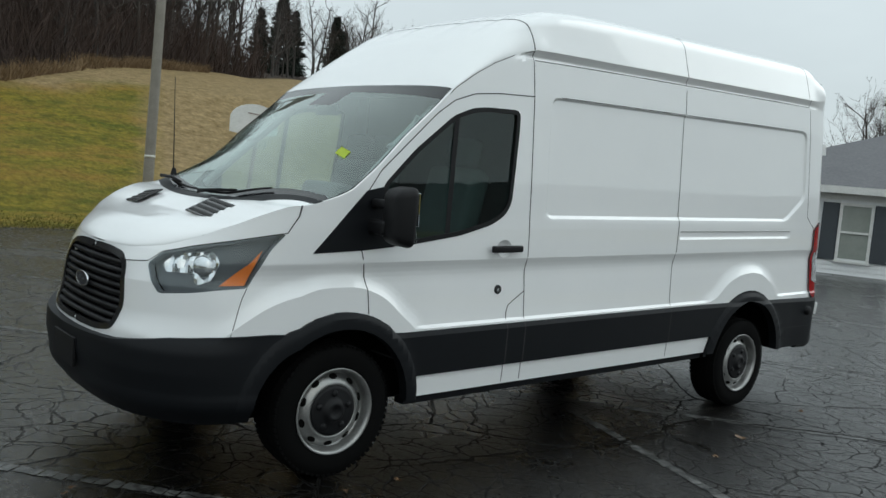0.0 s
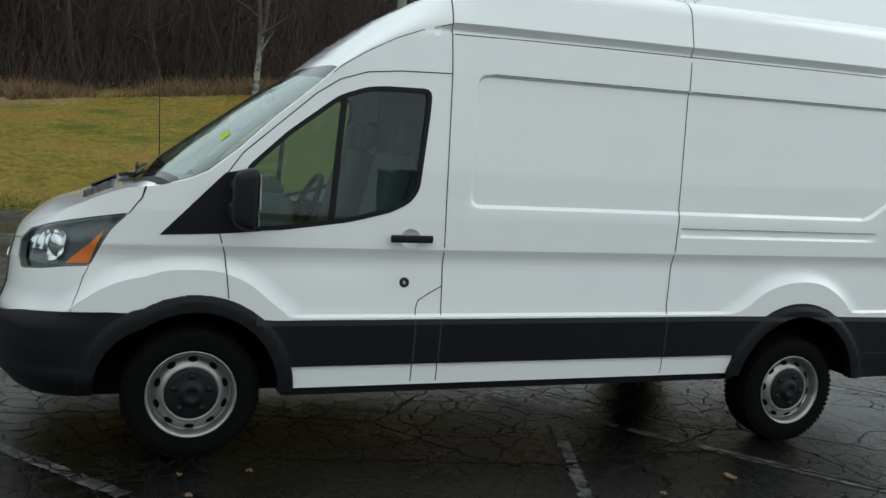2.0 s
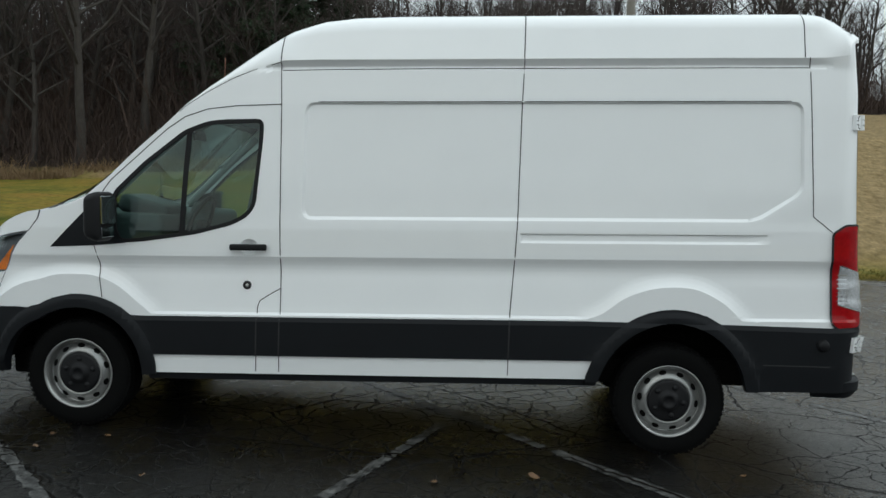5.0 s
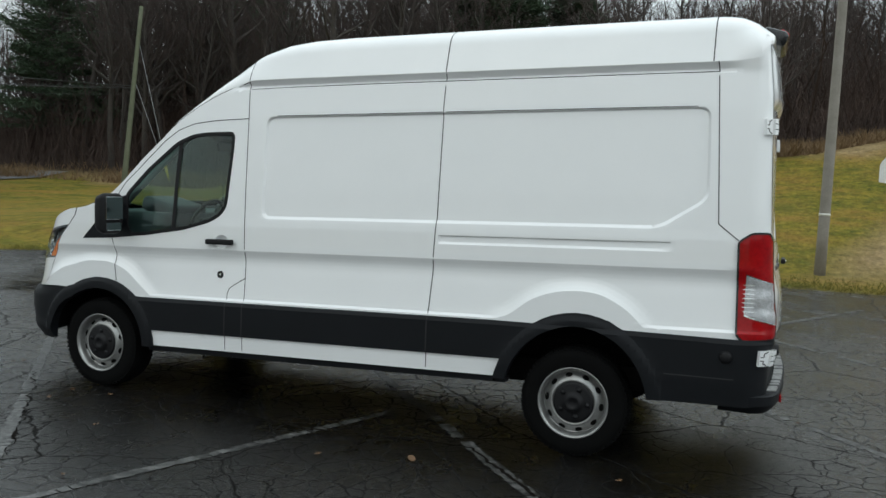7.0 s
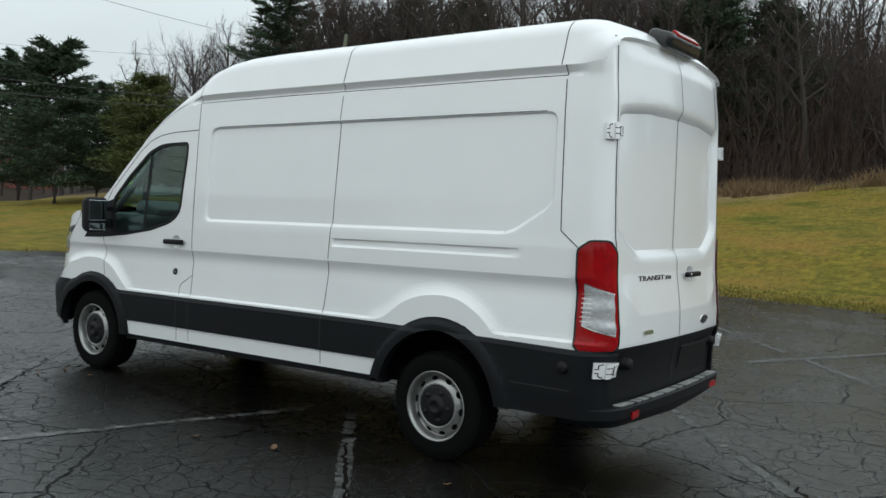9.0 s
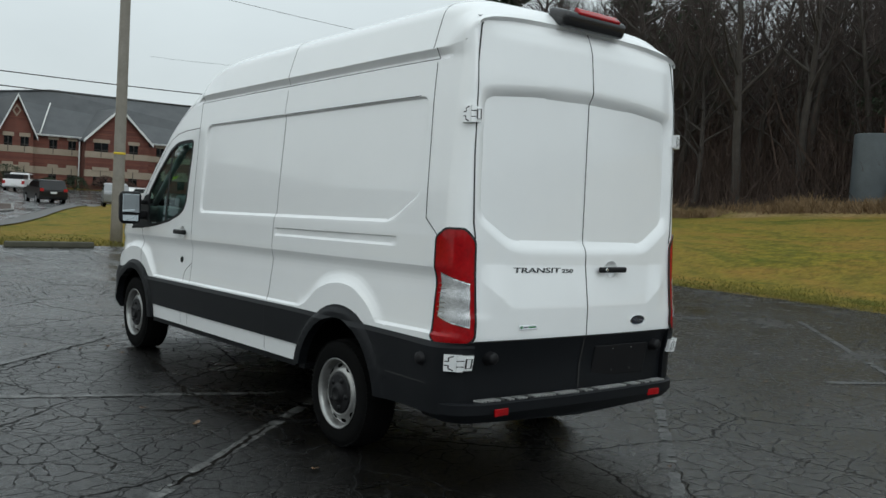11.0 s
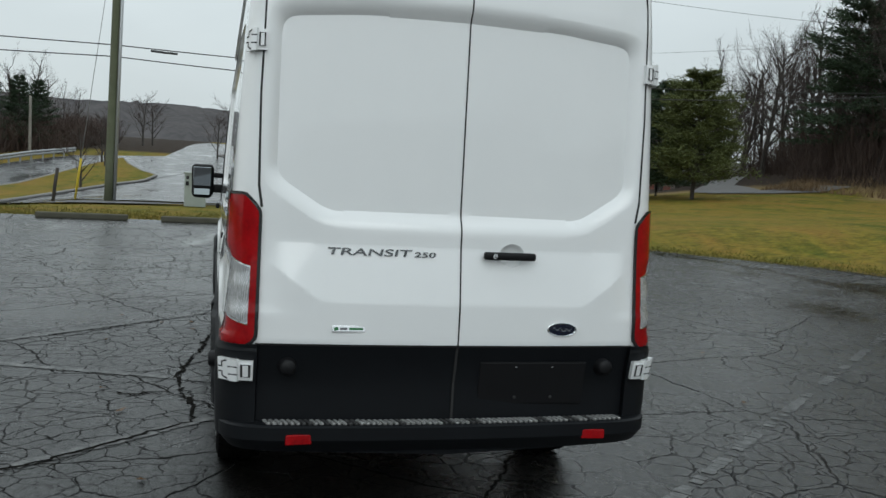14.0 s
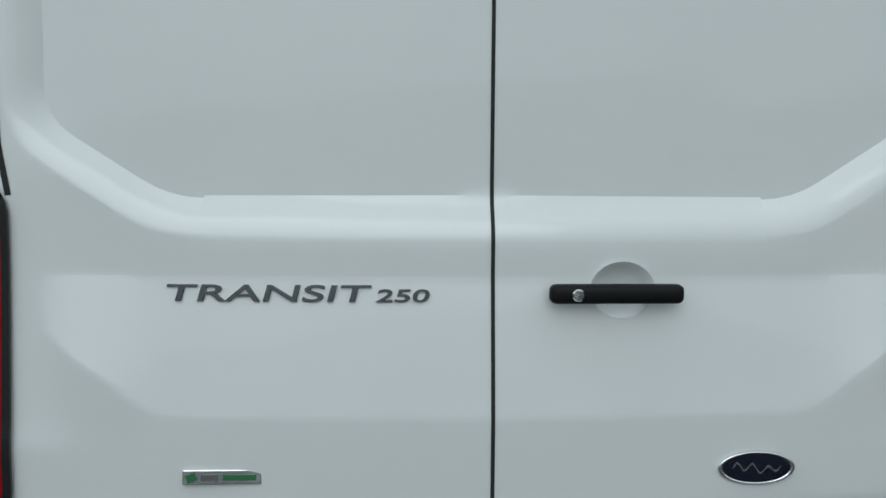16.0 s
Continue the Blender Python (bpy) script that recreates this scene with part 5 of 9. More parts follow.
for mirror in (False, True):
    low = [(4.951, 0.762), (TAIL_S + 0.0, 0.764), (TAIL_S + 0.0, 0.425), (4.951, 0.425)]
    part("rear_door_cladding", shell(flat_fill(low, 0.05), skin_out(0.0), 0.01, skin_out(-0.05), mirror), M_CLAD, van, label="matt black lower rear door panel")
    # bumper with its step
    beam = [(4.62, 0.422), (TAIL_S, 0.422), (TAIL_S, 0.288), (4.62, 0.325)]
    out = lambda u, v: skin(u, v, 0.012 + 0.075 * smooth(4.70, 5.02, u) - 0.05 * smooth(0.37, 0.30, v))
    part("rear_bumper", shell(flat_fill(beam, 0.03), out, 0.01, lambda u, v: skin(u, v, -0.05), mirror), M_CLAD, van, label="matt black rear bumper")
    step = bmesh.new()
    prev = None
    for u in np.linspace(4.72, TAIL_S, 50):
        e = 0.012 + 0.075 * smooth(4.70, 5.02, u)
        row = []
        for off, zb in ((e, 0.422), (e - 0.012, 0.430), (0.0, 0.434), (-0.05, 0.434)):
            q = skin(round(float(u), 5), zb, off)
            row.append(step.verts.new((q[0], -q[1] if mirror else q[1], q[2])))
        if prev:
            for k in range(3):
                step.faces.new((prev[k], prev[k + 1], row[k + 1], row[k]))
        prev = row
    bmesh.ops.recalc_face_normals(step, faces=step.faces)
    part("bumper_step", step, M_CLAD, van)
    part("panel_crease", ribbon([(4.30, 0.527), (4.70, 0.523)], 0.006, lambda u, v: skin(u, v, clad_out(u, v) + 0.001), mirror), M_GAP, van)
    # round cap on the bumper's flank and rubber stop on the door
    for u, v, r, l in ((4.65, 0.655, 0.036, 0.028), (TAIL_S - 0.712, 0.672, 0.038, 0.055)):
        q, q2 = Vector(skin(u, v, clad_out(u, v) if u < 4.9 else 0.0)), Vector(skin(u, v, 0.2))
        way = (q2 - q)
        if mirror:
            q.y, way.y = -q.y, -way.y
        bm = lathe([(0.0, l), (r * 0.72, l), (r * 0.9, l * 0.8), (r, 0.004), (r * 1.12, -0.004)], 24)
        bmesh.ops.transform(bm, matrix=Matrix.Translation(q) @ way.to_track_quat("Y", "Z").to_matrix().to_4x4(), verts=bm.verts)
        part("rubber_stop", bm, M_MATT, van, True)
    # red reflector in the bumper
    y = -0.66 if not mirror else 0.66
    q = skin(TAIL_S - 0.66, 0.374, 0.088)
    part("reflector", block((0.012, 0.108, 0.042), (q[0], y, q[2]), (0, 0, 4 if y < 0 else -4), 0.004), M_RED, van, label="small red bumper reflector")
    # hinges, painted white: a leaf on the body, a knuckle and an arm on the door
    for zb, mid in ((2.008, 4.888), (0.655, 4.880)):
        up = 0.024 if zb < 1.0 else 0.0

        def plate(u0, u1, v0, v1, out, back):
            cells = flat_fill([(mid + u0, zb + v0), (mid + u1, zb + v0), (mid + u1, zb + v1), (mid + u0, zb + v1)], 0.02)
            return shell(cells, skin_out(out + up), 0.01, skin_out(back), mirror)

        hinge = part("hinge", plate(-0.066, -0.008, -0.046, 0.046, 0.024, 0.0), M_WHITE, van, label="white-painted exposed door hinge")
        part("hinge_leaf", plate(0.004, 0.054, -0.042, 0.042, 0.026, 0.0), M_WHITE, hinge)
        for v0, v1 in ((-0.046, -0.018), (-0.014, 0.014), (0.018, 0.046)):
            part("hinge_knuckle", plate(-0.014, 0.010, v0, v1, 0.040, 0.010), M_WHITE, hinge)
        part("hinge_rib", plate(0.020, 0.046, -0.030, 0.030, 0.032, 0.026), M_WHITE, hinge)
        for line in ([(-0.026, 0.040), (-0.046, 0.030), (-0.046, 0.010), (-0.062, 0.010)], [(-0.026, -0.040), (-0.046, -0.030), (-0.046, -0.012), (-0.062, -0.012)]):
            part("hinge_slot", ribbon([(mid + u, zb + v) for u, v in line], 0.007, skin_out(0.0252 + up), mirror), M_GAP, hinge)
        part("hinge_slot", ribbon([(mid + u, zb + v) for u, v in ((0.022, -0.026), (0.044, -0.026), (0.044, 0.026), (0.022, 0.026))], 0.007, skin_out(0.0330 + up), mirror, True), M_GAP, hinge)
        for v in (-0.016, 0.016):
            part("hinge_slot", ribbon([(mid - 0.016, zb + v), (mid + 0.012, zb + v)], 0.006, skin_out(0.0408 + up), mirror), M_GAP, hinge)

# joint between the rear doors
for a, b, o, w in ((2.575, 0.766, 0.0015, 0.007), (0.764, 0.43, 0.006, 0.011)):
    bm = bmesh.new()
    prev = None
    for z in np.linspace(a, b, 90):
        x, zz = rear_x(0.0, z)
        row = [bm.verts.new((x + o, 0.008 + k * w / 2, zz)) for k in (-1, 1)]
        if prev:
            bm.faces.new((prev[0], row[0], row[1], prev[1]))
        prev = row
    part("panel_gap", bm, M_GAP, van)
for sg in (-1, 1):
    part("panel_gap", ribbon([(4.95, 2.555), (5.02, 2.562), (5.2, 2.568), (TAIL_S, 2.580)], 0.008, skin_out(0.0015), sg > 0), M_GAP, van)
    part("panel_gap", ribbon([(4.938, 0.765), (TAIL_S, 0.767)], 0.010, skin_out(0.003), sg > 0), M_GAP, van)

# tread pads on the bumper step, worn bright
M_TREAD = varied("scuffed_step_tread", (0.06, 0.06, 0.06), (0.55, 0.55, 0.54), 38.0, 0.5, 160.0, 0.001, 0.4, 0.4)
M_SCUFF = varied("scuffed_black_step", (0.012, 0.012, 0.013), (0.06, 0.06, 0.06), 30.0, 0.5, 200.0, 0.001, 0.4)
for k in range(66):
    y = -0.79 + k * 1.58 / 65
    q = skin(TAIL_S - abs(y), 0.434, 0.046)
    worn = noise.noise(Vector((k * 0.37, 2.0, 0.0)))
    part("step_tread", block((0.060, 0.015, 0.010), (q[0], y, q[2] + 0.003), (0, 0, 18), 0.002, 1), M_TREAD if worn > -0.12 else M_SCUFF, van)

# number-plate recess, without a plate
x, z = rear_x(0.37, 0.605)
plate = part("plate_recess", block((0.014, 0.50, 0.20), (x + 0.010, 0.372, 0.690), (0, 9, 0), 0.006), M_MATT, van, label="empty black number plate mount")
for y in (0.29, 0.46):
    part("screw", lathe([(0.0, -0.004), (0.006, -0.003), (0.007, 0.0)], 10), M_CHROME, plate).matrix_basis = pose(x + 0.026, y, 0.768, 0, 0, 90)
for y in (0.29, 0.46):
    part("screw_hole", lathe([(0.0, -0.002), (0.007, -0.001), (0.008, 0.0)], 10), M_GAP, plate).matrix_basis = pose(x + 0.024, y, 0.628, 0, 0, 90)

# rear door handle with its finger cup
hx, hz = rear_x(0.22, 1.165)
cup = lathe([(0.0, 0.026), (0.03, 0.023), (0.046, 0.012), (0.0545, 0.001), (0.059, -0.0015)], 36)
bmesh.ops.scale(cup, vec=(1.0, 1, 0.893), verts=cup.verts)
bmesh.ops.transform(cup, matrix=pose(hx, 0.24, hz, 0, 0, 90), verts=cup.verts)
part("handle_cup", cup, M_WHITE, van, True)
grip = part("door_handle", block((0.030, 0.236, 0.034), (hx + 0.032, 0.222, hz), (0, 0, 0), 0.014, 4), M_MATT, van, True, "black pull handle")
part("key_lock", lathe([(0.0, -0.004), (0.009, -0.003), (0.011, 0.0)], 16), M_CHROME, grip).matrix_basis = pose(hx + 0.048, 0.152, hz, 0, 0, 90)

# lettering and badges
M_LETTER = material("dark_chrome_letters", (0.10, 0.105, 0.11), 0.25, 0.9)


def lettering(words, size, at, turn, mat, parent, name="lettering", stretch=1.0, depth=0.002):
    cu = bpy.data.curves.new(name, "FONT")
    cu.body = words
    cu.size = size
    cu.extrude = depth
    cu.bevel_depth = 0.0004
    cu.shear = 0.12
    ob = new(name, cu)
    bpy.context.view_layer.update()
    me = bpy.data.meshes.new_from_object(ob)
    bpy.data.objects.remove(ob)
    bpy.data.curves.remove(cu)
    bm = bmesh.new()
    bm.from_mesh(me)
    bpy.data.meshes.remove(me)
    bmesh.ops.scale(bm, vec=(stretch, 1, 1), verts=bm.verts)
    bmesh.ops.transform(bm, matrix=pose(*at, *turn), verts=bm.verts)
    # the letters follow the door's curve
    for v in bm.verts:
        lift = v.co.x - at[0]
        v.co.x = rear_x(v.co.y, v.co.z - RAKE * (at[0] - 1.9))[0] + 0.002 + lift
    return part(name, bm, mat, parent)


tx, tz = rear_x(0.40, 1.163)
lettering("TRANSIT", 0.041, (tx + 0.001, -0.572, tz - 0.016), (90, 0, 90), M_LETTER, van, "model_lettering", 2.21)
tx, tz = rear_x(0.15, 1.16)
lettering("250", 0.031, (tx + 0.001, -0.200, tz - 0.0135), (90, 0, 90), M_LETTER, van, "model_lettering", 2.03)
ex, ez = rear_x(0.47, 0.838)
eco = part("engine_badge", block((0.005, 0.138, 0.026), (ex + 0.002, -0.468, ez), (0, -12, 0), 0.002), M_CHROME, van, label="small chrome badge with green and grey letters")
M_GREEN = material("badge_green", (0.02, 0.13, 0.04), 0.4)
M_GREYL = material("badge_grey", (0.10, 0.10, 0.11), 0.4)
part("badge_leaf", block((0.002, 0.018, 0.014), (ex + 0.005, -0.521, ez), (20, -12, 0), 0.0), M_GREEN, eco)
part("badge_bar", block((0.002, 0.030, 0.010), (ex + 0.005, -0.49, ez), (0, -12, 0), 0.0), M_GREYL, eco)
part("badge_bar", block((0.002, 0.058, 0.010), (ex + 0.005, -0.437, ez), (0, -12, 0), 0.0), M_GREEN, eco)


def oval_badge(at, turn, w, h, name="oval_badge"):
    rim = lathe([(0.5, 0.0), (0.5, -0.055), (0.485, -0.075), (0.455, -0.075), (0.44, -0.055)], 40)
    bmesh.ops.scale(rim, vec=(w, 0.08, h), verts=rim.verts)
    bmesh.ops.transform(rim, matrix=pose(*at, *turn), verts=rim.verts)
    ob = part(name, rim, M_CHROME, van, True, "chrome-rimmed dark blue oval badge")
    face = lathe([(0.0, -0.060), (0.3, -0.058), (0.445, -0.050)], 40)
    bmesh.ops.scale(face, vec=(w, 0.08, h), verts=face.verts)
    bmesh.ops.transform(face, matrix=pose(*at, *turn), verts=face.verts)
    part("badge_face", face, M_BADGE, ob, True)
    # a plain looping stroke in place of the maker's name
    bm = bmesh.new()
    prev = None
    for k in range(60):
        t = k / 59
        px, pz = (t - 0.5) * 0.62 * w, 0.13 * h * math.sin(t * 19) * (1 - 0.3 * t) + 0.05 * h * math.sin(t * 7)
        row = [bm.verts.new((px, -0.0052, pz + e * 0.035 * h)) for e in (-1, 1)]
        if prev:
            bm.faces.new((prev[0], row[0], row[1], prev[1]))
        prev = row
    bmesh.ops.transform(bm, matrix=pose(*at, *turn), verts=bm.verts)
    part("badge_stroke", bm, M_CHROME, ob)
    return ob


bx, bz = rear_x(0.487, 0.845)
oval_badge((bx + 0.002, 0.487, bz), (0, 0, 90), 0.142, 0.062)

# high brake light over the doors
bm = bmesh.new()
box_bm(bm, (0.17, 0.54, 0.10), (4.785, 0.0, 2.735), (0, 16, 0), 0.045, 5)
brake = part("brake_light", bm, M_BLACK, van, True, "black brake light pod above the rear doors")
part("brake_lens", block((0.06, 0.36, 0.030), (4.846, 0.02, 2.770), (0, 42, 0), 0.012, 4), M_RED, brake, True)

# ---- van: side details ----
for mirror in (False, True):
    sg = 1 if mirror else -1
    # door handle
    q = skin(1.095, 1.225)
    cup = lathe([(0.0, 0.026), (0.03, 0.023), (0.046, 0.012), (0.0545, 0.001), (0.059, -0.0015)], 36)
    bmesh.ops.scale(cup, vec=(1.0, 1, 0.893), verts=cup.verts)
    bmesh.ops.transform(cup, matrix=pose(q[0], q[1] * (-1 if mirror else 1), q[2], 0, 0, 180 if mirror else 0), verts=cup.verts)
    part("handle_cup", cup, M_WHITE, van, True)
    grip = part("door_handle", block((0.235, 0.030, 0.040), (q[0], (q[1] - 0.030) * (-1 if mirror else 1), q[2]), (0, -1.8, 0), 0.013, 4), M_MATT, van, True, "black pull handle")
    q = skin(1.083, 0.983)
    lock = lathe([(0.0, -0.004), (0.010, -0.004), (0.012, -0.009), (0.024, -0.008), (0.028, -0.002), (0.028, 0.004)], 28)
    bmesh.ops.transform(lock, matrix=pose(q[0], q[1] * (-1 if mirror else 1), q[2], 0, 0, 180 if mirror else 0), verts=lock.verts)
    lock = part("door_lock", lock, M_BLACK, van, True, "round black door lock")
    core = lathe([(0.0, -0.0055), (0.010, -0.005), (0.011, 0.0)], 18)
    bmesh.ops.transform(core, matrix=pose(q[0], q[1] * (-1 if mirror else 1), q[2], 0, 0, 180 if mirror else 0), verts=core.verts)
    part("lock_core", core, M_CHROME, lock)
    # mirror: deep housing, two glasses, arm
    mx, my, mz = 0.19, 1.142 * sg, 1.365
    housing = bmesh.new()
    bmesh.ops.create_cube(housing, size=1.0)
    bmesh.ops.scale(housing, vec=(0.125, 0.215, 0.325), verts=housing.verts)
    for v in housing.verts:
        if v.co.x < 0:
            v.co.z *= 0.80
            v.co.y *= 0.86
        if v.co.z < 0:
            v.co.y *= 0.92
    bmesh.ops.bevel(housing, geom=housing.edges[:], offset=0.046, segments=5, profile=0.5, affect="EDGES")
    bmesh.ops.transform(housing, matrix=pose(mx, my, mz, 0, 0, 6 * sg), verts=housing.verts)
    housing = part("door_mirror", housing, M_MATT, van, True, "large black door mirror with two glasses")
    part("mirror_arm", block((0.075, 0.16, 0.075), (0.155, 1.03 * sg, 1.30), (0, 0, 0), 0.02, 3), M_MATT, housing, True)
    part("mirror_arm", block((0.06, 0.12, 0.045), (0.16, 1.03 * sg, 1.42), (0, 0, 0), 0.015, 3), M_MATT, housing, True)
    M_MIRROR = bpy.data.materials.get("mirror_glass") or material("mirror_glass", (0.42, 0.46, 0.48), 0.02, 1.0)
    part("mirror_glass", block((0.012, 0.155, 0.170), (mx + 0.0665, my + 0.006 * sg, mz + 0.042), (0, -2.2, 6 * sg), 0.003, 1), M_MIRROR, housing)
    part("mirror_glass", block((0.006, 0.140, 0.060), (mx + 0.0665, my + 0.006 * sg, mz - 0.095), (0, -4, 6 * sg), 0.003, 1), M_MIRROR, housing)

# ---- van: front ----
# grille: a dark opening with five curved double bars
part("grille_back", shell(flat_fill(GRILLE, 0.04), skin_out(-0.06), 0, None), M_GAP, van)
part("grille_back", shell(flat_fill(GRILLE, 0.04), skin_out(-0.06), 0, None, True), M_GAP, van)
for mirror in (False, True):
    part("grille_frame", ribbon([p for p in GRILLE if p[0] > NOSE_S - 0.004], 0.030, skin_out(0.004), mirror, False, 0.02), M_BLACK, van)
for k in range(5):
    zb = 0.838 + k * 0.073
    for dz in (-0.017, 0.017):
        bm = bmesh.new()
        prev = None
        lim = float(np.interp(zb + dz, [0.812, 0.93, 1.105, 1.15], [-1.355, -1.318, -1.352, -1.41]))
        for u in np.linspace(-1, 1, 41):
            s = NOSE_S + (1 - abs(u)) * 0 + abs(u) * (lim - NOSE_S)
            row = []
            for off, hz in ((-0.05, 0.007), (-0.012, 0.011), (-0.004, 0.006), (-0.004, -0.006), (-0.012, -0.011), (-0.05, -0.007)):
                q = skin(round(s, 5), zb + dz + hz, off)
                row.append(bm.verts.new((q[0], q[1] if u < 0 else -q[1], q[2])))
            if prev:
                for a in range(5):
                    bm.faces.new((prev[a], prev[a + 1], row[a + 1], row[a]))
            prev = row
        bmesh.ops.recalc_face_normals(bm, faces=bm.faces)
        part("grille_bar", bm, M_MATT, van, True)
q = skin(NOSE_S, 0.985, 0.01)
oval_badge((q[0] - 0.004, 0.0, q[2]), (0, 0, -90), 0.19, 0.078)
# bumper front: plate holder and lower intake
q = skin(NOSE_S, 0.63, 0.045)
part("plate_holder", block((0.018, 0.33, 0.15), (q[0] - 0.006, 0.0, q[2]), (0, 0, 0), 0.005), M_MATT, van)
for k in range(3):
    part("intake_slat", block((0.02, 1.0, 0.012), (skin(NOSE_S, 0.47 + k * 0.03, 0.0)[0] + 0.01, 0, 0.40 + k * 0.03), (0, 0, 0), 0.004), M_GAP, van)
# vents in the hood
for sg in (-1, 1):
    cx, cy = -0.50, 0.50 * sg
    vz = top_point(cx, v_of(cx, -abs(cy)))[2]
    slope = math.degrees(math.atan2(top_point(cx + 0.05, v_of(cx, -abs(cy)))[2] - top_point(cx - 0.05, v_of(cx, -abs(cy)))[2], 0.1))
    vent = part("hood_vent", block((0.165, 0.34, 0.010), (cx, cy, vz + 0.001), (6 * -sg, -slope, 0), 0.005), M_BLACK, van, label="black slotted hood vent")
    for k in range(4):
        part("vent_slat", block((0.022, 0.30, 0.005), (cx - 0.052 + k * 0.035, cy, vz + 0.006 + (k - 1.5) * 0.035 * math.tan(radians(slope))), (6 * -sg, -slope + 5, 0), 0.001), M_MATT, vent)


def rod(points, radius, seg=8, taper=1.0):
    """A round bar through the points."""
    bm = bmesh.new()
    prev = None
    pts = [Vector(p) for p in points]
    n = len(pts)
    for i, p in enumerate(pts):
        way = (pts[min(n - 1, i + 1)] - pts[max(0, i - 1)]).normalized()
        q = way.to_track_quat("Z", "Y")
        r = radius * (1 + (taper - 1) * i / max(1, n - 1))
        ring = [bm.verts.new(p + q @ Vector((r * math.cos(2 * math.pi * k / seg), r * math.sin(2 * math.pi * k / seg), 0))) for k in range(seg)]
        if prev:
            for k in range(seg):
                f = bm.faces.new((prev[k], prev[(k + 1) % seg], ring[(k + 1) % seg], ring[k]))
                f.smooth = True
        prev = ring
        if i in (0, n - 1):
            bm.faces.new(ring if i else ring[::-1])
    return bm


# wipers lying on the screen, and the aerial
for y0, y1 in ((-0.10, -0.62), (0.66, 0.08)):
    pts = []
    for k in range(9):
        y = y0 + (y1 - y0) * k / 8
        x = screen_low(y) + 0.015 + 0.02 * (k / 8)
        p = top_point(x, v_of(x, -abs(y)))
        pts.append((x - 0.01, y, p[2] + 0.012))
    wiper = part("wiper", rod(pts, 0.009, 6, 0.6), M_MATT, van, label="black windscreen wiper")
    part("wiper_arm", rod([(pts[0][0] - 0.05, y0 + 0.02, pts[0][2] + 0.0), (pts[2][0] - 0.02, pts[2][1], pts[2][2] + 0.014), (pts[4][0], pts[4][1], pts[4][2] + 0.010)], 0.012, 6, 0.6), M_MATT, wiper)
ax, ay = -0.17, 0.83
az = top_point(ax, v_of(ax, -ay))[2]
aerial = part("aerial", rod([(ax, ay, az - 0.01), (ax - 0.004, ay, az + 0.06), (ax - 0.03, ay, az + 0.62)], 0.006, 8, 0.35), M_MATT, van, label="thin black aerial rod")
part("aerial_foot", lathe([(0.0, 0.05), (0.012, 0.045), (0.022, 0.0)], 12), M_MATT, aerial).matrix_basis = pose(ax, ay, az - 0.005, 90)

# ---- van: cab inside ----
M_SEAT = varied("grey_seat_cloth", (0.05, 0.056, 0.06), (0.085, 0.095, 0.10), 6.0, 0.9, 300.0, 0.001, 0.4)
M_DASH = varied("dark_dashboard", (0.035, 0.038, 0.041), (0.06, 0.064, 0.068), 5.0, 0.6, 400.0, 0.0005, 0.2)
M_TRIM = varied("pale_grey_pillar_trim", (0.30, 0.32, 0.33), (0.38, 0.40, 0.41), 4.0, 0.7, 300.0, 0.0005, 0.2)
cab = block((0.76, 1.74, 0.36), (0.10, 0, 1.20), (0, 0, 0), 0.07, 4)
dash = part("dashboard", cab, M_DASH, van, True, "dark grey dashboard behind the windscreen")
part("dash_hood", block((0.34, 0.42, 0.12), (0.28, -0.48, 1.41), (0, 14, 0), 0.05, 4), M_DASH, dash, True)
part("dash_screen", block((0.05, 0.30, 0.18), (0.44, 0.0, 1.36), (0, 18, 0), 0.02, 3), M_DASH, dash, True)
ring = [(0.62 + 0.075 * math.sin(a), -0.48 + 0.20 * math.cos(a), 1.30 + 0.185 * math.sin(a)) for a in np.linspace(0, 2 * math.pi, 41)]
wheel_ = part("steering_wheel", rod([(p[0] - 0.02, p[1], p[2]) for p in ring], 0.017, 8), M_MATT, van, True, "black steering wheel")
part("wheel_hub", block((0.06, 0.16, 0.11), (0.60, -0.48, 1.29), (0, 22, 0), 0.03, 3), M_MATT, wheel_, True)
part("column", rod([(0.58, -0.48, 1.28), (0.30, -0.48, 1.16)], 0.045, 12), M_MATT, wheel_, True)
for y in (-0.50, 0.32, 0.66):
    seat = part("seat", block((0.50, 0.46 if y < 0 else 0.33, 0.16), (0.80, y, 1.00), (0, -6, 0), 0.06, 4), M_SEAT, van, True, "grey cloth cab seat")
    part("backrest", block((0.15, 0.46 if y < 0 else 0.33, 0.62), (1.05, y, 1.34), (0, 12, 0), 0.06, 4), M_SEAT, seat, True)
    part("headrest", block((0.10, 0.25, 0.19), (1.13, y, 1.74), (0, 10, 0), 0.045, 4), M_SEAT, seat, True)
    part("seat_base", block((0.42, 0.40 if y < 0 else 0.30, 0.35), (0.82, y, 0.76), (0, 0, 0), 0.02), M_DASH, seat)
part("cab_floor", block((0.82, 1.8, 0.05), (0.87, 0, 0.58)), M_DASH, van)
part("headliner", block((0.62, 1.5, 0.03), (0.98, 0, 2.10), (0, -10, 0), 0.01), M_TRIM, van)
part("cargo_wall", block((0.03, 1.80, 1.55), (1.36, 0, 1.38), (0, 0, 0), 0.01), M_DASH, van)
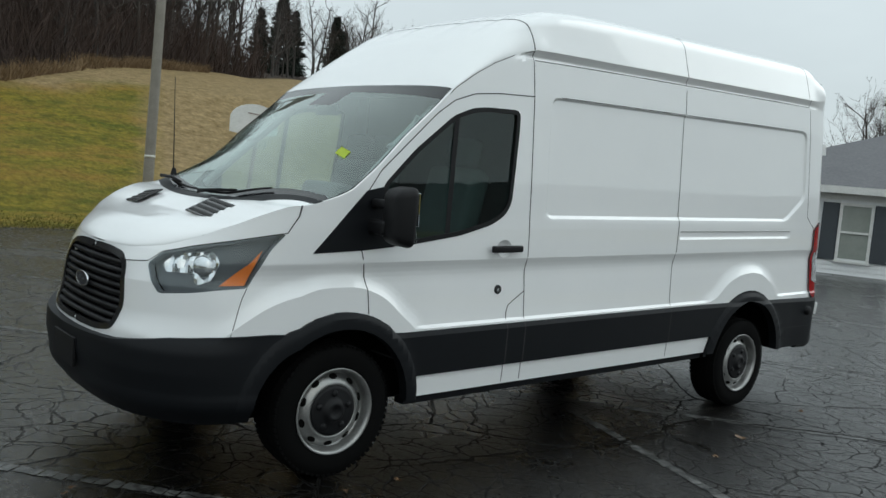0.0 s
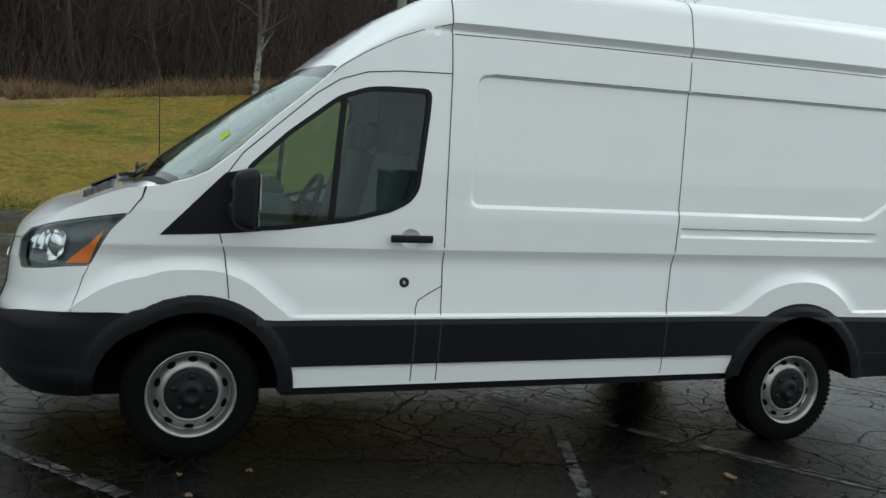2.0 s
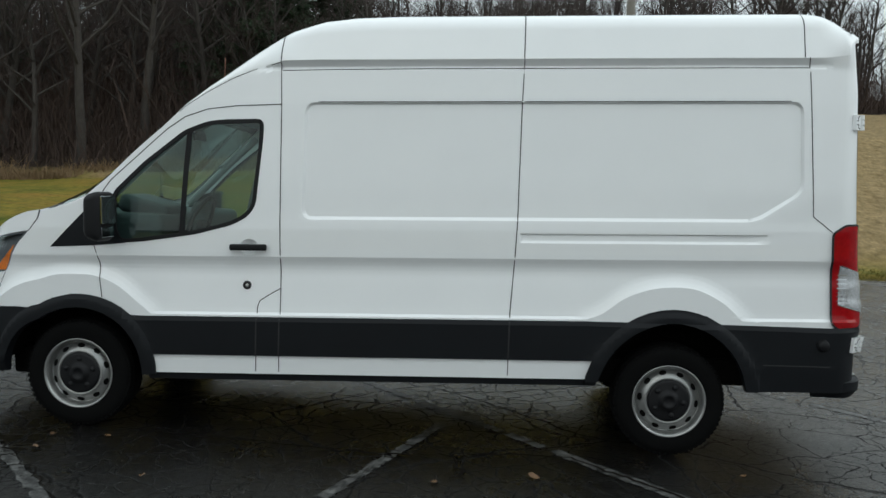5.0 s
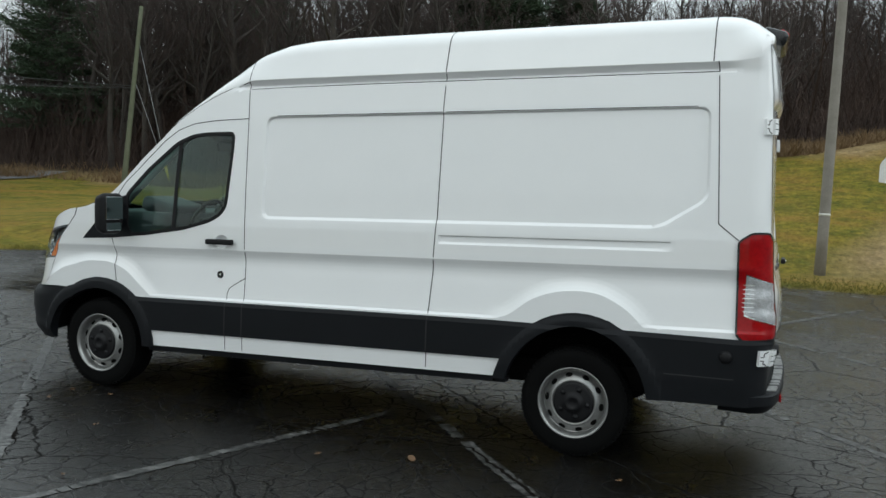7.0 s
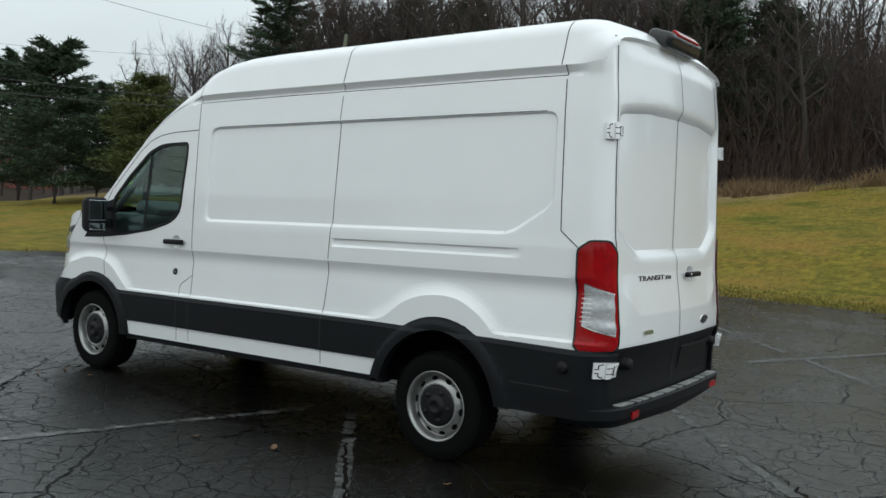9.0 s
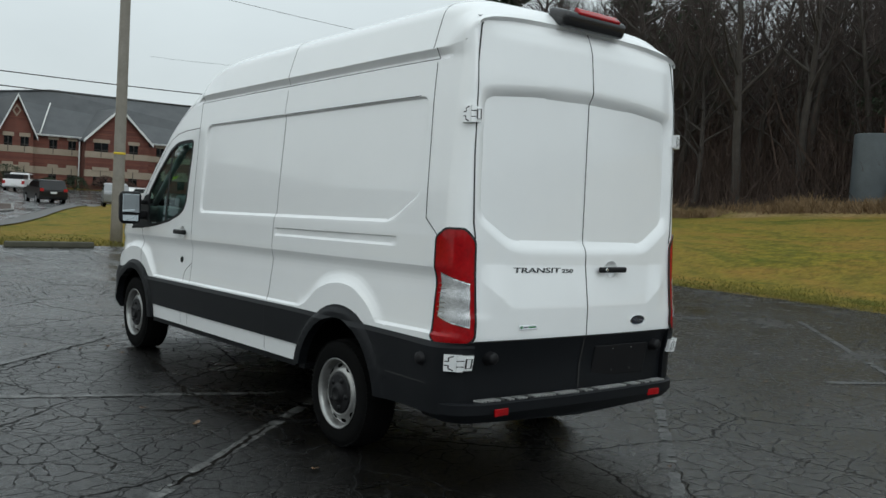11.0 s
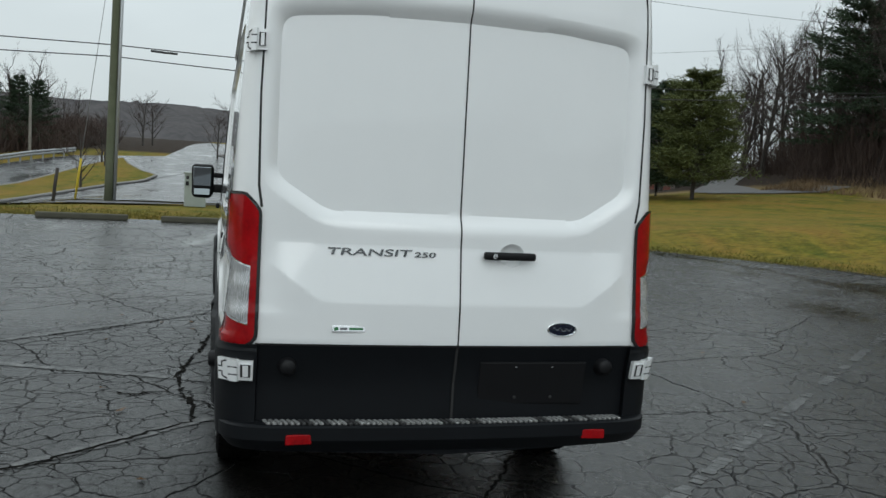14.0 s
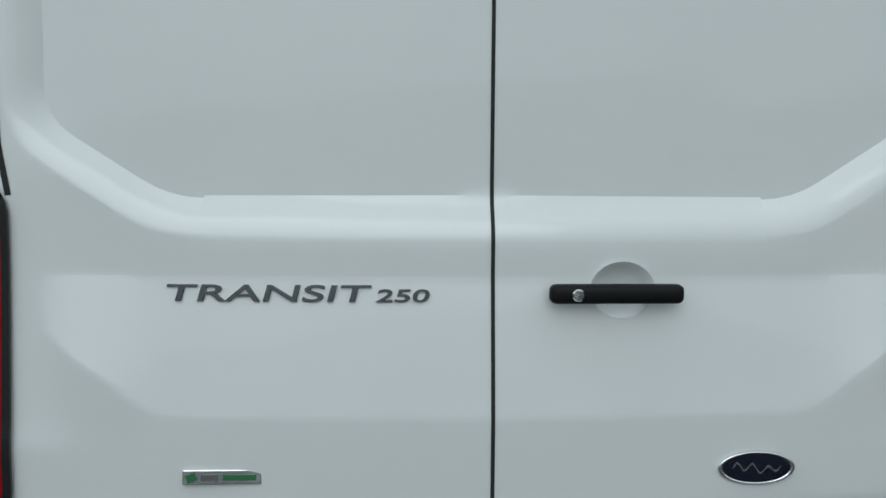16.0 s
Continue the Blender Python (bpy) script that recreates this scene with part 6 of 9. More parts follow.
for sg in (-1, 1):
    part("pillar_trim", rod([(0.06, 0.85 * sg, 1.40), (0.36, 0.82 * sg, 1.70), (0.64, 0.79 * sg, 1.96)], 0.028, 8), M_TRIM, van, True)
    part("grab_handle", rod([(0.32, 0.82 * sg, 1.72), (0.37, 0.79 * sg, 1.73), (0.50, 0.79 * sg, 1.86), (0.50, 0.82 * sg, 1.90)], 0.013, 8), M_TRIM, van, True)
    inner = bmesh.new()
    box_bm(inner, (0.78, 0.04, 0.62), (0.84, 0.925 * sg, 0.93), (0, 0, 0), 0.01)
    part("door_lining", inner, M_DASH, van)
part("rear_view_mirror", block((0.03, 0.24, 0.07), (0.43, 0, 1.93), (0, -10, 0), 0.012), M_MATT, van)
sx, sy = 0.115, -0.70
M_STICKER = material("yellow_green_sticker", (0.72, 0.85, 0.10), 0.6)
bm = bmesh.new()
bm.faces.new([bm.verts.new(Vector(top_point(sx + dx, v_of(sx + dx, sy + dy + dx * 0.2))) + Vector((-0.003, 0, 0.003))) for dx, dy in ((-0.022, -0.045), (-0.022, 0.045), (0.022, 0.045), (0.022, -0.045))])
bmesh.ops.solidify(bm, geom=bm.faces[:], thickness=0.001)
part("windscreen_sticker", bm, M_STICKER, screen, label="yellow-green sticker inside the windscreen")

# ---- poles and wires ----
M_POLE = varied("weathered_pole_wood", (0.16, 0.145, 0.12), (0.30, 0.28, 0.25), 3.0, 0.9, 40.0, 0.004, 0.6)
M_POLE_GREEN = varied("green_treated_pole", (0.075, 0.085, 0.05), (0.13, 0.14, 0.09), 3.0, 0.9, 40.0, 0.004, 0.6)
M_GALV = varied("galvanised_steel", (0.33, 0.34, 0.35), (0.45, 0.46, 0.47), 8.0, 0.5, 80.0, 0.0005, 0.2, 0.6)
M_WIRE = material("black_cable", (0.02, 0.02, 0.02), 0.6)
M_YELLOW = material("yellow_guard", (0.62, 0.46, 0.03), 0.6)
M_BAND = material("pale_band", (0.6, 0.6, 0.55), 0.6)


def wood_pole(x, y, h, r0=0.15, r1=0.10, lean=(0, 0), mat=None, label="weathered grey wooden pole standing in grass", band=None, band_mat=None):
    z = ground_z(x, y) - 0.15
    pts = [(x + lean[0] * k / 8, y + lean[1] * k / 8, z + (h + 0.15) * k / 8) for k in range(9)]
    pole = tagged(mesh_object("utility_pole", rod(pts, r0, 14, r1 / r0), mat or M_POLE, smooth_shade=True), label, "utility pole")
    if band:
        k = (band - z) / h
        r = r0 + (r1 - r0) * k + 0.004
        part("band", rod([(x + lean[0] * k, y + lean[1] * k, band - 0.03), (x + lean[0] * k, y + lean[1] * k, band + 0.03)], r, 14), band_mat, pole)
    return pole


def sag(a, b, drop, r=0.014, n=24):
    a, b = Vector(a), Vector(b)
    return rod([a.lerp(b, k / n) + Vector((0, 0, -drop * 4 * (k / n) * (1 - k / n))) for k in range(n + 1)], r, 5)


wood_pole(5.83, 16.79, 9.5, 0.135, 0.095, (0.12, 0), None, "weathered grey wooden pole with a pale band", 1.46, M_BAND)
pole_b = wood_pole(-14.7, 3.59, 10.0, 0.155, 0.11, (0, 0), None, "grey wooden pole with a yellow painted mark", 2.26, M_YELLOW)
pole_u = wood_pole(-27.1, 30.4, 9.6, 0.15, 0.10, (-0.65, 1.85), M_POLE_GREEN, "leaning wooden utility pole at the wood's edge")
pole_l = wood_pole(-24.9, -4.72, 11.0, 0.17, 0.12, (0.25, 0.2), M_POLE_GREEN, "greenish treated utility pole beside the road")
part("conduit", rod([(-24.79, -4.52, -0.6), (-24.69, -4.44, 4.4), (-24.55, -4.33, 10.0)], 0.055, 10), M_GALV, pole_l, label="galvanised steel conduit")
for i, (a, b, d) in enumerate((((-24.8, -4.6, 5.15), (-27.53, 31.63, 6.45), 0.5), ((-24.8, -4.6, 4.75), (-27.53, 31.63, 6.35), 0.75), ((-24.8, -4.6, 5.15), (-22.5, -60, 7.5), 0.8), ((-24.8, -4.6, 4.75), (-22.5, -60, 6.9), 1.0))):
    tagged(mesh_object("overhead_cable", sag(a, b, d, 0.02), M_WIRE), "black overhead cable slung between utility poles", "cable", "overhead cables")
for a, b in (((-24.9, -4.7, 10.1), (-27.72, 32.2, 9.4)), ((-24.9, -4.7, 10.3), (-22, -60, 13.0)), ((-27.72, 32.2, 9.3), (-70, 24, 12.5)), ((-24.9, -4.7, 10.2), (-40, -18, 16.0)), ((-27.53, 31.63, 6.4), (-60, 26, 8.5)), ((-27.5, 31.56, 6.0), (-60, 26, 7.6))):
    tagged(mesh_object("overhead_cable", sag(a, b, 0.6, 0.009), M_WIRE), "thin overhead power line against the sky", "cable", "overhead cables")
cable = mesh_object("cable_joint", rod([(-24.5, -3.4, 5.02), (-24.55, -2.9, 5.0), (-24.6, -2.5, 5.0)], 0.04, 8), M_WIRE)
tagged(cable, "black splice case hanging on a cable", "splice case")
for name, a, b in (("guy_wire", (-24.9, -4.8, 8.2), (-29.23, -6.52, -1.0)), ("guy_wire", (-27.66, 32.05, 8.7), (-25.55, 32.2, ground_z(-25.55, 32.2) - 0.05)), ("guy_wire", (-27.54, 31.68, 6.6), (-25.8, 32.5, ground_z(-25.8, 32.5) - 0.05))):
    guy = tagged(mesh_object(name, rod([a, b], 0.012, 6), M_GALV), "steel guy wire with a yellow guard", "guy wire")
    va, vb = Vector(a), Vector(b)
    way = (va - vb).normalized()
    part("guard", rod([vb, vb + way * (2.3 if a[0] > -26 else 1.1)], 0.045 if a[0] > -26 else 0.03, 8), M_YELLOW, guy, label="yellow plastic guard")

# basketball hoop beside the lot
M_BOARD = varied("weathered_white_board", (0.60, 0.60, 0.57), (0.80, 0.80, 0.77), 5.0, 0.7, 60.0, 0.001, 0.3)
M_RUST = varied("rusty_brown_post", (0.10, 0.04, 0.025), (0.18, 0.075, 0.045), 6.0, 0.85, 80.0, 0.002, 0.4)
M_RIM = material("red_hoop_paint", (0.55, 0.05, 0.03), 0.5)
M_NET = material("white_net_cord", (0.55, 0.54, 0.5), 0.8)
hx0, hy0 = 7.38, 14.45
hz0 = ground_z(hx0, hy0)
hoop = new("basketball_hoop")
hoop.location = (hx0, hy0, hz0)
tagged(hoop, "weathered basketball hoop on a rusty leaning post", "basketball hoop")
part("post", rod([(-0.10, 0.05, -0.1), (0.12, -0.02, 2.35 - hz0)], 0.05, 10), M_RUST, hoop, label="rusty brown steel post")
fan = [(-0.62, -0.30), (-0.62, 0.02)] + [(0.62 * math.cos(a) if False else -0.62 * math.cos(a), 0.02 + 0.36 * math.sin(a)) for a in np.linspace(0.15, math.pi - 0.15, 12)] + [(0.62, 0.02), (0.62, -0.30), (0.25, -0.36), (-0.25, -0.36)]
bm = bmesh.new()
rows = [[bm.verts.new((u, w, 2.52 - hz0 + v)) for u, v in fan] for w in (-0.06, -0.03)]
bm.faces.new(rows[0])
bm.faces.new(rows[1][::-1])
for k in range(len(fan)):
    n = (k + 1) % len(fan)
    bm.faces.new((rows[0][k], rows[1][k], rows[1][n], rows[0][n]))
bmesh.ops.recalc_face_normals(bm, faces=bm.faces)
board = part("backboard", bm, M_BOARD, hoop, label="chipped white fan-shaped backboard")
part("board_stripe", block((0.42, 0.006, 0.016), (0.03, -0.066, 2.67 - hz0), (0, 4, 0)), M_RUST, board)
part("rim", rod([(0.03 + 0.225 * math.cos(a), -0.33 + 0.225 * math.sin(a), 2.30 - hz0) for a in np.linspace(0, 2 * math.pi, 29)], 0.011, 8), M_RIM, hoop, label="red steel rim")
part("rim_bracket", block((0.14, 0.10, 0.16), (0.03, -0.10, 2.26 - hz0), (0, 0, 0), 0.01), M_RIM, hoop)
for k in range(12):
    a, b = 2 * math.pi * k / 12, 2 * math.pi * (k + 1.3) / 12
    part("net_cord", rod([(0.03 + 0.22 * math.cos(a), -0.33 + 0.22 * math.sin(a), 2.29 - hz0), (0.03 + 0.16 * math.cos((a + b) / 2), -0.33 + 0.16 * math.sin((a + b) / 2), 2.08 - hz0), (0.03 + 0.12 * math.cos(b), -0.33 + 0.12 * math.sin(b), 1.88 - hz0)], 0.006, 4), M_NET, hoop)

# steel tank at the wood's edge
M_TANK = varied("pale_blue_grey_tank", (0.034, 0.042, 0.046), (0.085, 0.10, 0.11), 1.6, 0.6, 30.0, 0.002, 0.3)
tz0 = ground_z(-9.7, 35.2) - 0.2
bm = lathe([(0.92, 0.0), (0.92, 5.5 - tz0), (0.89, 5.56 - tz0), (0.0, 5.62 - tz0)], 40)
bmesh.ops.rotate(bm, matrix=Matrix.Rotation(radians(90), 3, "X"), verts=bm.verts)
bmesh.ops.translate(bm, vec=(-10.52, 35.2, tz0), verts=bm.verts)
tank = tagged(mesh_object("storage_tank", bm, M_TANK, smooth_shade=True), "pale blue-grey steel tank standing in brush", "tank")
part("vent_pipe", rod([(-9.65, 35.1, 4.6), (-9.65, 35.1, 5.55), (-9.50, 35.1, 5.58)], 0.03, 8), M_GALV, tank)

tagged(mesh_object("marker_post", rod([(-10.9, 36.6, 3.0), (-10.85, 36.6, 7.6)], 0.03, 8), M_RUST), "thin rust-red marker post behind the tank", "post")
# transformer box on the verge
M_BOX = varied("grey_green_cabinet", (0.26, 0.29, 0.26), (0.32, 0.35, 0.32), 2.0, 0.6, 60.0, 0.0005, 0.2)
bz0 = ground_z(-23.3, -1.72)
cab_ = tagged(mesh_object("electrical_cabinet", block((0.6, 0.72, 1.14), (-23.3, -1.72, bz0 + 0.57), (0, 0, 0), 0.015), M_BOX), "grey-green metal utility cabinet on the verge", "cabinet")
part("lid", block((0.66, 0.78, 0.06), (-23.3, -1.72, bz0 + 1.15), (0, 0, 0), 0.015), M_BOX, cab_)
part("latch", block((0.03, 0.10, 0.14), (-22.99, -1.98, bz0 + 0.80), (0, 0, 0), 0.005), M_MATT, cab_)
part("warning_label", block((0.006, 0.10, 0.12), (-22.998, -1.98, bz0 + 1.0), (0, 0, 0)), M_GAP, cab_)

# concrete wheel stops at the lot's end
M_STOP = varied("mossy_concrete", (0.035, 0.034, 0.024), (0.10, 0.095, 0.07), 4.0, 0.9, 60.0, 0.004, 0.6)
stop = tagged(mesh_object("wheel_stop", block((0.16, 1.9, 0.13), (0, 0, 0.06), (0, 0, 0), 0.03), M_STOP), "mossy concrete wheel stop at the lot's edge", "wheel stop", "wheel stops")
stop.matrix_basis = pose(-12.15, -3.85, 0, 0, 0, 3)
for y in (-6.5, -1.25, 1.35):
    copy_thing(stop, pose(-12.25, y, 0, 0, 0, 3))

# ---- trees ----
M_BARK = varied("dark_winter_bark", (0.026, 0.022, 0.019), (0.075, 0.065, 0.057), 4.0, 0.95, 30.0, 0.006, 0.6)
M_TWIG = varied("bare_twigs", (0.032, 0.023, 0.020), (0.085, 0.062, 0.054), 1.5, 0.95, 20.0, 0.002, 0.3)
M_PALEBARK = varied("pale_sycamore_bark", (0.10, 0.095, 0.085), (0.26, 0.25, 0.23), 6.0, 0.9, 30.0, 0.004, 0.5)
M_NEEDLE = varied("pine_needles", (0.012, 0.028, 0.014), (0.042, 0.070, 0.028), 1.2, 0.8, 12.0, 0.002, 0.3)
M_CEDAR = varied("olive_cedar_needles", (0.045, 0.062, 0.015), (0.115, 0.13, 0.034), 1.2, 0.8, 12.0, 0.002, 0.3)
M_SPRUCE = varied("dark_spruce_needles", (0.006, 0.013, 0.009), (0.018, 0.032, 0.017), 1.2, 0.8, 12.0, 0.002, 0.3)


class Soup:
    """Collects points and faces for one mesh."""

    def __init__(self):
        self.v, self.f = [], []

    def tube(self, pts, r0, r1, seg):
        n, base = len(pts), len(self.v)
        for i, p in enumerate(pts):
            a, b = pts[max(0, i - 1)], pts[min(n - 1, i + 1)]
            way = (b - a).normalized()
            q = way.to_track_quat("Z", "Y")
            r = r0 + (r1 - r0) * i / (n - 1)
            for k in range(seg):
                t = 2 * math.pi * k / seg
                self.v.append(p + q @ Vector((r * math.cos(t), r * math.sin(t), 0)))
        for i in range(n - 1):
            for k in range(seg):
                a = base + i * seg + k
                b = base + i * seg + (k + 1) % seg
                self.f.append((a, b, b + seg, a + seg))

    def tri(self, a, b, c):
        n = len(self.v)
        self.v += [a, b, c]
        self.f.append((n, n + 1, n + 2))

    def mesh(self, name, mat):
        me = bpy.data.meshes.new(name)
        me.from_pydata([tuple(v) for v in self.v], [], self.f)
        me.materials.append(mat)
        me.polygons.foreach_set("use_smooth", [True] * len(me.polygons))
        return me


def wander(rng, start, way, length, n, bend, lift=0.0):
    pts, d = [start.copy()], way.normalized()
    for _ in range(n):
        d = (d + Vector((rng.gauss(0, bend), rng.gauss(0, bend), rng.gauss(0, bend) + lift))).normalized()
        pts.append(pts[-1] + d * (length / n))
    return pts


def bare_tree_meshes(seed, h, spread=1.0, r=None, limbs=13, twigs=6, low=0.3, fork=False):
    """A leafless tree: trunk and limbs in one mesh, the fine crown in another."""
    rng = random.Random(seed)
    wood, crown = Soup(), Soup()
    r = r or h * 0.016
    trunk = wander(rng, Vector((0, 0, -0.2)), Vector((rng.gauss(0, 0.05), rng.gauss(0, 0.05), 1)), h * 0.86, 9, 0.05, 0.05)
    wood.tube(trunk, r, r * 0.22, 7)
    stems = [(trunk, r)]
    if fork:
        s2 = wander(rng, trunk[3], Vector((0.5, 0.2, 1)), h * 0.55, 7, 0.07, 0.05)
        wood.tube(s2, r * 0.7, r * 0.15, 6)
        stems.append((s2, r * 0.7))
    for i in range(limbs):
        stem, rs = stems[i % len(stems)]
        t = low + (0.97 - low) * (i + rng.random() * 0.7) / limbs
        k = min(len(stem) - 2, int(t * (len(stem) - 1)))
        p = stem[k].lerp(stem[k + 1], t * (len(stem) - 1) - k)
        a = i * 2.4 + rng.gauss(0, 0.4)
        up = 0.55 + 0.7 * t
        l = h * (0.42 - 0.25 * t) * spread * rng.uniform(0.75, 1.2)
        limb = wander(rng, p, Vector((math.cos(a), math.sin(a), up)), l, 6, 0.13, 0.06)
        wood.tube(limb, rs * (0.55 - 0.35 * t), rs * 0.08, 5)
        for j in range(twigs):
            u = 0.25 + 0.75 * (j + rng.random()) / twigs
            m = min(5, int(u * 6))
            q = limb[m].lerp(limb[m + 1], u * 6 - m) if m < 6 else limb[-1]
            way = (limb[min(6, m + 1)] - limb[m]).normalized() + Vector((rng.gauss(0, 0.6), rng.gauss(0, 0.6), rng.gauss(0.25, 0.5)))
            br = wander(rng, q, way, l * rng.uniform(0.3, 0.55), 4, 0.16, 0.05)
            crown.tube(br, max(0.012, rs * 0.07), 0.004, 3)
            for n in range(5):
                s = br[rng.randint(1, 4)]
                w2 = (br[-1] - br[0]).normalized() + Vector((rng.gauss(0, 0.7), rng.gauss(0, 0.7), rng.gauss(0.2, 0.5)))
                tw = wander(rng, s, w2, l * rng.uniform(0.14, 0.32), 2, 0.2, 0.03)
                crown.tube(tw, 0.008, 0.003, 3)
                for _ in range(2):
                    e = tw[1] + Vector((rng.gauss(0, 0.16), rng.gauss(0, 0.16), rng.gauss(0.12, 0.14))) * (l * 0.25)
                    side = Vector((rng.gauss(0, 1), rng.gauss(0, 1), 0)).normalized() * 0.010
                    crown.tri(tw[1] - side, tw[1] + side, e)
    return wood, crown


def tree_thing(kind, wood_me, crown_me, label, category="tree", group=""):
    ob = new(kind)
    tagged(ob, label, category, group)
    for nm, me in (("trunk", wood_me), ("crown", crown_me)):
        c = new(nm, me)
        c.parent = ob
    return ob


def conifer_meshes(seed, h, width, layers, droop=0.1, open_=0.0, low=0.08, tip=0.5, per=9, clump=26, size=0.34, flat=0.05, thin=0.13):
    """An evergreen: a straight trunk, whorls of boughs, and needle tufts along each bough."""
    rng = random.Random(seed)
    wood, crown = Soup(), Soup()
    trunk = wander(rng, Vector((0, 0, -0.2)), Vector((0, 0, 1)), h, 10, 0.012, 0.02)
    wood.tube(trunk, h * 0.018, h * 0.003, 8)
    for i in range(layers):
        t = low + (1 - low) * i / layers
        z = h * t
        reach = width * (1 - t) ** tip * rng.uniform(0.72, 1.12) + 0.15
        for k in range(per):
            if rng.random() < open_:
                continue
            a = 2 * math.pi * (k + rng.random()) / per + i
            l = reach * rng.uniform(0.7, 1.15)
            bough = wander(rng, Vector((0, 0, z + rng.uniform(-0.2, 0.2))), Vector((math.cos(a), math.sin(a), -droop + 0.35 * t)), l, 4, 0.06, 0.02)
            wood.tube(bough, 0.03 + 0.006 * l, 0.008, 3)
            for c in range(clump):
                u = (0.22 + 0.78 * rng.random() ** 0.8) * 4
                m = min(3, int(u))
                p = bough[m].lerp(bough[m + 1], u - m)
                p = p + Vector((rng.gauss(0, 0.10 * l), rng.gauss(0, 0.10 * l), rng.gauss(0.02, flat * l)))
                out = (Vector((p.x, p.y, 0)).normalized() + Vector((rng.gauss(0, 0.7), rng.gauss(0, 0.7), rng.gauss(0.15, 0.45)))).normalized()
                e = p + out * size * rng.uniform(0.7, 1.4)
                side = out.cross(Vector((rng.gauss(0, 1), rng.gauss(0, 1), rng.gauss(0, 1)))).normalized() * size * thin
                crown.tri(p - side, p + side, e)
    return wood, crown


def put(proto, x, y, turn, scale=1.0, dz=0.0):
    ob = copy_thing(proto, pose(x, y, ground_z(x, y) - 0.05 + dz, 0, 0, turn))
    ob.scale = (scale, scale, scale)
    return ob


rng = random.Random(5)
BARE = []
for i, (h, sp, limbs, tw, low) in enumerate(((9.5, 1.0, 14, 6, 0.28), (11.5, 0.85, 15, 6, 0.35), (8.0, 1.15, 13, 6, 0.2), (12.5, 0.8, 16, 6, 0.4), (7.0, 1.2, 12, 6, 0.12), (10.0, 1.25, 15, 7, 0.22))):
    w, c = bare_tree_meshes(20 + i, h, sp, None, limbs, tw, low)
    BARE.append(tree_thing("bare_tree", w.mesh("trunk", M_BARK), c.mesh("crown", M_TWIG), "leafless deciduous tree with dark bark in winter woods", "tree", "winter woods"))
# the wood's edge: a loose front row and thicker rows behind it
places = []
for i in range(150):
    x = rng.uniform(-34, 26)
    front = 34.0 + max(0, x - 6) * 1.1 + (2.0 if -14 < x < -5 else 0)
    y = front + abs(rng.gauss(0, 1)) * 7 + rng.uniform(0, 2)
    places.append((x, y))
for i in range(60):
    x = rng.uniform(-55, -30)
    y = rng.uniform(33, 62)
    if y + 1 > 0.78 * (8.5 - x):
        places.append((x, y))
far_places = []
for i in range(60):
    u = rng.random()
    far_places.append((26 + u * 70 + rng.gauss(0, 3), 60 + u * 62 + abs(rng.gauss(0, 6)), rng.uniform(0.7, 1.1)))
for i in range(190):
    x, y = rng.uniform(-52, 14), rng.uniform(46, 88)
    if y + 1 > 0.78 * (8.5 - x):
        far_places.append((x, y, rng.uniform(0.8, 1.25) * (0.72 if x > -9 else 1.0)))
for x, y in ((-64, 47), (-72, 52), (-58, 42), (-80, 50), (-68, 40), (-86, 58), (-76, 44), (-56, 37), (-62, 40), (-66, 44), (-61, 36), (-70, 47), (-57, 47), (-75, 40), (-79, 46), (-83, 52), (-60, 52), (-66, 56), (-90, 50), (-73, 58), (-88, 44), (-94, 62)):
    far_places.append((x, y, 1.05))
first_used = set()
for n, (x, y) in enumerate(places):
    if math.hypot(x + 30, y - 31) < 3.0:
        continue
    k = n % len(BARE)
    if k not in first_used:
        first_used.add(k)
        BARE[k].matrix_basis = pose(x, y, ground_z(x, y) - 0.05, 0, 0, rng.uniform(0, 360))
    else:
        put(BARE[k], x, y, rng.uniform(0, 360), rng.uniform(0.75, 1.2) * (0.74 if -9 < x < 14 else 1.22 if x < -13 else 1.0))

# round-crowned trees on the bank behind the path
for n, (x, y, s) in enumerate(((-53, 40.8, 1.2), (-49.0, 43.5, 1.0), (-46.5, 45.5, 1.0), (-44, 43.0, 0.9), (-58, 40.5, 0.95), (-63, 44, 1.1), (-42.5, 47, 1.05), (-51, 49, 1.15), (-56, 47, 1.1), (-68, 42, 1.0), (-61, 50, 1.2), (-47, 52, 1.15), (-72, 48, 1.1), (-78, 45, 1.1), (-66, 54, 1.2), (-45, 40.5, 0.8), (-55, 44, 1.25), (-59, 46, 1.2), (-52, 45, 1.1), (-64, 48, 1.3), (-69, 47, 1.25), (-48, 48, 1.2), (-74, 52, 1.3), (-43.5, 50, 1.3), (-57, 52, 1.3), (-82, 50, 1.3), (-50.5, 38.8, 0.75))):
    put(BARE[(5, 0, 3, 1)[n % 4]], x, y, n * 71.0, s)
LIGHT = [bare_tree_meshes(60 + i, h, sp, None, 11, 4, low) for i, (h, sp, low) in enumerate(((10.5, 1.0, 0.25), (9.0, 1.2, 0.2), (12.0, 0.85, 0.35)))]


def far_woods(spots, name, label):
    """Trees too far off to tell apart, in one mesh."""
    out = [Soup(), Soup()]
    for n, (x, y, s) in enumerate(spots):
        m = pose(x, y, ground_z(x, y) - 0.1, 0, 0, n * 77.0) @ Matrix.Scale(s, 4)
        for sp, src in zip(out, LIGHT[n % 3]):
            k = len(sp.v)
            sp.v += [m @ v for v in src.v]
            sp.f += [tuple(i + k for i in f) for f in src.f]
    ob = tagged(new(name, out[0].mesh(name, M_BARK)), label, "woods", kind="stuff")
    twigs = new("twigs", out[1].mesh("twigs", M_TWIG))
    twigs.parent = ob
    return ob


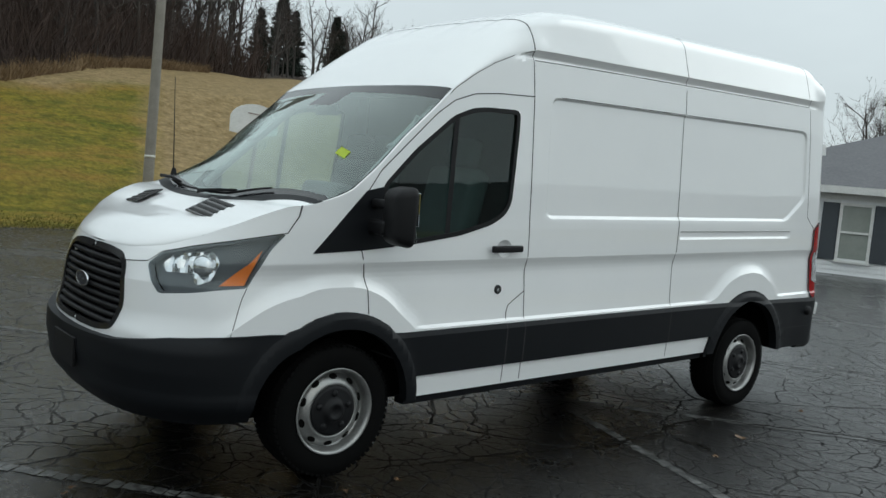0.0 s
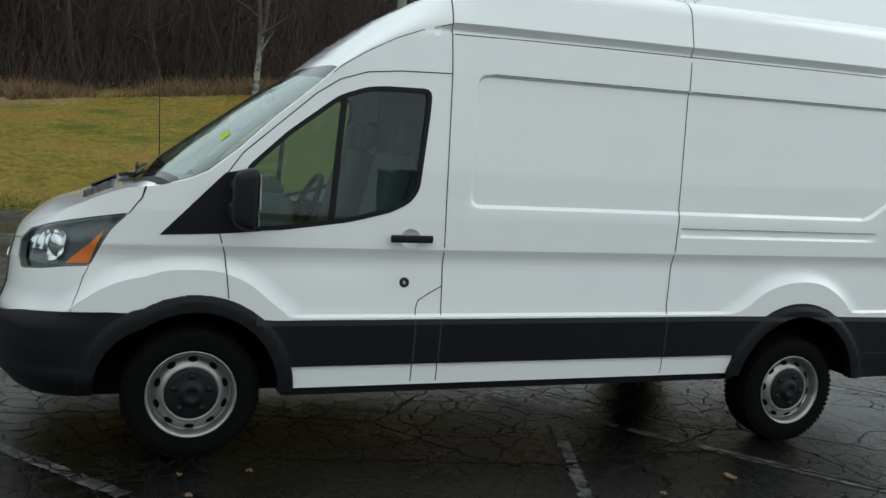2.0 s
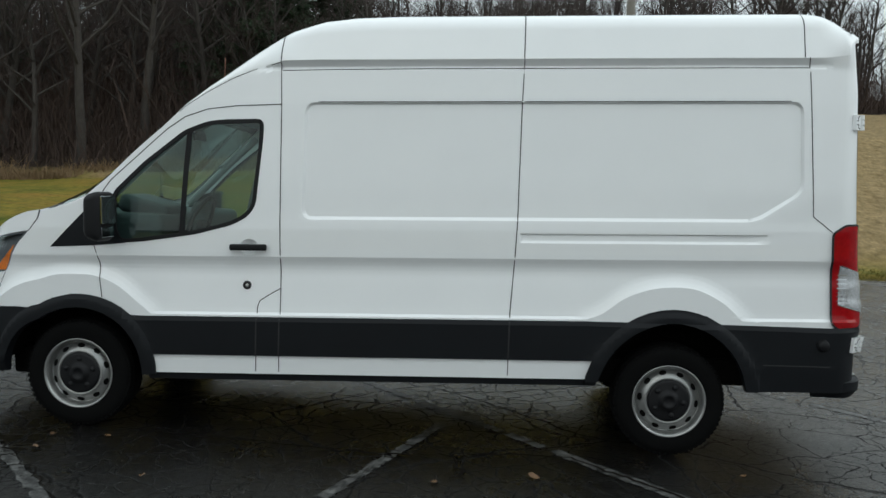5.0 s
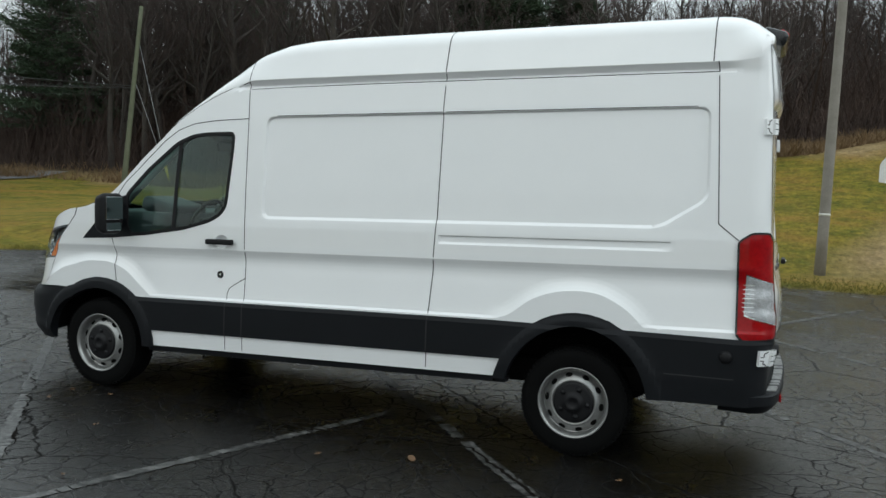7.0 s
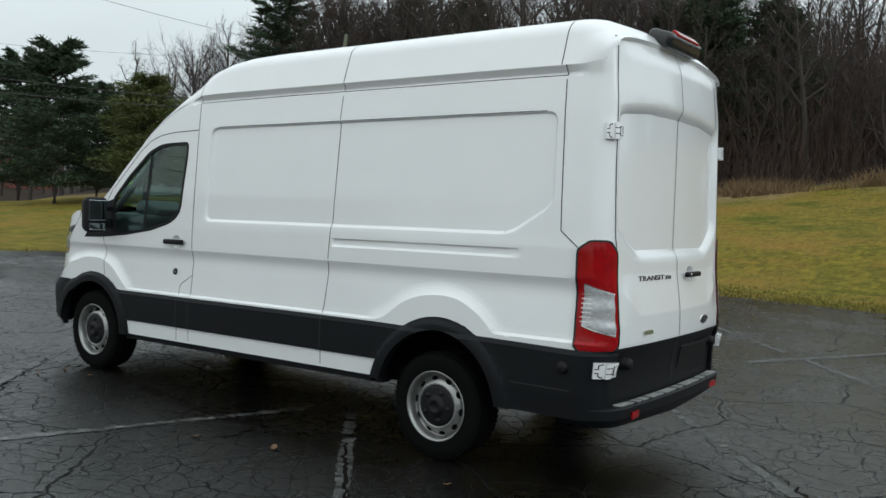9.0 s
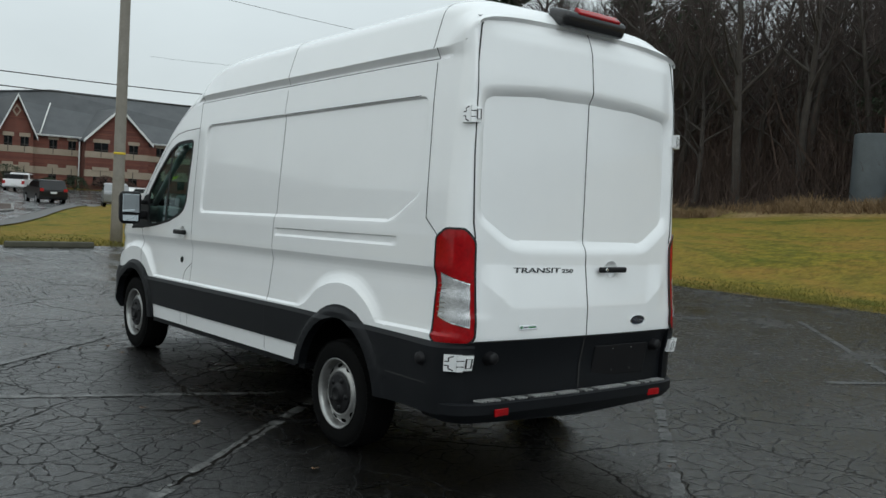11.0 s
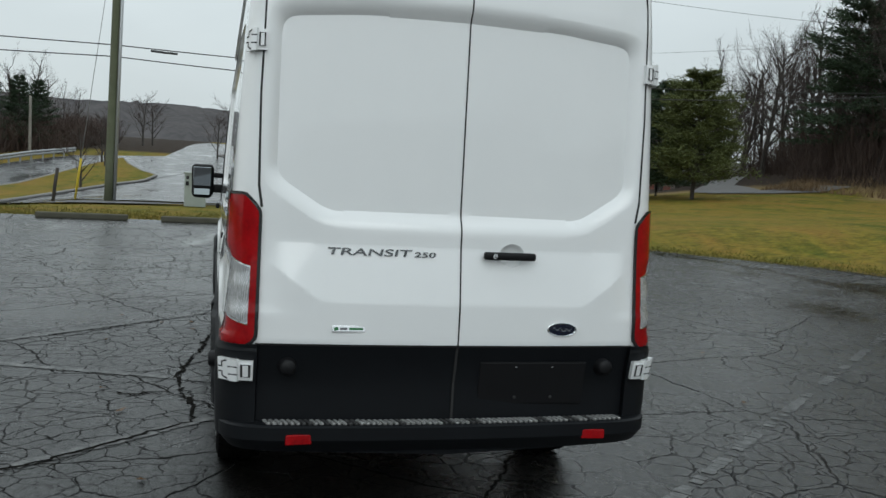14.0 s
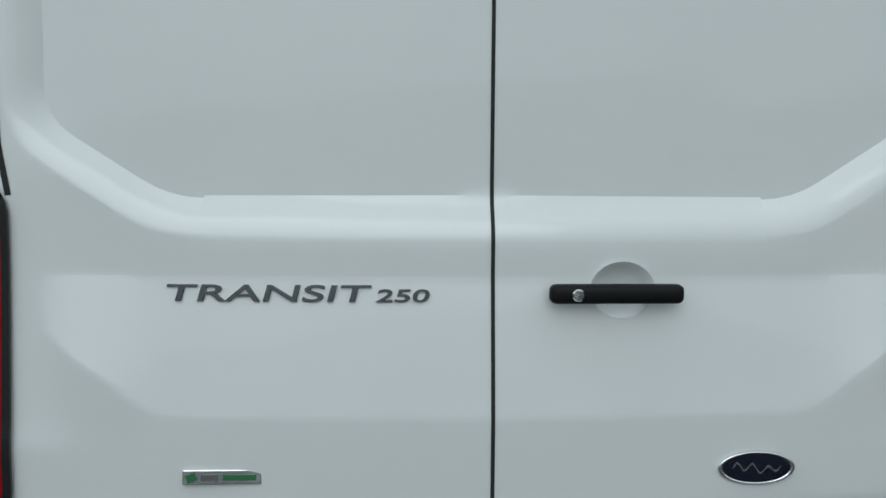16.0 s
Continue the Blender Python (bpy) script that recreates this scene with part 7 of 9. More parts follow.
far_woods(far_places, "far_woods", "dense leafless woods climbing the hillside")

# the pale sycamore at the top of the field
pb = coords(M_PALEBARK)
bark_c = mix(M_PALEBARK, tone(M_PALEBARK, mathop(M_PALEBARK, "ADD", axes(M_PALEBARK, pb)[2], noise_tex(M_PALEBARK, pb, 2.0)), 2.0, 3.4), mix(M_PALEBARK, tone(M_PALEBARK, noise_tex(M_PALEBARK, pb, 5.0), 0.4, 0.6), (0.06, 0.052, 0.045), (0.30, 0.29, 0.26)), (0.045, 0.038, 0.034))
link(M_PALEBARK, bark_c, bsdf(M_PALEBARK).inputs["Base Color"])
w, c = bare_tree_meshes(77, 8.4, 1.0, 0.145, 14, 6, 0.28, True)
syc = tree_thing("sycamore_tree", w.mesh("trunk", M_PALEBARK), c.mesh("crown", M_TWIG), "bare sycamore with a pale blotched trunk", "tree")
syc.matrix_basis = pose(4.0, 30.4, ground_z(4.0, 30.4), 0, 0, 40)

# evergreens
w, c = conifer_meshes(3, 14.5, 4.9, 19, 0.0, 0.22, 0.12, 0.62, 7, 230, 0.36, 0.022)
pine = tree_thing("white_pine", w.mesh("trunk", M_BARK), c.mesh("crown", M_NEEDLE), "tall dark white pine with layered boughs", "tree", "evergreens")
pine.matrix_basis = pose(-39.6, 38.6, ground_z(-39.6, 38.6))
for x, y, a, s in ((-34.0, 46.0, 70, 0.86), (-30.0, 48.0, 130, 0.78)):
    put(pine, x, y, a, s)
w, c = conifer_meshes(9, 7.8, 3.9, 20, -0.1, 0.1, 0.17, 0.42, 9, 190, 0.26, 0.05)
cedar = tree_thing("cedar_tree", w.mesh("trunk", M_BARK), c.mesh("crown", M_CEDAR), "broad olive-green cedar beside the drive", "tree", "evergreens")
cedar.matrix_basis = pose(-34.0, 23.7, ground_z(-34.0, 23.7))
cedar.scale = (0.84, 0.84, 0.84)
w, c = conifer_meshes(15, 8.6, 3.6, 17, 0.0, 0.2, 0.12, 0.5, 8, 200, 0.30, 0.03)
pine2 = tree_thing("pine_tree", w.mesh("trunk", M_BARK), c.mesh("crown", M_NEEDLE), "dark green pine beside a cedar", "tree", "evergreens")
pine2.matrix_basis = pose(-37.5, 20.6, ground_z(-37.5, 20.6))
put(pine2, -40.5, 25.0, 80, 0.8)
put(pine2, -9.3, 40.0, 80, 1.05)
put(pine2, -6.8, 43.0, 210, 0.95)
put(pine2, -12.6, 43.5, 150, 1.0)
put(pine2, -53.0, 27.0, 30, 1.2)
w, c = conifer_meshes(21, 9.0, 2.0, 26, 0.12, 0.02, 0.05, 0.85, 10, 60, 0.36, 0.05, 0.16)
spruce = tree_thing("spruce_tree", w.mesh("trunk", M_BARK), c.mesh("crown", M_SPRUCE), "dark pointed spruce at the hilltop wood", "tree", "evergreens")
sx_, sy_ = 61.0, 97.0
spruce.matrix_basis = pose(sx_, sy_, ground_z(sx_, sy_) - 0.3)
for x, y, s in ((53.5, 98.0, 1.15), (56.5, 100.0, 0.95), (63.5, 99.0, 0.8), (52.0, 101, 0.9)):
    put(spruce, x, y, x * 40, s)

# brush, brambles and tall dead grass along the wood's foot
M_BRUSH = varied("tangled_brown_brush", (0.024, 0.016, 0.013), (0.078, 0.050, 0.038), 0.8, 0.95, 10.0, 0.002, 0.3)
M_STRAW = varied("tall_straw_grass", (0.11, 0.068, 0.032), (0.25, 0.17, 0.09), 0.7, 0.95, 14.0, 0.002, 0.3)
soup = Soup()
for i in range(30000):
    x = rng.uniform(-56, 34)
    y = 33.4 + max(0, x - 6) * 1.1 + abs(rng.gauss(0, 1)) * 9 + (1.0 if -14 < x < -5 else 0)
    if i > 15000:
        y += rng.uniform(0, 36)
    h = rng.uniform(0.8, 4.2) * (0.6 if y < 35 else 1.0) * (1.6 if i > 15000 else 1.0)
    if y + 1 < 0.72 * (8.5 - x):
        if i % 2 or y < 37:
            continue
        x -= 14
        y += 4
        h *= 0.6
    p = Vector((x, y, ground_z(x, y) - 0.1))
    e = p + Vector((rng.gauss(0, 0.33), rng.gauss(0, 0.33), 1)) * h
    m = p.lerp(e, 0.55) + Vector((rng.gauss(0, 0.12), rng.gauss(0, 0.12), 0)) * h
    s = Vector((rng.gauss(0, 1), rng.gauss(0, 0.5), 0)).normalized() * rng.uniform(0.014, 0.030) * (1.5 if i > 15000 else 1.0)
    n = len(soup.v)
    soup.v += [p - s, p + s, m + s * 0.7, m - s * 0.7, e]
    soup.f += [(n, n + 1, n + 2, n + 3), (n + 3, n + 2, n + 4)]
    for _ in range(3):
        q = m.lerp(e, rng.random())
        soup.tri(q - s * 0.5, q + s * 0.5, q + Vector((rng.gauss(0, 0.5), rng.gauss(0, 0.5), rng.gauss(0.35, 0.3))) * h * 0.32)
for i in range(9000):
    # thickets on the bank beside and behind the path
    u = rng.random()
    x = -37.5 - u * 50 + rng.gauss(0, 1.5)
    y = 35.5 + u * 18 + abs(rng.gauss(0, 1)) * 5
    h = rng.uniform(0.8, 3.6)
    p = Vector((x, y, ground_z(x, y) - 0.1))
    e = p + Vector((rng.gauss(0, 0.4), rng.gauss(0, 0.4), 1)) * h
    s = Vector((rng.gauss(0, 1), rng.gauss(0, 0.5), 0)).normalized() * rng.uniform(0.016, 0.035)
    soup.tri(p - s, p + s, e)
    for _ in range(3):
        q = p.lerp(e, rng.uniform(0.3, 0.9))
        soup.tri(q - s * 0.5, q + s * 0.5, q + Vector((rng.gauss(0, 0.5), rng.gauss(0, 0.5), rng.gauss(0.35, 0.3))) * h * 0.35)
tagged(new("brush", soup.mesh("brush", M_BRUSH)), "tangled leafless brush filling the wood's floor", "brush", kind="stuff")
soup = Soup()
for i in range(26000):
    x = rng.uniform(-40, 22)
    y = 31.8 + max(0, x - 6) * 1.1 + abs(rng.gauss(0, 1.1)) + (0.6 if -14 < x < -5 else 0)
    if math.hypot(x + 31, y - 29) < 5 and rng.random() < 0.6:
        continue
    if noise.noise(Vector((x * 0.3, y * 0.5, 8))) < rng.uniform(-0.35, 0.15):
        continue
    h = rng.uniform(0.2, 0.75) * (0.55 + 0.6 * noise.noise(Vector((x * 0.35, y * 0.2, 3))) + 0.3)
    p = Vector((x, y, ground_z(x, y) - 0.05))
    e = p + Vector((rng.gauss(0, 0.6), rng.gauss(0, 0.6), 1)) * max(0.12, h)
    s = Vector((rng.gauss(0, 1), rng.gauss(0, 0.5), 0)).normalized() * rng.uniform(0.015, 0.035)
    soup.tri(p - s, p + s, e)
tagged(new("tall_dead_grass", soup.mesh("tall_dead_grass", M_STRAW)), "straw-coloured tall dead grass along the woods", "grass", kind="stuff")

# ---- the road side: drive, islands, offices, parked cars, far hill ----
def inside(x, y, poly):
    hit = False
    for (ax, ay), (bx, by) in zip(poly, poly[1:] + poly[:1]):
        if (ay > y) != (by > y) and x < (bx - ax) * (y - ay) / (by - ay) + ax:
            hit = not hit
    return hit


def draped(poly, lift, step=2.0, rim=0.0):
    """A sheet of the plan's outline laid over the ground, with a turned-down rim where it stands proud."""
    bm = bmesh.new()
    bm.faces.new([bm.verts.new((x, y, 0)) for x, y in poly])
    bmesh.ops.recalc_face_normals(bm, faces=bm.faces)
    if bm.faces[:][0].normal.z < 0:
        bmesh.ops.reverse_faces(bm, faces=bm.faces[:])
    bmesh.ops.triangulate(bm, faces=bm.faces[:])
    for k, lo, hi in ((0, min(p[0] for p in poly), max(p[0] for p in poly)), (1, min(p[1] for p in poly), max(p[1] for p in poly))):
        v = hi - step
        while v > lo:
            co = (v, 0, 0) if k == 0 else (0, v, 0)
            no = (1, 0, 0) if k == 0 else (0, 1, 0)
            bmesh.ops.bisect_plane(bm, geom=bm.verts[:] + bm.edges[:] + bm.faces[:], plane_co=co, plane_no=no)
            v -= step if v > -112 else 12.0
    edge = [e for e in bm.edges if e.is_boundary]
    for v in bm.verts:
        v.co.z = ground_z(v.co.x, v.co.y) + lift
    if rim:
        geo = bmesh.ops.extrude_edge_only(bm, edges=edge)["geom"]
        for v in geo:
            if isinstance(v, bmesh.types.BMVert):
                v.co.z -= rim
        bmesh.ops.recalc_face_normals(bm, faces=bm.faces)
    return bm


M_KERB = varied("pale_wet_kerb", (0.16, 0.155, 0.15), (0.30, 0.29, 0.28), 2.0, 0.8, 30.0, 0.003, 0.4)
M_GRAVEL = varied("grey_verge_path", (0.075, 0.072, 0.07), (0.13, 0.125, 0.12), 1.5, 0.7, 20.0, 0.003, 0.5)
path_strip = [(-15.0, -34.0), (-17.0, -14.0), (-19.0, -7.5), (-22.0, -4.0), (-30.0, 1.2), (-38.7, 5.0), (-60, 13.5), (-75, 19.5), (-77, 22.5), (-61, 16.6), (-42, 8.6), (-33, 4.6), (-26.5, -0.4), (-24.5, -6.0), (-22.5, -14.0), (-21.0, -34.0)]
tagged(mesh_object("footpath", draped(path_strip, 0.03), M_GRAVEL), "wet grey verge road running past the lot", "road", kind="structure")
drive = [(-23.0, -34.0), (-24.2, -14.0), (-26.2, -6.0), (-28.2, -0.6), (-34.5, 4.2), (-43, 7.8), (-62, 15.8), (-78, 22.0), (-90, 30), (-99, 44), (-101.5, 44), (-101.5, 9), (-106, 3.0), (-135, 3.0), (-235, 4.5), (-235, -3.5), (-132, -5.6), (-104, -5.4), (-87, -6.2), (-79.5, -13.8), (-62, -17.6), (-44, -21.5), (-32, -34)]
tagged(mesh_object("road", draped(drive, 0.05), M_DRIVE), "broad wet grey drive climbing past offices", "road", kind="structure")
for poly, lab in (([(-30, -16.4), (-32.9, -10.6), (-41.1, -8.9), (-47, -7.3), (-54, -5.6), (-58.3, -5.2), (-62, -6.4), (-70, -8.2), (-78, -9.4), (-62.6, -11.6), (-47.9, -13.9)], "olive grass island between road and drive"),
                  ([(-96, -0.2), (-94, -0.9), (-88, 0.6), (-84.5, 3.0), (-87, 5.0), (-93, 2.5)], "brown planted island beside the drive"),
                  ([(-75, 2.2), (-70, 2.6), (-64, 4.4), (-62.5, 6.4), (-66, 8.6), (-71, 6.6), (-75, 4.0)], "brown mulched island with small bare trees"),
                  ([(-46, 3.7), (-44, 5.2), (-47.5, 8.2), (-54, 9.6), (-55, 8.0), (-51, 5.6)], "brown mulched island around a sign")):
    isl = tagged(mesh_object("traffic_island", draped(poly, 0.16, 2.0, 0.2), M_GRASS if "grass" in lab else None), lab, "island", kind="structure")
    if "grass" not in lab:
        isl.data.materials.append(M_BRUSH)
    ring = [Vector((x, y, ground_z(x, y) + 0.13)) for x, y in poly + poly[:1]]
    fine_ring = [a.lerp(b, k / 4) for a, b in zip(ring, ring[1:]) for k in range(4)] + [ring[-1]]
    for v in fine_ring:
        v.z = ground_z(v.x, v.y) + 0.13
    part("kerb", rod([tuple(v) for v in fine_ring], 0.09, 6), M_KERB, isl, label="pale concrete kerb")

tagged(mesh_object("footpath", draped([(-33.6, 33.4), (-36.2, 29.6), (-39.5, 28.3), (-47.0, 31.0), (-62.0, 42.0), (-60.5, 44.5), (-47.0, 34.5), (-40.5, 32.2), (-37.5, 33.6)], 0.035, 1.0), M_GRAVEL), "grey tarmac path curving up behind a cedar", "path", kind="structure")
# road paint
for a, b in (((-26, -12.6), (-45, -8.2)), ((-45, -8.2), (-62, -3.6))):
    n = 14
    bm = bmesh.new()
    va, vb = Vector(a), Vector(b)
    side = Vector((-(vb - va).y, (vb - va).x)).normalized() * 0.10
    row = []
    for k in range(n + 1):
        p = va.lerp(vb, k / n)
        row.append([bm.verts.new((q.x, q.y, ground_z(q.x, q.y) + 0.056)) for q in (p - side, p + side)])
    for r0, r1 in zip(row, row[1:]):
        bm.faces.new((r0[0], r1[0], r1[1], r0[1]))
    tagged(mesh_object("road_marking", bm, M_LINE), "worn pale edge line on the drive", "road marking", kind="structure")

# the brick offices
M_BRICK = material("red_brown_brick", (0.20, 0.075, 0.05), 0.85)
bt = node(M_BRICK, "ShaderNodeTexBrick", Scale=4.2)
bt.inputs["Color1"].default_value = (0.105, 0.034, 0.024, 1)
bt.inputs["Color2"].default_value = (0.16, 0.056, 0.038, 1)
bt.inputs["Mortar"].default_value = (0.14, 0.10, 0.085, 1)
bt.inputs["Mortar Size"].default_value = 0.012
bmap = node(M_BRICK, "ShaderNodeMapping")
bmap.inputs["Rotation"].default_value = (radians(90), 0, radians(90))
bco = node(M_BRICK, "ShaderNodeTexCoord")
link(M_BRICK, bco.outputs["Object"], bmap.inputs["Vector"])
link(M_BRICK, bmap.outputs["Vector"], bt.inputs["Vector"])
link(M_BRICK, mix(M_BRICK, 0.6, bt.outputs["Color"], ramp(M_BRICK, noise_tex(M_BRICK, coords(M_BRICK), 0.8, 5), [(0.3, (0.7, 0.7, 0.7)), (0.7, (1.25, 1.25, 1.25))]), "MULTIPLY"), bsdf(M_BRICK).inputs["Base Color"])
M_BEIGE = varied("beige_stone_band", (0.27, 0.22, 0.165), (0.36, 0.30, 0.23), 1.0, 0.85, 12.0, 0.002, 0.3)
M_SHINGLE = varied("dark_grey_shingles", (0.045, 0.048, 0.052), (0.10, 0.105, 0.11), 0.5, 0.75, 9.0, 0.02, 0.5)
M_TRIMW = varied("white_painted_trim", (0.60, 0.60, 0.58), (0.74, 0.74, 0.72), 3.0, 0.6, 40.0, 0.0008, 0.2)
M_DARKGLASS = material("dark_office_glass", (0.012, 0.014, 0.015), 0.08)
M_BRONZE = material("bronze_window_frame", (0.035, 0.025, 0.02), 0.5)


def cuboid(bm, x0, x1, y0, y1, z0, z1):
    v = [bm.verts.new((x, y, z)) for x in (x0, x1) for y in (y0, y1) for z in (z0, z1)]
    for f in ((0, 1, 3, 2), (4, 6, 7, 5), (0, 4, 5, 1), (2, 3, 7, 6), (0, 2, 6, 4), (1, 5, 7, 3)):
        bm.faces.new([v[i] for i in f])
    return bm


def hull(points, faces):
    bm = bmesh.new()
    vs = [bm.verts.new(p) for p in points]
    for f in faces:
        bm.faces.new([vs[i] for i in f])
    bmesh.ops.recalc_face_normals(bm, faces=bm.faces)
    return bm


def gable_wing(parent, x0, x1, y0, y1, zb, ze, za, vent=True):
    """A wing with its gable towards +x, its roof running back to x0."""
    ym = (y0 + y1) / 2
    part("wall", hull([(x0, y0, zb), (x1, y0, zb), (x1, y1, zb), (x0, y1, zb), (x0, y0, ze), (x1, y0, ze), (x1, ym, za - 0.15), (x1, y1, ze), (x0, y1, ze), (x0, ym, za - 0.15)],
                      [(0, 1, 5, 4), (1, 2, 7, 6, 5), (2, 3, 8, 7), (4, 5, 6, 9), (9, 6, 7, 8), (0, 4, 9, 8, 3), (0, 3, 2, 1)]), M_BRICK, parent)
    o, k = 0.4, (za - ze) / ((y1 - y0) / 2)
    for s, ya in ((-1, y0 - o), (1, y1 + o)):
        zl = ze - k * o
        r = part("roof", hull([(x0, ym, za), (x1 + 0.5, ym, za), (x1 + 0.5, ya, zl), (x0, ya, zl), (x0, ym, za + 0.2), (x1 + 0.5, ym, za + 0.2), (x1 + 0.5, ya, zl + 0.2), (x0, ya, zl + 0.2)],
                              [(0, 1, 2, 3), (4, 7, 6, 5), (0, 4, 5, 1), (1, 5, 6, 2), (2, 6, 7, 3), (3, 7, 4, 0)]), M_SHINGLE, parent)
        part("rake_trim", hull([(x1 + 0.50, ym, za - 0.12), (x1 + 0.62, ym, za - 0.12), (x1 + 0.62, ya, zl - 0.12), (x1 + 0.50, ya, zl - 0.12), (x1 + 0.50, ym, za + 0.24), (x1 + 0.62, ym, za + 0.24), (x1 + 0.62, ya, zl + 0.24), (x1 + 0.50, ya, zl + 0.24)],
                               [(0, 1, 2, 3), (4, 7, 6, 5), (0, 4, 5, 1), (1, 5, 6, 2), (2, 6, 7, 3), (3, 7, 4, 0)]), M_TRIMW, r, label="white rake board")
    if vent:
        c = za - (za - ze) * 0.42
        part("diamond_vent", hull([(x1 + 0.06, ym, c - 0.75), (x1 + 0.06, ym + 0.5, c), (x1 + 0.06, ym, c + 0.75), (x1 + 0.06, ym - 0.5, c), (x1 - 0.1, ym, c - 0.75), (x1 - 0.1, ym + 0.5, c), (x1 - 0.1, ym, c + 0.75), (x1 - 0.1, ym - 0.5, c)],
                                  [(0, 1, 2, 3), (4, 7, 6, 5), (0, 4, 5, 1), (1, 5, 6, 2), (2, 6, 7, 3), (3, 7, 4, 0)]), M_BEIGE, parent, label="beige diamond-shaped vent")
        part("vent_slats", hull([(x1 + 0.09, ym, c - 0.45), (x1 + 0.09, ym + 0.3, c), (x1 + 0.09, ym, c + 0.45), (x1 + 0.09, ym - 0.3, c), (x1, ym, c - 0.45), (x1, ym + 0.3, c), (x1, ym, c + 0.45), (x1, ym - 0.3, c)],
                                [(0, 1, 2, 3), (4, 7, 6, 5), (0, 4, 5, 1), (1, 5, 6, 2), (2, 6, 7, 3), (3, 7, 4, 0)]), M_BRICK, parent)


def office_window(parent, x, y0, y1, z0, z1):
    w = part("window", cuboid(bmesh.new(), x - 0.1, x + 0.03, y0, y1, z0, z1), M_DARKGLASS, parent, label="dark glazed office window")
    part("window_frame", cuboid(cuboid(bmesh.new(), x, x + 0.07, (y0 + y1) / 2 - 0.04, (y0 + y1) / 2 + 0.04, z0, z1), x, x + 0.07, y0, y1, (z0 + z1) / 2 - 0.04, (z0 + z1) / 2 + 0.04), M_BRONZE, w)
    part("lintel", cuboid(bmesh.new(), x, x + 0.10, y0 - 0.15, y1 + 0.15, z1, z1 + 0.45), M_BEIGE, parent)


offices = new("office_building")
offices.location = (0, 0, 0)
tagged(offices, "two-storey red brick offices with steep grey shingle gables", "building")
ZB = -1.2
part("wall", cuboid(bmesh.new(), -125, -106, 9.5, 62, ZB, 6.2), M_BRICK, offices)
part("roof", hull([(-126, 8.5, 6.2), (-105.4, 8.5, 6.2), (-105.4, 63, 6.2), (-126, 63, 6.2), (-115, 27, 12.4), (-115, 46, 12.4), (-115, 18, 11.2)], [(0, 1, 6), (1, 2, 5, 4, 6), (2, 3, 5), (3, 0, 6, 4, 5), (0, 3, 2, 1)]), M_SHINGLE, offices, label="dark grey shingle hip roof")
part("ridge_cap", rod([(-114.9, 18, 11.25), (-114.9, 27, 12.45), (-114.9, 46, 12.45)], 0.12, 6), M_SHINGLE, offices)
gable_wing(offices, -114, -104.6, 10.9, 13.9, ZB, 6.3, 10.1)
gable_wing(offices, -113, -105.0, 15.1, 17.3, ZB, 6.3, 9.2)
gable_wing(offices, -114, -104.4, 18.8, 22.6, ZB, 6.4, 10.5)
gable_wing(offices, -114, -104.0, 28.5, 36.3, ZB, 6.2, 10.1)
for y0, y1, x in ((10.86, 13.94, -104.54), (15.06, 17.34, -104.94), (18.76, 22.64, -104.34), (22.64, 28.46, -105.94), (28.46, 36.34, -103.94), (36.34, 62, -105.94)):
    for z0, z1 in ((1.56, 2.4), (3.9, 4.66)):
        part("stone_band", cuboid(bmesh.new(), x - 0.3, x, y0, y1, z0, z1), M_BEIGE, offices, label="beige stone band")
    part("gutter", cuboid(bmesh.new(), x + 0.2, x + 0.5, y0, y1, 6.12, 6.32), M_TRIMW, offices) if x < -105.5 else None
for y0, y1, x in ((19.4, 20.3, -104.38), (21.2, 22.1, -104.38), (24.8, 25.7, -105.98), (27.0, 27.9, -105.98), (29.5, 31.2, -103.98), (33.8, 34.9, -103.98), (38, 39, -105.98), (41, 42, -105.98), (11.6, 12.3, -104.58), (12.7, 13.3, -104.58), (15.8, 16.6, -104.98)):
    office_window(offices, x, y0, y1, 4.0, 5.75)
    office_window(offices, x, y0, y1, 0.45, 2.3)
for y in (22.75, 28.2, 36.6):
    part("downpipe", rod([(-105.5, y, ZB), (-105.5, y, 6.2)], 0.09, 8), M_TRIMW, offices, label="white downpipe")
for ya, yb in ((23.5, 25.8),):
    part("roof_flashing", rod([(-105.5, 23.6, 6.35), (-112.5, 26.4, 10.6)], 0.09, 6), M_TRIMW, offices)

# the covered entrance pavilion
pav = new("entrance_pavilion")
pz = ground_z(-88, 5)
pav.location = (-88, 5.2, pz)
tagged(pav, "open brick pavilion with a grey hipped roof", "pavilion")
part("roof", hull([(-5.5, -4.4, 3.3), (5.5, -4.4, 3.3), (5.5, 4.6, 3.3), (-5.5, 4.6, 3.3), (-1.5, -0.6, 5.8), (1.5, -0.6, 5.8), (-1.5, 0.8, 5.8), (1.5, 0.8, 5.8)], [(0, 1, 5, 4), (1, 2, 7, 5), (2, 3, 6, 7), (3, 0, 4, 6), (4, 5, 7, 6), (0, 3, 2, 1)]), M_SHINGLE, pav)
part("fascia", cuboid(bmesh.new(), -5.4, 5.52, -4.42, 4.62, 3.05, 3.29), M_BEIGE, pav)
part("finial", rod([(0, 0, 5.75), (0, 0, 6.3)], 0.12, 8), M_SHINGLE, pav)
for x in (-4.6, 4.6):
    for y in (-3.6, 0.2, 3.9):
        p_ = part("pier", cuboid(bmesh.new(), x - 0.45, x + 0.45, y - 0.45, y + 0.45, -0.5, 3.04), M_BRICK, pav, label="square brick pier")
        part("pier_base", cuboid(bmesh.new(), x - 0.55, x + 0.55, y - 0.55, y + 0.55, -0.4, 0.7), M_BEIGE, p_)
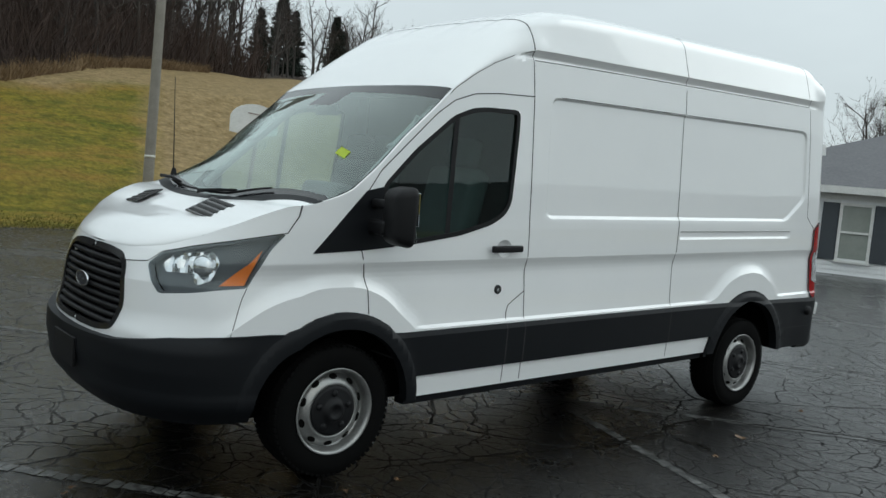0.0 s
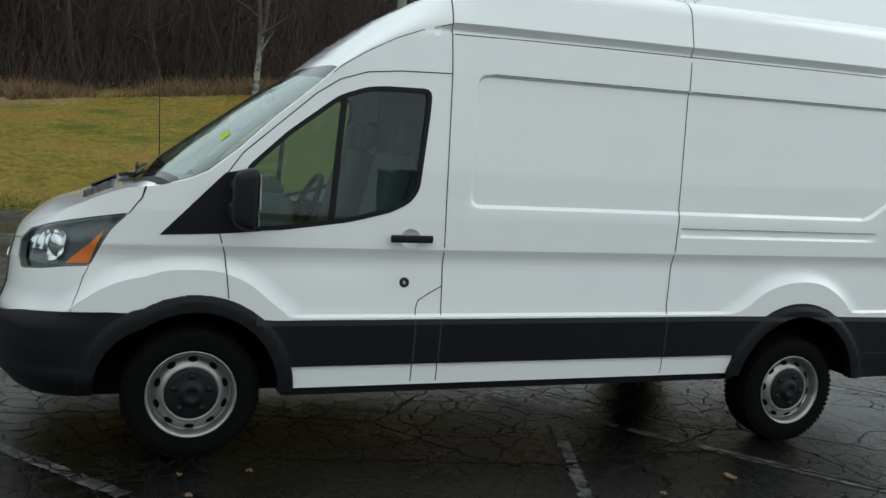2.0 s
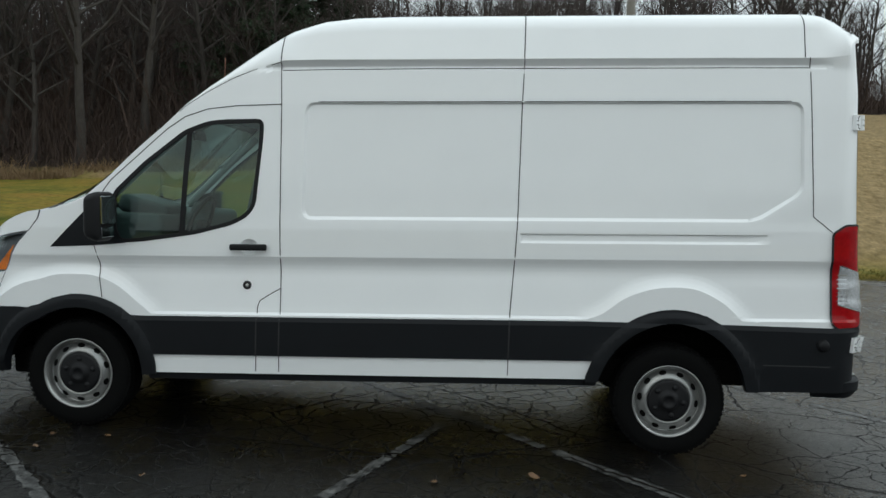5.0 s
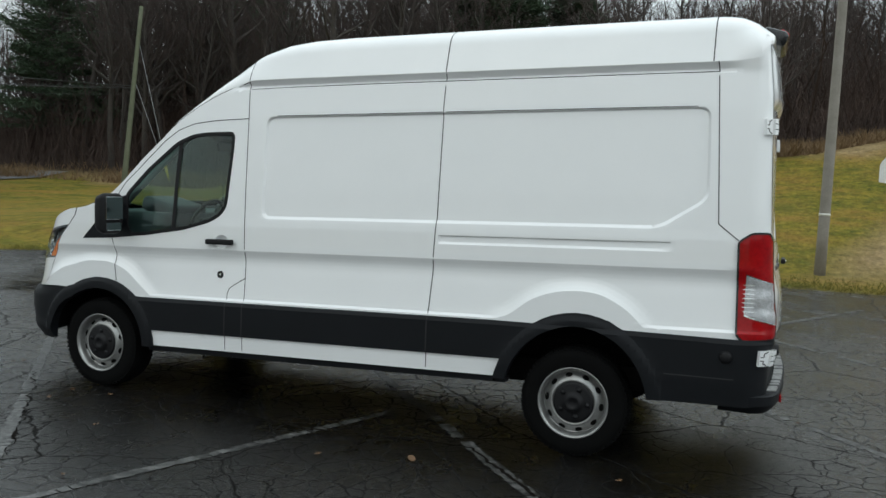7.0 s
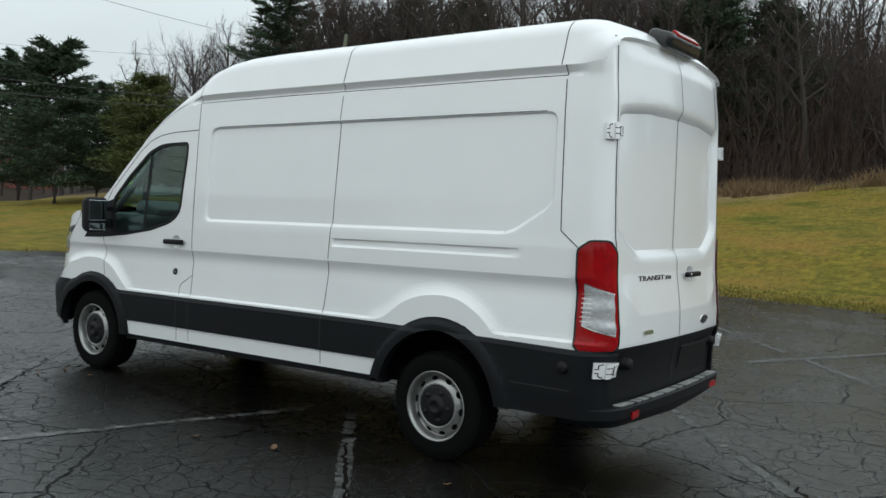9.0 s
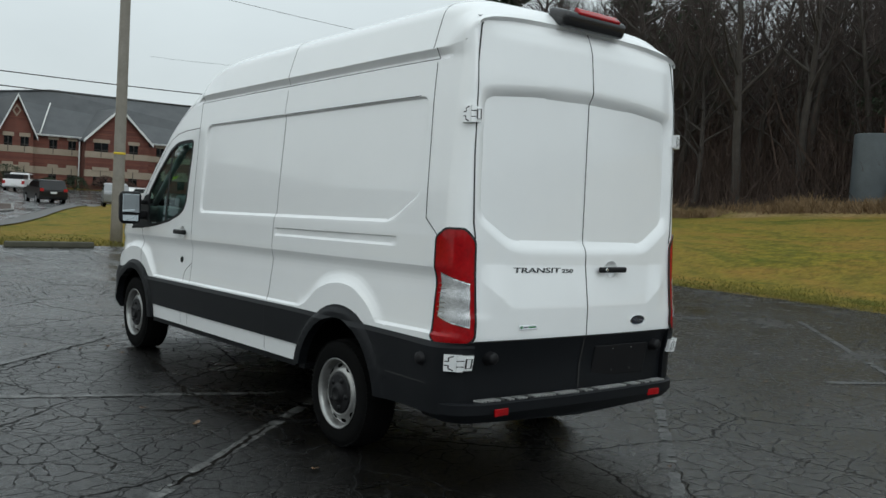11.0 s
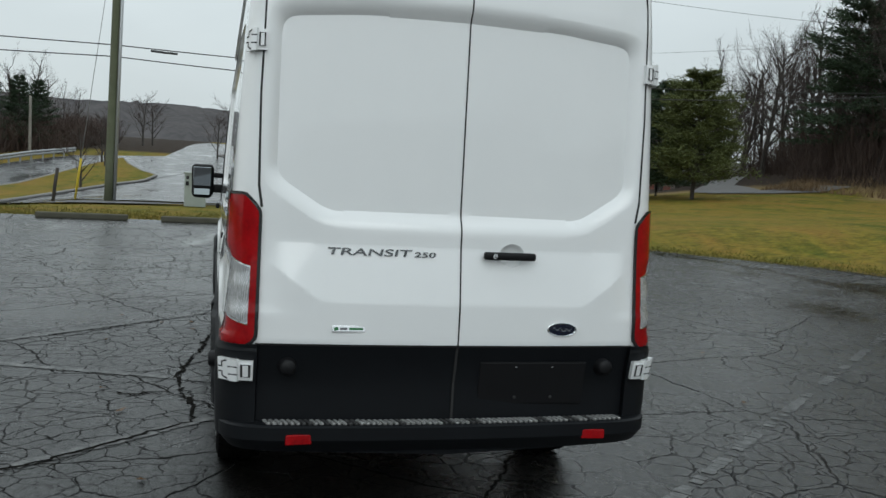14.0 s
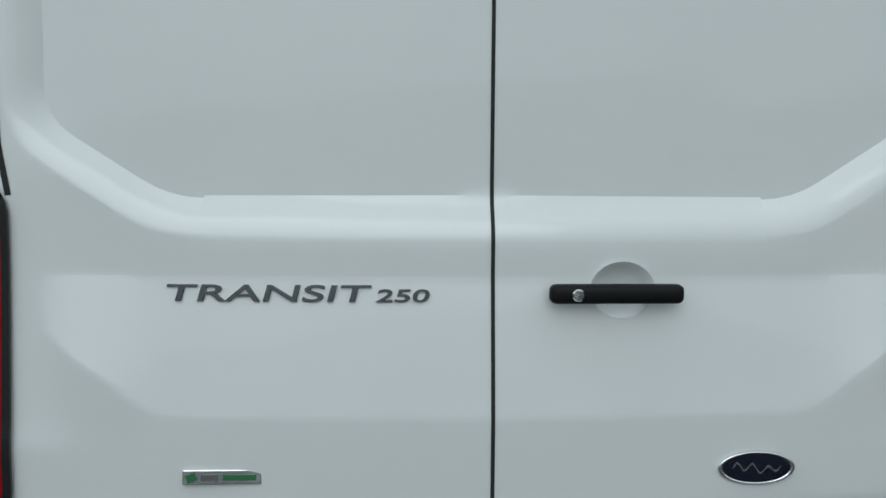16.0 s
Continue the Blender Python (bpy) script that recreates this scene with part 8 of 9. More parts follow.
part("back_wall", cuboid(bmesh.new(), -5.0, -4.2, -3.2, 3.4, -0.4, 3.04), M_BRICK, pav)
annex = new("low_annex")
annex.location = (-99, 11.0, 0)
tagged(annex, "low brick annex with a grey shingle roof", "building")
part("wall", cuboid(bmesh.new(), -4, 4, -5, 3.6, -0.6, 3.3), M_BRICK, annex)
part("roof", hull([(-4.6, -5.6, 3.3), (4.6, -5.6, 3.3), (4.6, 4.0, 3.3), (-4.6, 4.0, 3.3), (0, -4.5, 5.2), (0, 3.6, 5.2)], [(0, 1, 4), (1, 2, 5, 4), (2, 3, 5), (3, 0, 4, 5), (0, 3, 2, 1)]), M_SHINGLE, annex)

# parked cars
M_CARBLACK = material("black_car_paint", (0.004, 0.004, 0.005), 0.3, 0, 0.4, 0.2)
M_CARWHITE = material("white_car_paint", (0.72, 0.72, 0.72), 0.3, 0, 0.5, 0.5)
M_CARSILVER = material("silver_car_paint", (0.22, 0.225, 0.23), 0.35, 0.3)
M_TAIL = material("red_tail_lamp", (0.35, 0.01, 0.01), 0.3)
M_CHROME = material("pale_wheel_metal", (0.4, 0.4, 0.41), 0.35, 0.7)


def car(profile, glass, width, mat, label, wheels, r, place, turn, lamps):
    """A parked vehicle from its side outline, narrowed towards the roof."""
    ob = new("parked_car")
    tagged(ob, label, "car")
    ob.matrix_basis = pose(place[0], place[1], ground_z(*place) + 0.06, 0, 0, turn)

    def slab(outline, w, shift=0.0):
        bm = bmesh.new()
        rows = []
        for s in (-1, 1):
            rows.append([bm.verts.new((x, s * (w / 2 - 0.16 * max(0, z - 0.95)) , z)) for x, z in outline])
        bm.faces.new(rows[0])
        bm.faces.new(list(reversed(rows[1])))
        n = len(outline)
        for i in range(n):
            bm.faces.new((rows[0][i], rows[1][i], rows[1][(i + 1) % n], rows[0][(i + 1) % n]))
        bmesh.ops.recalc_face_normals(bm, faces=bm.faces)
        return bm
    bm = slab(profile, width)
    bmesh.ops.bevel(bm, geom=bm.edges[:], offset=0.05, segments=2, affect="EDGES", clamp_overlap=True)
    part("body", bm, mat, ob)
    for g in glass:
        part("window", slab(g, width + 0.02), M_DARKGLASS, ob, label="dark car glass")
    for x in wheels:
        for s in (-1, 1):
            y = s * (width / 2 - 0.10)
            w = part("wheel", rod([(x, y - 0.11, r), (x, y + 0.11, r)], r, 18), M_RUBBER, ob)
            part("rim", rod([(x, y - 0.115, r), (x, y + 0.115, r)], r * 0.62, 14), M_CHROME, w)
    xe, z, hgt = lamps
    for s in (-1, 1):
        part("tail_lamp", block((0.08, 0.26, hgt), (xe, s * (width / 2 - 0.16), z), (0, 0, 0), 0.01), M_TAIL, ob)
    part("number_plate", block((0.03, 0.42, 0.14), (xe + 0.02, 0, z - 0.2), (0, 0, 0)), M_TRIMW, ob)
    return ob


SUV = [(-2.35, 0.45), (-2.38, 0.95), (-2.2, 1.12), (-1.1, 1.2), (-0.45, 1.66), (0.6, 1.76), (1.9, 1.72), (2.25, 1.2), (2.38, 1.0), (2.38, 0.5), (2.2, 0.36), (-2.1, 0.32)]
SUVG = [[(-0.95, 1.2), (-0.4, 1.6), (1.75, 1.64), (2.05, 1.22)]]
car(SUV, SUVG, 1.92, M_CARBLACK, "black SUV parked on the wet drive", (-1.45, 1.45), 0.38, (-60.5, 13.2), 0, (2.36, 1.05, 0.22))
car(SUV, SUVG, 1.85, M_CARSILVER, "silver car parked beside the offices", (-1.4, 1.4), 0.35, (-58.3, 17.6), 165, (2.36, 1.02, 0.2))
car(SUV, SUVG, 1.85, M_CARSILVER, "grey car parked behind small trees", (-1.4, 1.4), 0.35, (-88, 12.6), 110, (2.36, 1.02, 0.2))
car(SUV, SUVG, 1.85, M_CARWHITE, "white car parked beside the offices", (-1.4, 1.4), 0.35, (-84, 27.5), 120, (2.36, 1.02, 0.2))
PICK = [(-2.9, 0.55), (-2.92, 1.05), (-2.7, 1.25), (-1.5, 1.3), (-0.9, 1.85), (0.55, 1.9), (0.7, 1.3), (2.85, 1.3), (2.9, 0.65), (2.7, 0.5), (-2.7, 0.45)]
pick = car(PICK, [[(-1.35, 1.32), (-0.85, 1.76), (0.45, 1.8), (0.55, 1.34)]], 2.0, M_CARWHITE, "white pickup with a dark loaded bed", (-1.9, 1.75), 0.42, (-84, 16.8), -25, (2.88, 1.0, 0.3))
part("load", block((1.9, 1.7, 0.5), (1.75, 0, 1.5), (0, 0, 0), 0.06), M_CARBLACK, pick, label="dark tarpaulin load")

# signs
M_SIGN = varied("pale_sign_panel", (0.55, 0.58, 0.58), (0.70, 0.72, 0.72), 1.5, 0.5, 40.0, 0.0004, 0.2)
M_GREENPRINT = material("green_sign_print", (0.03, 0.14, 0.12), 0.6)
sg = new("roadside_sign")
sz = ground_z(-26.4, -12.2)
sg.matrix_basis = pose(-26.4, -12.2, sz - 0.05, 0, 0, 72)
sg.scale = (0.86, 0.86, 0.86)
tagged(sg, "pale gabled business sign on a brick base", "sign")
part("panel", hull([(-1.05, -0.14, 0.55), (1.05, -0.14, 0.55), (1.05, -0.14, 1.55), (0, -0.14, 2.05), (-1.05, -0.14, 1.55), (-1.05, 0.14, 0.55), (1.05, 0.14, 0.55), (1.05, 0.14, 1.55), (0, 0.14, 2.05), (-1.05, 0.14, 1.55)], [(0, 1, 2, 3, 4), (5, 9, 8, 7, 6), (0, 5, 6, 1), (1, 6, 7, 2), (2, 7, 8, 3), (3, 8, 9, 4), (4, 9, 5, 0)]), M_SIGN, sg)
for s in (-1, 1):
    part("cap", hull([(0, -0.2, 2.05), (s * 1.16, -0.2, 1.5), (s * 1.16, 0.2, 1.5), (0, 0.2, 2.05), (0, -0.2, 2.13), (s * 1.16, -0.2, 1.58), (s * 1.16, 0.2, 1.58), (0, 0.2, 2.13)], [(0, 1, 2, 3), (4, 7, 6, 5), (0, 4, 5, 1), (1, 5, 6, 2), (2, 6, 7, 3), (3, 7, 4, 0)]), M_SHINGLE, sg)
    part("brick_pier", cuboid(bmesh.new(), s * 1.35 - 0.25, s * 1.35 + 0.25, -0.25, 0.25, -0.2, 0.85), M_BRICK, sg)
    for k, (u, z, w) in enumerate(((-0.1, 1.62, 0.95), (-0.5, 1.28, 0.7), (0.5, 1.28, 0.7), (-0.5, 1.08, 0.66), (0.5, 1.08, 0.6), (-0.5, 0.9, 0.7))):
        part("lettering_bar", block((w, 0.012, 0.13 if k == 0 else 0.04), (u, s * 0.146, z), (0, 0, 0)), M_GREENPRINT, sg)
    part("divider", block((2.1, 0.02, 0.025), (0, s * 0.146, 1.40), (0, 0, 0)), M_BRONZE, sg)
    part("divider", block((0.025, 0.02, 0.85), (0, s * 0.146, 0.98), (0, 0, 0)), M_BRONZE, sg)
part("base", cuboid(bmesh.new(), -1.1, 1.1, -0.2, 0.2, -0.2, 0.55), M_BRICK, sg)
s2 = new("entrance_sign")
s2.matrix_basis = pose(-50.3, 6.6, ground_z(-50.3, 6.6) + 0.1, 0, 0, 82)
tagged(s2, "small white stacked sign beside the drive", "sign")
for u in (-0.62, 0.62):
    part("post", block((0.1, 0.1, 1.6), (u, 0, 0.7), (0, 0, 0)), M_TRIMW, s2)
for k in range(4):
    part("board", block((1.1, 0.06, 0.3), (0, 0, 0.35 + k * 0.36), (0, 0, 0), 0.01), M_SIGN, s2)
tagw = new("arrow_sign")
tagw.matrix_basis = pose(-24.6, -11.0, ground_z(-24.6, -11.0), 0, 0, 75)
tagged(tagw, "small white tilted notice on a stake", "sign")
part("board", block((0.3, 0.02, 0.42), (0, 0, 0.55), (0, 12, 0)), M_TRIMW, tagw)
part("stake", block((0.03, 0.03, 0.6), (0, 0.02, 0.25), (0, 0, 0)), M_GALV, tagw)
for k in range(4):
    part("lettering_bar", block((0.16, 0.006, 0.035), (0, -0.014, 0.42 + k * 0.085), (0, 12, 0)), M_GAP, tagw)

# verge shrubs, island trees, dead stump post
M_SHRUB = varied("russet_shrub", (0.055, 0.030, 0.024), (0.11, 0.065, 0.05), 2.0, 0.9, 20.0, 0.002, 0.3)
M_GOLD = varied("golden_shrub", (0.20, 0.14, 0.01), (0.36, 0.26, 0.03), 2.0, 0.9, 20.0, 0.002, 0.3)
M_EVERG = varied("dark_evergreen_shrub", (0.010, 0.020, 0.010), (0.035, 0.05, 0.02), 2.0, 0.9, 20.0, 0.002, 0.3)


def shrub(x, y, rx, rz, mat, label, seed, n=900):
    r = random.Random(seed)
    sp = Soup()
    for _ in range(n):
        a, u = r.uniform(0, 6.283), r.random() ** 0.5
        z = r.random() ** 0.8
        k = rx * math.sqrt(max(0.02, 1 - z * z)) * (0.75 + 0.25 * u) * (1 + 0.15 * noise.noise(Vector((a * 2, z * 3, seed))))
        p = Vector((k * math.cos(a), k * math.sin(a), z * rz))
        d = Vector((r.gauss(0, 1), r.gauss(0, 1), r.gauss(0.4, 0.8))).normalized()
        s = d.cross(Vector((r.gauss(0, 1), r.gauss(0, 1), r.gauss(0, 1)))).normalized() * 0.05
        sp.tri(p - s, p + s, p + d * 0.22)
    for _ in range(14):
        a = r.uniform(0, 6.283)
        e = Vector((math.cos(a) * rx * 0.7, math.sin(a) * rx * 0.7, rz * r.uniform(0.5, 0.95)))
        sp.tube([Vector((0, 0, -0.1)), e * 0.5 + Vector((0, 0, 0.1)), e], 0.03, 0.008, 4)
    ob = new("shrub", sp.mesh("shrub", mat))
    ob.matrix_basis = pose(x, y, ground_z(x, y) + 0.02)
    return tagged(ob, label, "shrub", "verge shrubs")


shrub(-31.5, -11.6, 1.55, 1.15, M_SHRUB, "rounded russet shrub in a grass island", 1, 2200)
shrub(-25.2, -12.6, 1.3, 0.65, M_GOLD, "low golden shrub before a sign", 2, 1400)
shrub(-31.0, -13.0, 0.7, 0.7, M_EVERG, "small dark evergreen shrub beside a sign", 3, 700)
for i, (x, y, a, b, m) in enumerate(((-101, 19.2, 2.4, 2.2, M_EVERG), (-102.4, 24, 1.4, 1.2, M_EVERG), (-102.4, 27, 1.6, 1.5, M_EVERG), (-102.4, 30.5, 1.8, 1.8, M_SHRUB), (-102.4, 33, 1.6, 1.3, M_SHRUB), (-102.6, 16, 1.5, 1.5, M_SHRUB))):
    shrub(x, y, a, b, m, "clipped shrub along a brick facade", 10 + i, 900)
w, c = bare_tree_meshes(91, 4.6, 1.25, 0.09, 11, 5, 0.18)
small = tree_thing("small_bare_tree", w.mesh("trunk", M_BARK), c.mesh("crown", M_TWIG), "small bare tree on a planted island", "tree", "island trees")
small.matrix_basis = pose(-36.5, -11.8, ground_z(-36.5, -11.8), 0, 0, 20)
small.scale = (0.62, 0.62, 0.62)
for x, y, s in ((-46, -8.6, 0.95), (-70, -10.3, 1.1), (-66, -9.6, 1.0), (-120, -11, 1.7), (-124, -10, 1.6), (-128, 1.4, 2.0), (-126, 2.6, 1.8), (-92, 3.2, 1.35), (-78, 4.1, 0.95), (-71.5, 5.6, 0.95), (-69, 6.8, 1.15), (-90, -1.0, 1.2), (-67, 8.0, 1.1), (-103, 14.6, 1.0)):
    put(small, x, y, x * 37, s)
put(spruce, -100.5, 36.2, 10, 0.42)
put(spruce, -130, 14.5, 10, 0.9)
put(pine, -118, 6.5, 10, 0.5)
stump = tagged(mesh_object("marker_stake", rod([(-24.9, -6.6, -0.9), (-24.8, -6.5, 0.1), (-24.7, -6.4, 0.75)], 0.06, 7), M_BARK), "leaning dark weathered stake on the verge", "stake")

# guard rail along the highway
rail = new("guard_rail")
tagged(rail, "galvanised guard rail along the far road", "guard rail")
RAIL = [(-33, -24.5), (-44, -21.3), (-53, -19.2), (-62, -17.3), (-70, -15.6), (-79, -13.7)]
pts = [(x, y, ground_z(x, y) + 0.62) for x, y in RAIL]
for dz in (-0.11, 0.11):
    part("beam", rod([(x, y, z + dz) for x, y, z in pts], 0.10, 6), M_GALV, rail)
for a, b in zip(RAIL, RAIL[1:]):
    for k in range(4):
        x, y = a[0] + (b[0] - a[0]) * k / 4, a[1] + (b[1] - a[1]) * k / 4
        part("post", cuboid(bmesh.new(), x - 0.08, x + 0.08, y - 0.2, y - 0.08, ground_z(x, y) - 0.1, ground_z(x, y) + 0.8), M_GALV, rail)
wood_pole(-55.5, -20.2, 6.2, 0.14, 0.10, (-0.3, 0.2), None, "thin far wooden pole behind the guard rail")
wood_pole(-75.5, -16.9, 5.2, 0.14, 0.10, (0, 0), None, "thin far wooden pole behind the guard rail")

# woods beyond the highway
road_trees = []
for i in range(75):
    u = rng.random()
    x = -46 - 75 * u + rng.gauss(0, 4)
    y = -25.5 + (x + 46) * -0.16 - abs(rng.gauss(0, 1)) * 14
    if x < -62:
        y = min(y, -19.5)
    road_trees.append((x, y, rng.uniform(0.6, 0.95)))
far_woods(road_trees, "roadside_woods", "leafless woods beyond the guard rail")
for x, y, s in ((-84, -19.5, 0.5), (-80, -23, 0.55), (-88, -18.5, 0.48), (-62, -26, 0.62), (-70, -30, 0.7), (-92, -24, 0.55)):
    put(pine, x, y, x * 11, s)
sp = Soup()
for i in range(9000):
    x = -46 - 85 * rng.random()
    y = -24.5 + (max(x, -95) + 46) * -0.16 - abs(rng.gauss(0, 1)) * 9
    if x < -80:
        y = -15 - abs(rng.gauss(0, 1)) * 8
    h = rng.uniform(0.8, 4.0)
    p = Vector((x, y, ground_z(x, y) - 0.1))
    e = p + Vector((rng.gauss(0, 0.33), rng.gauss(0, 0.33), 1)) * h
    s = Vector((rng.gauss(0, 0.5), rng.gauss(0, 1), 0)).normalized() * rng.uniform(0.03, 0.06)
    sp.tri(p - s, p + s, e)
    for _ in range(3):
        q = p.lerp(e, rng.uniform(0.3, 0.9))
        sp.tri(q - s * 0.5, q + s * 0.5, q + Vector((rng.gauss(0, 0.5), rng.gauss(0, 0.5), rng.gauss(0.35, 0.3))) * h * 0.4)
tagged(new("roadside_brush", sp.mesh("roadside_brush", M_BRUSH)), "tangled leafless brush beyond the guard rail", "brush", kind="stuff")

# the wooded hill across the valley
# the distance haze is mixed into this grey-brown base colour
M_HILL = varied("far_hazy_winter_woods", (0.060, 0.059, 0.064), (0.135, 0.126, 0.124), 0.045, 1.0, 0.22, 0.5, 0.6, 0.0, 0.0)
bm = bmesh.new()
cols = []
for i in range(241):
    a = radians(136 + 94 * i / 240)
    el = 2.75 + 0.35 * math.sin(i * 0.11 + 1) + 0.25 * math.sin(i * 0.043) + 0.9 * smooth(185, 200, 136 + 94 * i / 240)
    el *= 0.5 + 0.5 * smooth(156, 164, 136 + 94 * i / 240)
    top = 620 * math.tan(radians(el)) * (1 + 0.03 * noise.noise(Vector((i * 0.9, 0, 0))) + 0.02 * rng.random())
    col = []
    for k, (d, f) in enumerate(((430, 0.0), (480, 0.30), (540, 0.62), (590, 0.86), (620, 1.0), (700, 1.02))):
        col.append(bm.verts.new((8 + d * math.cos(a), d * math.sin(a), -3 + (top + 3) * f + (rng.uniform(-1.5, 1.5) if 0 < k < 4 else 0))))
    cols.append(col)
for c0, c1 in zip(cols, cols[1:]):
    for k in range(5):
        bm.faces.new((c0[k], c0[k + 1], c1[k + 1], c1[k]))
bmesh.ops.recalc_face_normals(bm, faces=bm.faces)
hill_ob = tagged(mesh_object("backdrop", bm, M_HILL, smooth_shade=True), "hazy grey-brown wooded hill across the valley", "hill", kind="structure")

# the white clapboard building behind the lot
wb = new("clapboard_building")
wdir = Vector((0.42, -0.907, 0)).normalized()
WB = Matrix.Translation((19.8, 6.6, 0)) @ Matrix(((wdir.x, -wdir.y, 0, 0), (wdir.y, wdir.x, 0, 0), (0, 0, 1, 0), (0, 0, 0, 1)))
wb.matrix_basis = WB
tagged(wb, "low white clapboard building with a grey shingle roof", "building")
M_SIDING = varied("white_vinyl_siding", (0.66, 0.67, 0.68), (0.78, 0.79, 0.79), 1.0, 0.55, 50.0, 0.0006, 0.2)
M_SHUTTER = varied("slate_grey_shutter", (0.035, 0.042, 0.05), (0.055, 0.063, 0.072), 2.0, 0.6, 60.0, 0.0005, 0.2)
M_GREYROOF = varied("weathered_grey_roof", (0.085, 0.085, 0.092), (0.155, 0.155, 0.165), 0.7, 0.8, 12.0, 0.01, 0.5)
U0, U1, DEEP = -3.0, 17.0, 9.0
part("wall", cuboid(bmesh.new(), U0 + 0.03, U1 - 0.03, 0.03, DEEP, -0.4, 2.15), M_SIDING, wb)
part("foundation", cuboid(bmesh.new(), U0 + 0.06, U1 - 0.06, 0.05, DEEP - 0.02, -0.9, -0.36), M_STOP, wb, label="dark mossy foundation")

BOARD = 0.118
bm = bmesh.new()
for u0, u1 in ((U0, U1),):
    v = [bm.verts.new(p) for p in ((u0, 0.03, 0), (u1, 0.03, 0), (u1, -0.022, 0), (u0, -0.022, 0), (u0, 0.03, BOARD), (u1, 0.03, BOARD), (u1, 0.0, BOARD), (u0, 0.0, BOARD))]
    for f in ((0, 1, 2, 3), (4, 7, 6, 5), (0, 4, 5, 1), (1, 5, 6, 2), (2, 6, 7, 3), (3, 7, 4, 0)):
        bm.faces.new([v[i] for i in f])
bmesh.ops.recalc_face_normals(bm, faces=bm.faces)
board_me = bpy.data.meshes.new("siding_board")
bm.to_mesh(board_me)
bm.free()
board_me.materials.append(M_SIDING)
for k in range(21):
    b_ = new("siding_board", board_me)
    b_.parent = wb
    b_.location = (0, 0, -0.36 + k * BOARD)
rf = part("roof", hull([(U0 - 0.4, -0.4, 2.24), (U1 + 0.4, -0.4, 2.24), (U1 + 0.4, DEEP + 0.4, 2.24), (U0 - 0.4, DEEP + 0.4, 2.24), (U0 + 4.5, DEEP / 2, 4.1), (U1 - 4.5, DEEP / 2, 4.1)], [(0, 1, 5, 4), (1, 2, 5), (2, 3, 4, 5), (3, 0, 4), (0, 3, 2, 1)]), M_GREYROOF, wb, label="weathered grey shingle hip roof")
part("fascia", cuboid(bmesh.new(), U0 - 0.42, U1 + 0.42, -0.43, -0.39, 2.08, 2.26), M_TRIMW, wb, label="white gutter board")
part("soffit", cuboid(bmesh.new(), U0 - 0.4, U1 + 0.4, -0.39, 0.03, 2.09, 2.13), M_TRIMW, wb)
part("frieze", cuboid(bmesh.new(), U0, U1, -0.03, 0.03, 1.92, 2.09), M_TRIMW, wb)


def sash_window(u, z0, z1, w=0.66):
    win = part("window", cuboid(bmesh.new(), u - w / 2, u + w / 2, -0.03, 0.0, z0, z1), M_BLIND, wb, label="white sash window with drawn blinds")
    for a0, a1, b0, b1 in ((u - w / 2 - 0.07, u - w / 2, z0 - 0.05, z1 + 0.07), (u + w / 2, u + w / 2 + 0.07, z0 - 0.05, z1 + 0.07), (u - w / 2, u + w / 2, z1, z1 + 0.07), (u - w / 2, u + w / 2, (z0 + z1) / 2 - 0.025, (z0 + z1) / 2 + 0.025)):
        part("frame_bar", cuboid(bmesh.new(), a0, a1, -0.07, 0.0, b0, b1), M_TRIMW, win)
    part("window_sill", cuboid(bmesh.new(), u - w / 2 - 0.10, u + w / 2 + 0.10, -0.10, 0.0, z0 - 0.11, z0 - 0.05), M_TRIMW, win)
    for s in (-1, 1):
        a = u + s * (w / 2 + 0.07 + 0.21)
        sh = part("shutter", cuboid(bmesh.new(), a - 0.20, a + 0.20, -0.055, 0.0, z0 - 0.06, z1 + 0.06), M_SHUTTER, wb, label="slate grey panelled shutter")
        zm = (z0 + z1) / 2
        for b0, b1 in ((z0 + 0.02, zm - 0.05), (zm + 0.05, z1 - 0.02)):
            part("panel", cuboid(bmesh.new(), a - 0.13, a + 0.13, -0.068, -0.05, b0, b1), M_SHUTTER, sh)


M_BLIND = varied("drawn_blind_behind_glass", (0.22, 0.24, 0.22), (0.32, 0.34, 0.31), 3.0, 0.12, 90.0, 0.0005, 0.1)
for u in (0.72, 4.6, 8.4, 12.2):
    sash_window(u, 0.42, 1.78)
# trees behind it
for x, y, k, s in ((46, 17.0, 5, 0.85), (50, 18, 0, 0.8), (48, 15.5, 4, 0.9), (54, 19, 1, 0.8), (44, 14, 3, 0.55), (60, 22, 5, 0.85)):
    put(BARE[k], x, y, x * 31, s)
sp = Soup()
for i in range(3500):
    x, y = rng.uniform(34, 62), rng.uniform(16, 36)
    h = rng.uniform(1.0, 2.4)
    p = Vector((x, y, ground_z(x, y) - 0.1))
    e = p + Vector((rng.gauss(0, 0.3), rng.gauss(0, 0.3), 1)) * h
    s_ = Vector((rng.gauss(0, 1), rng.gauss(0, 1), 0)).normalized() * rng.uniform(0.03, 0.06)
    sp.tri(p - s_, p + s_, e)
    for _ in range(3):
        q = p.lerp(e, rng.uniform(0.3, 0.9))
        sp.tri(q - s_ * 0.5, q + s_ * 0.5, q + Vector((rng.gauss(0, 0.5), rng.gauss(0, 0.5), rng.gauss(0.35, 0.3))) * h * 0.4)
tagged(new("hillside_brush", sp.mesh("hillside_brush", M_BRUSH)), "reddish-brown leafless brush behind a building", "brush", kind="stuff")

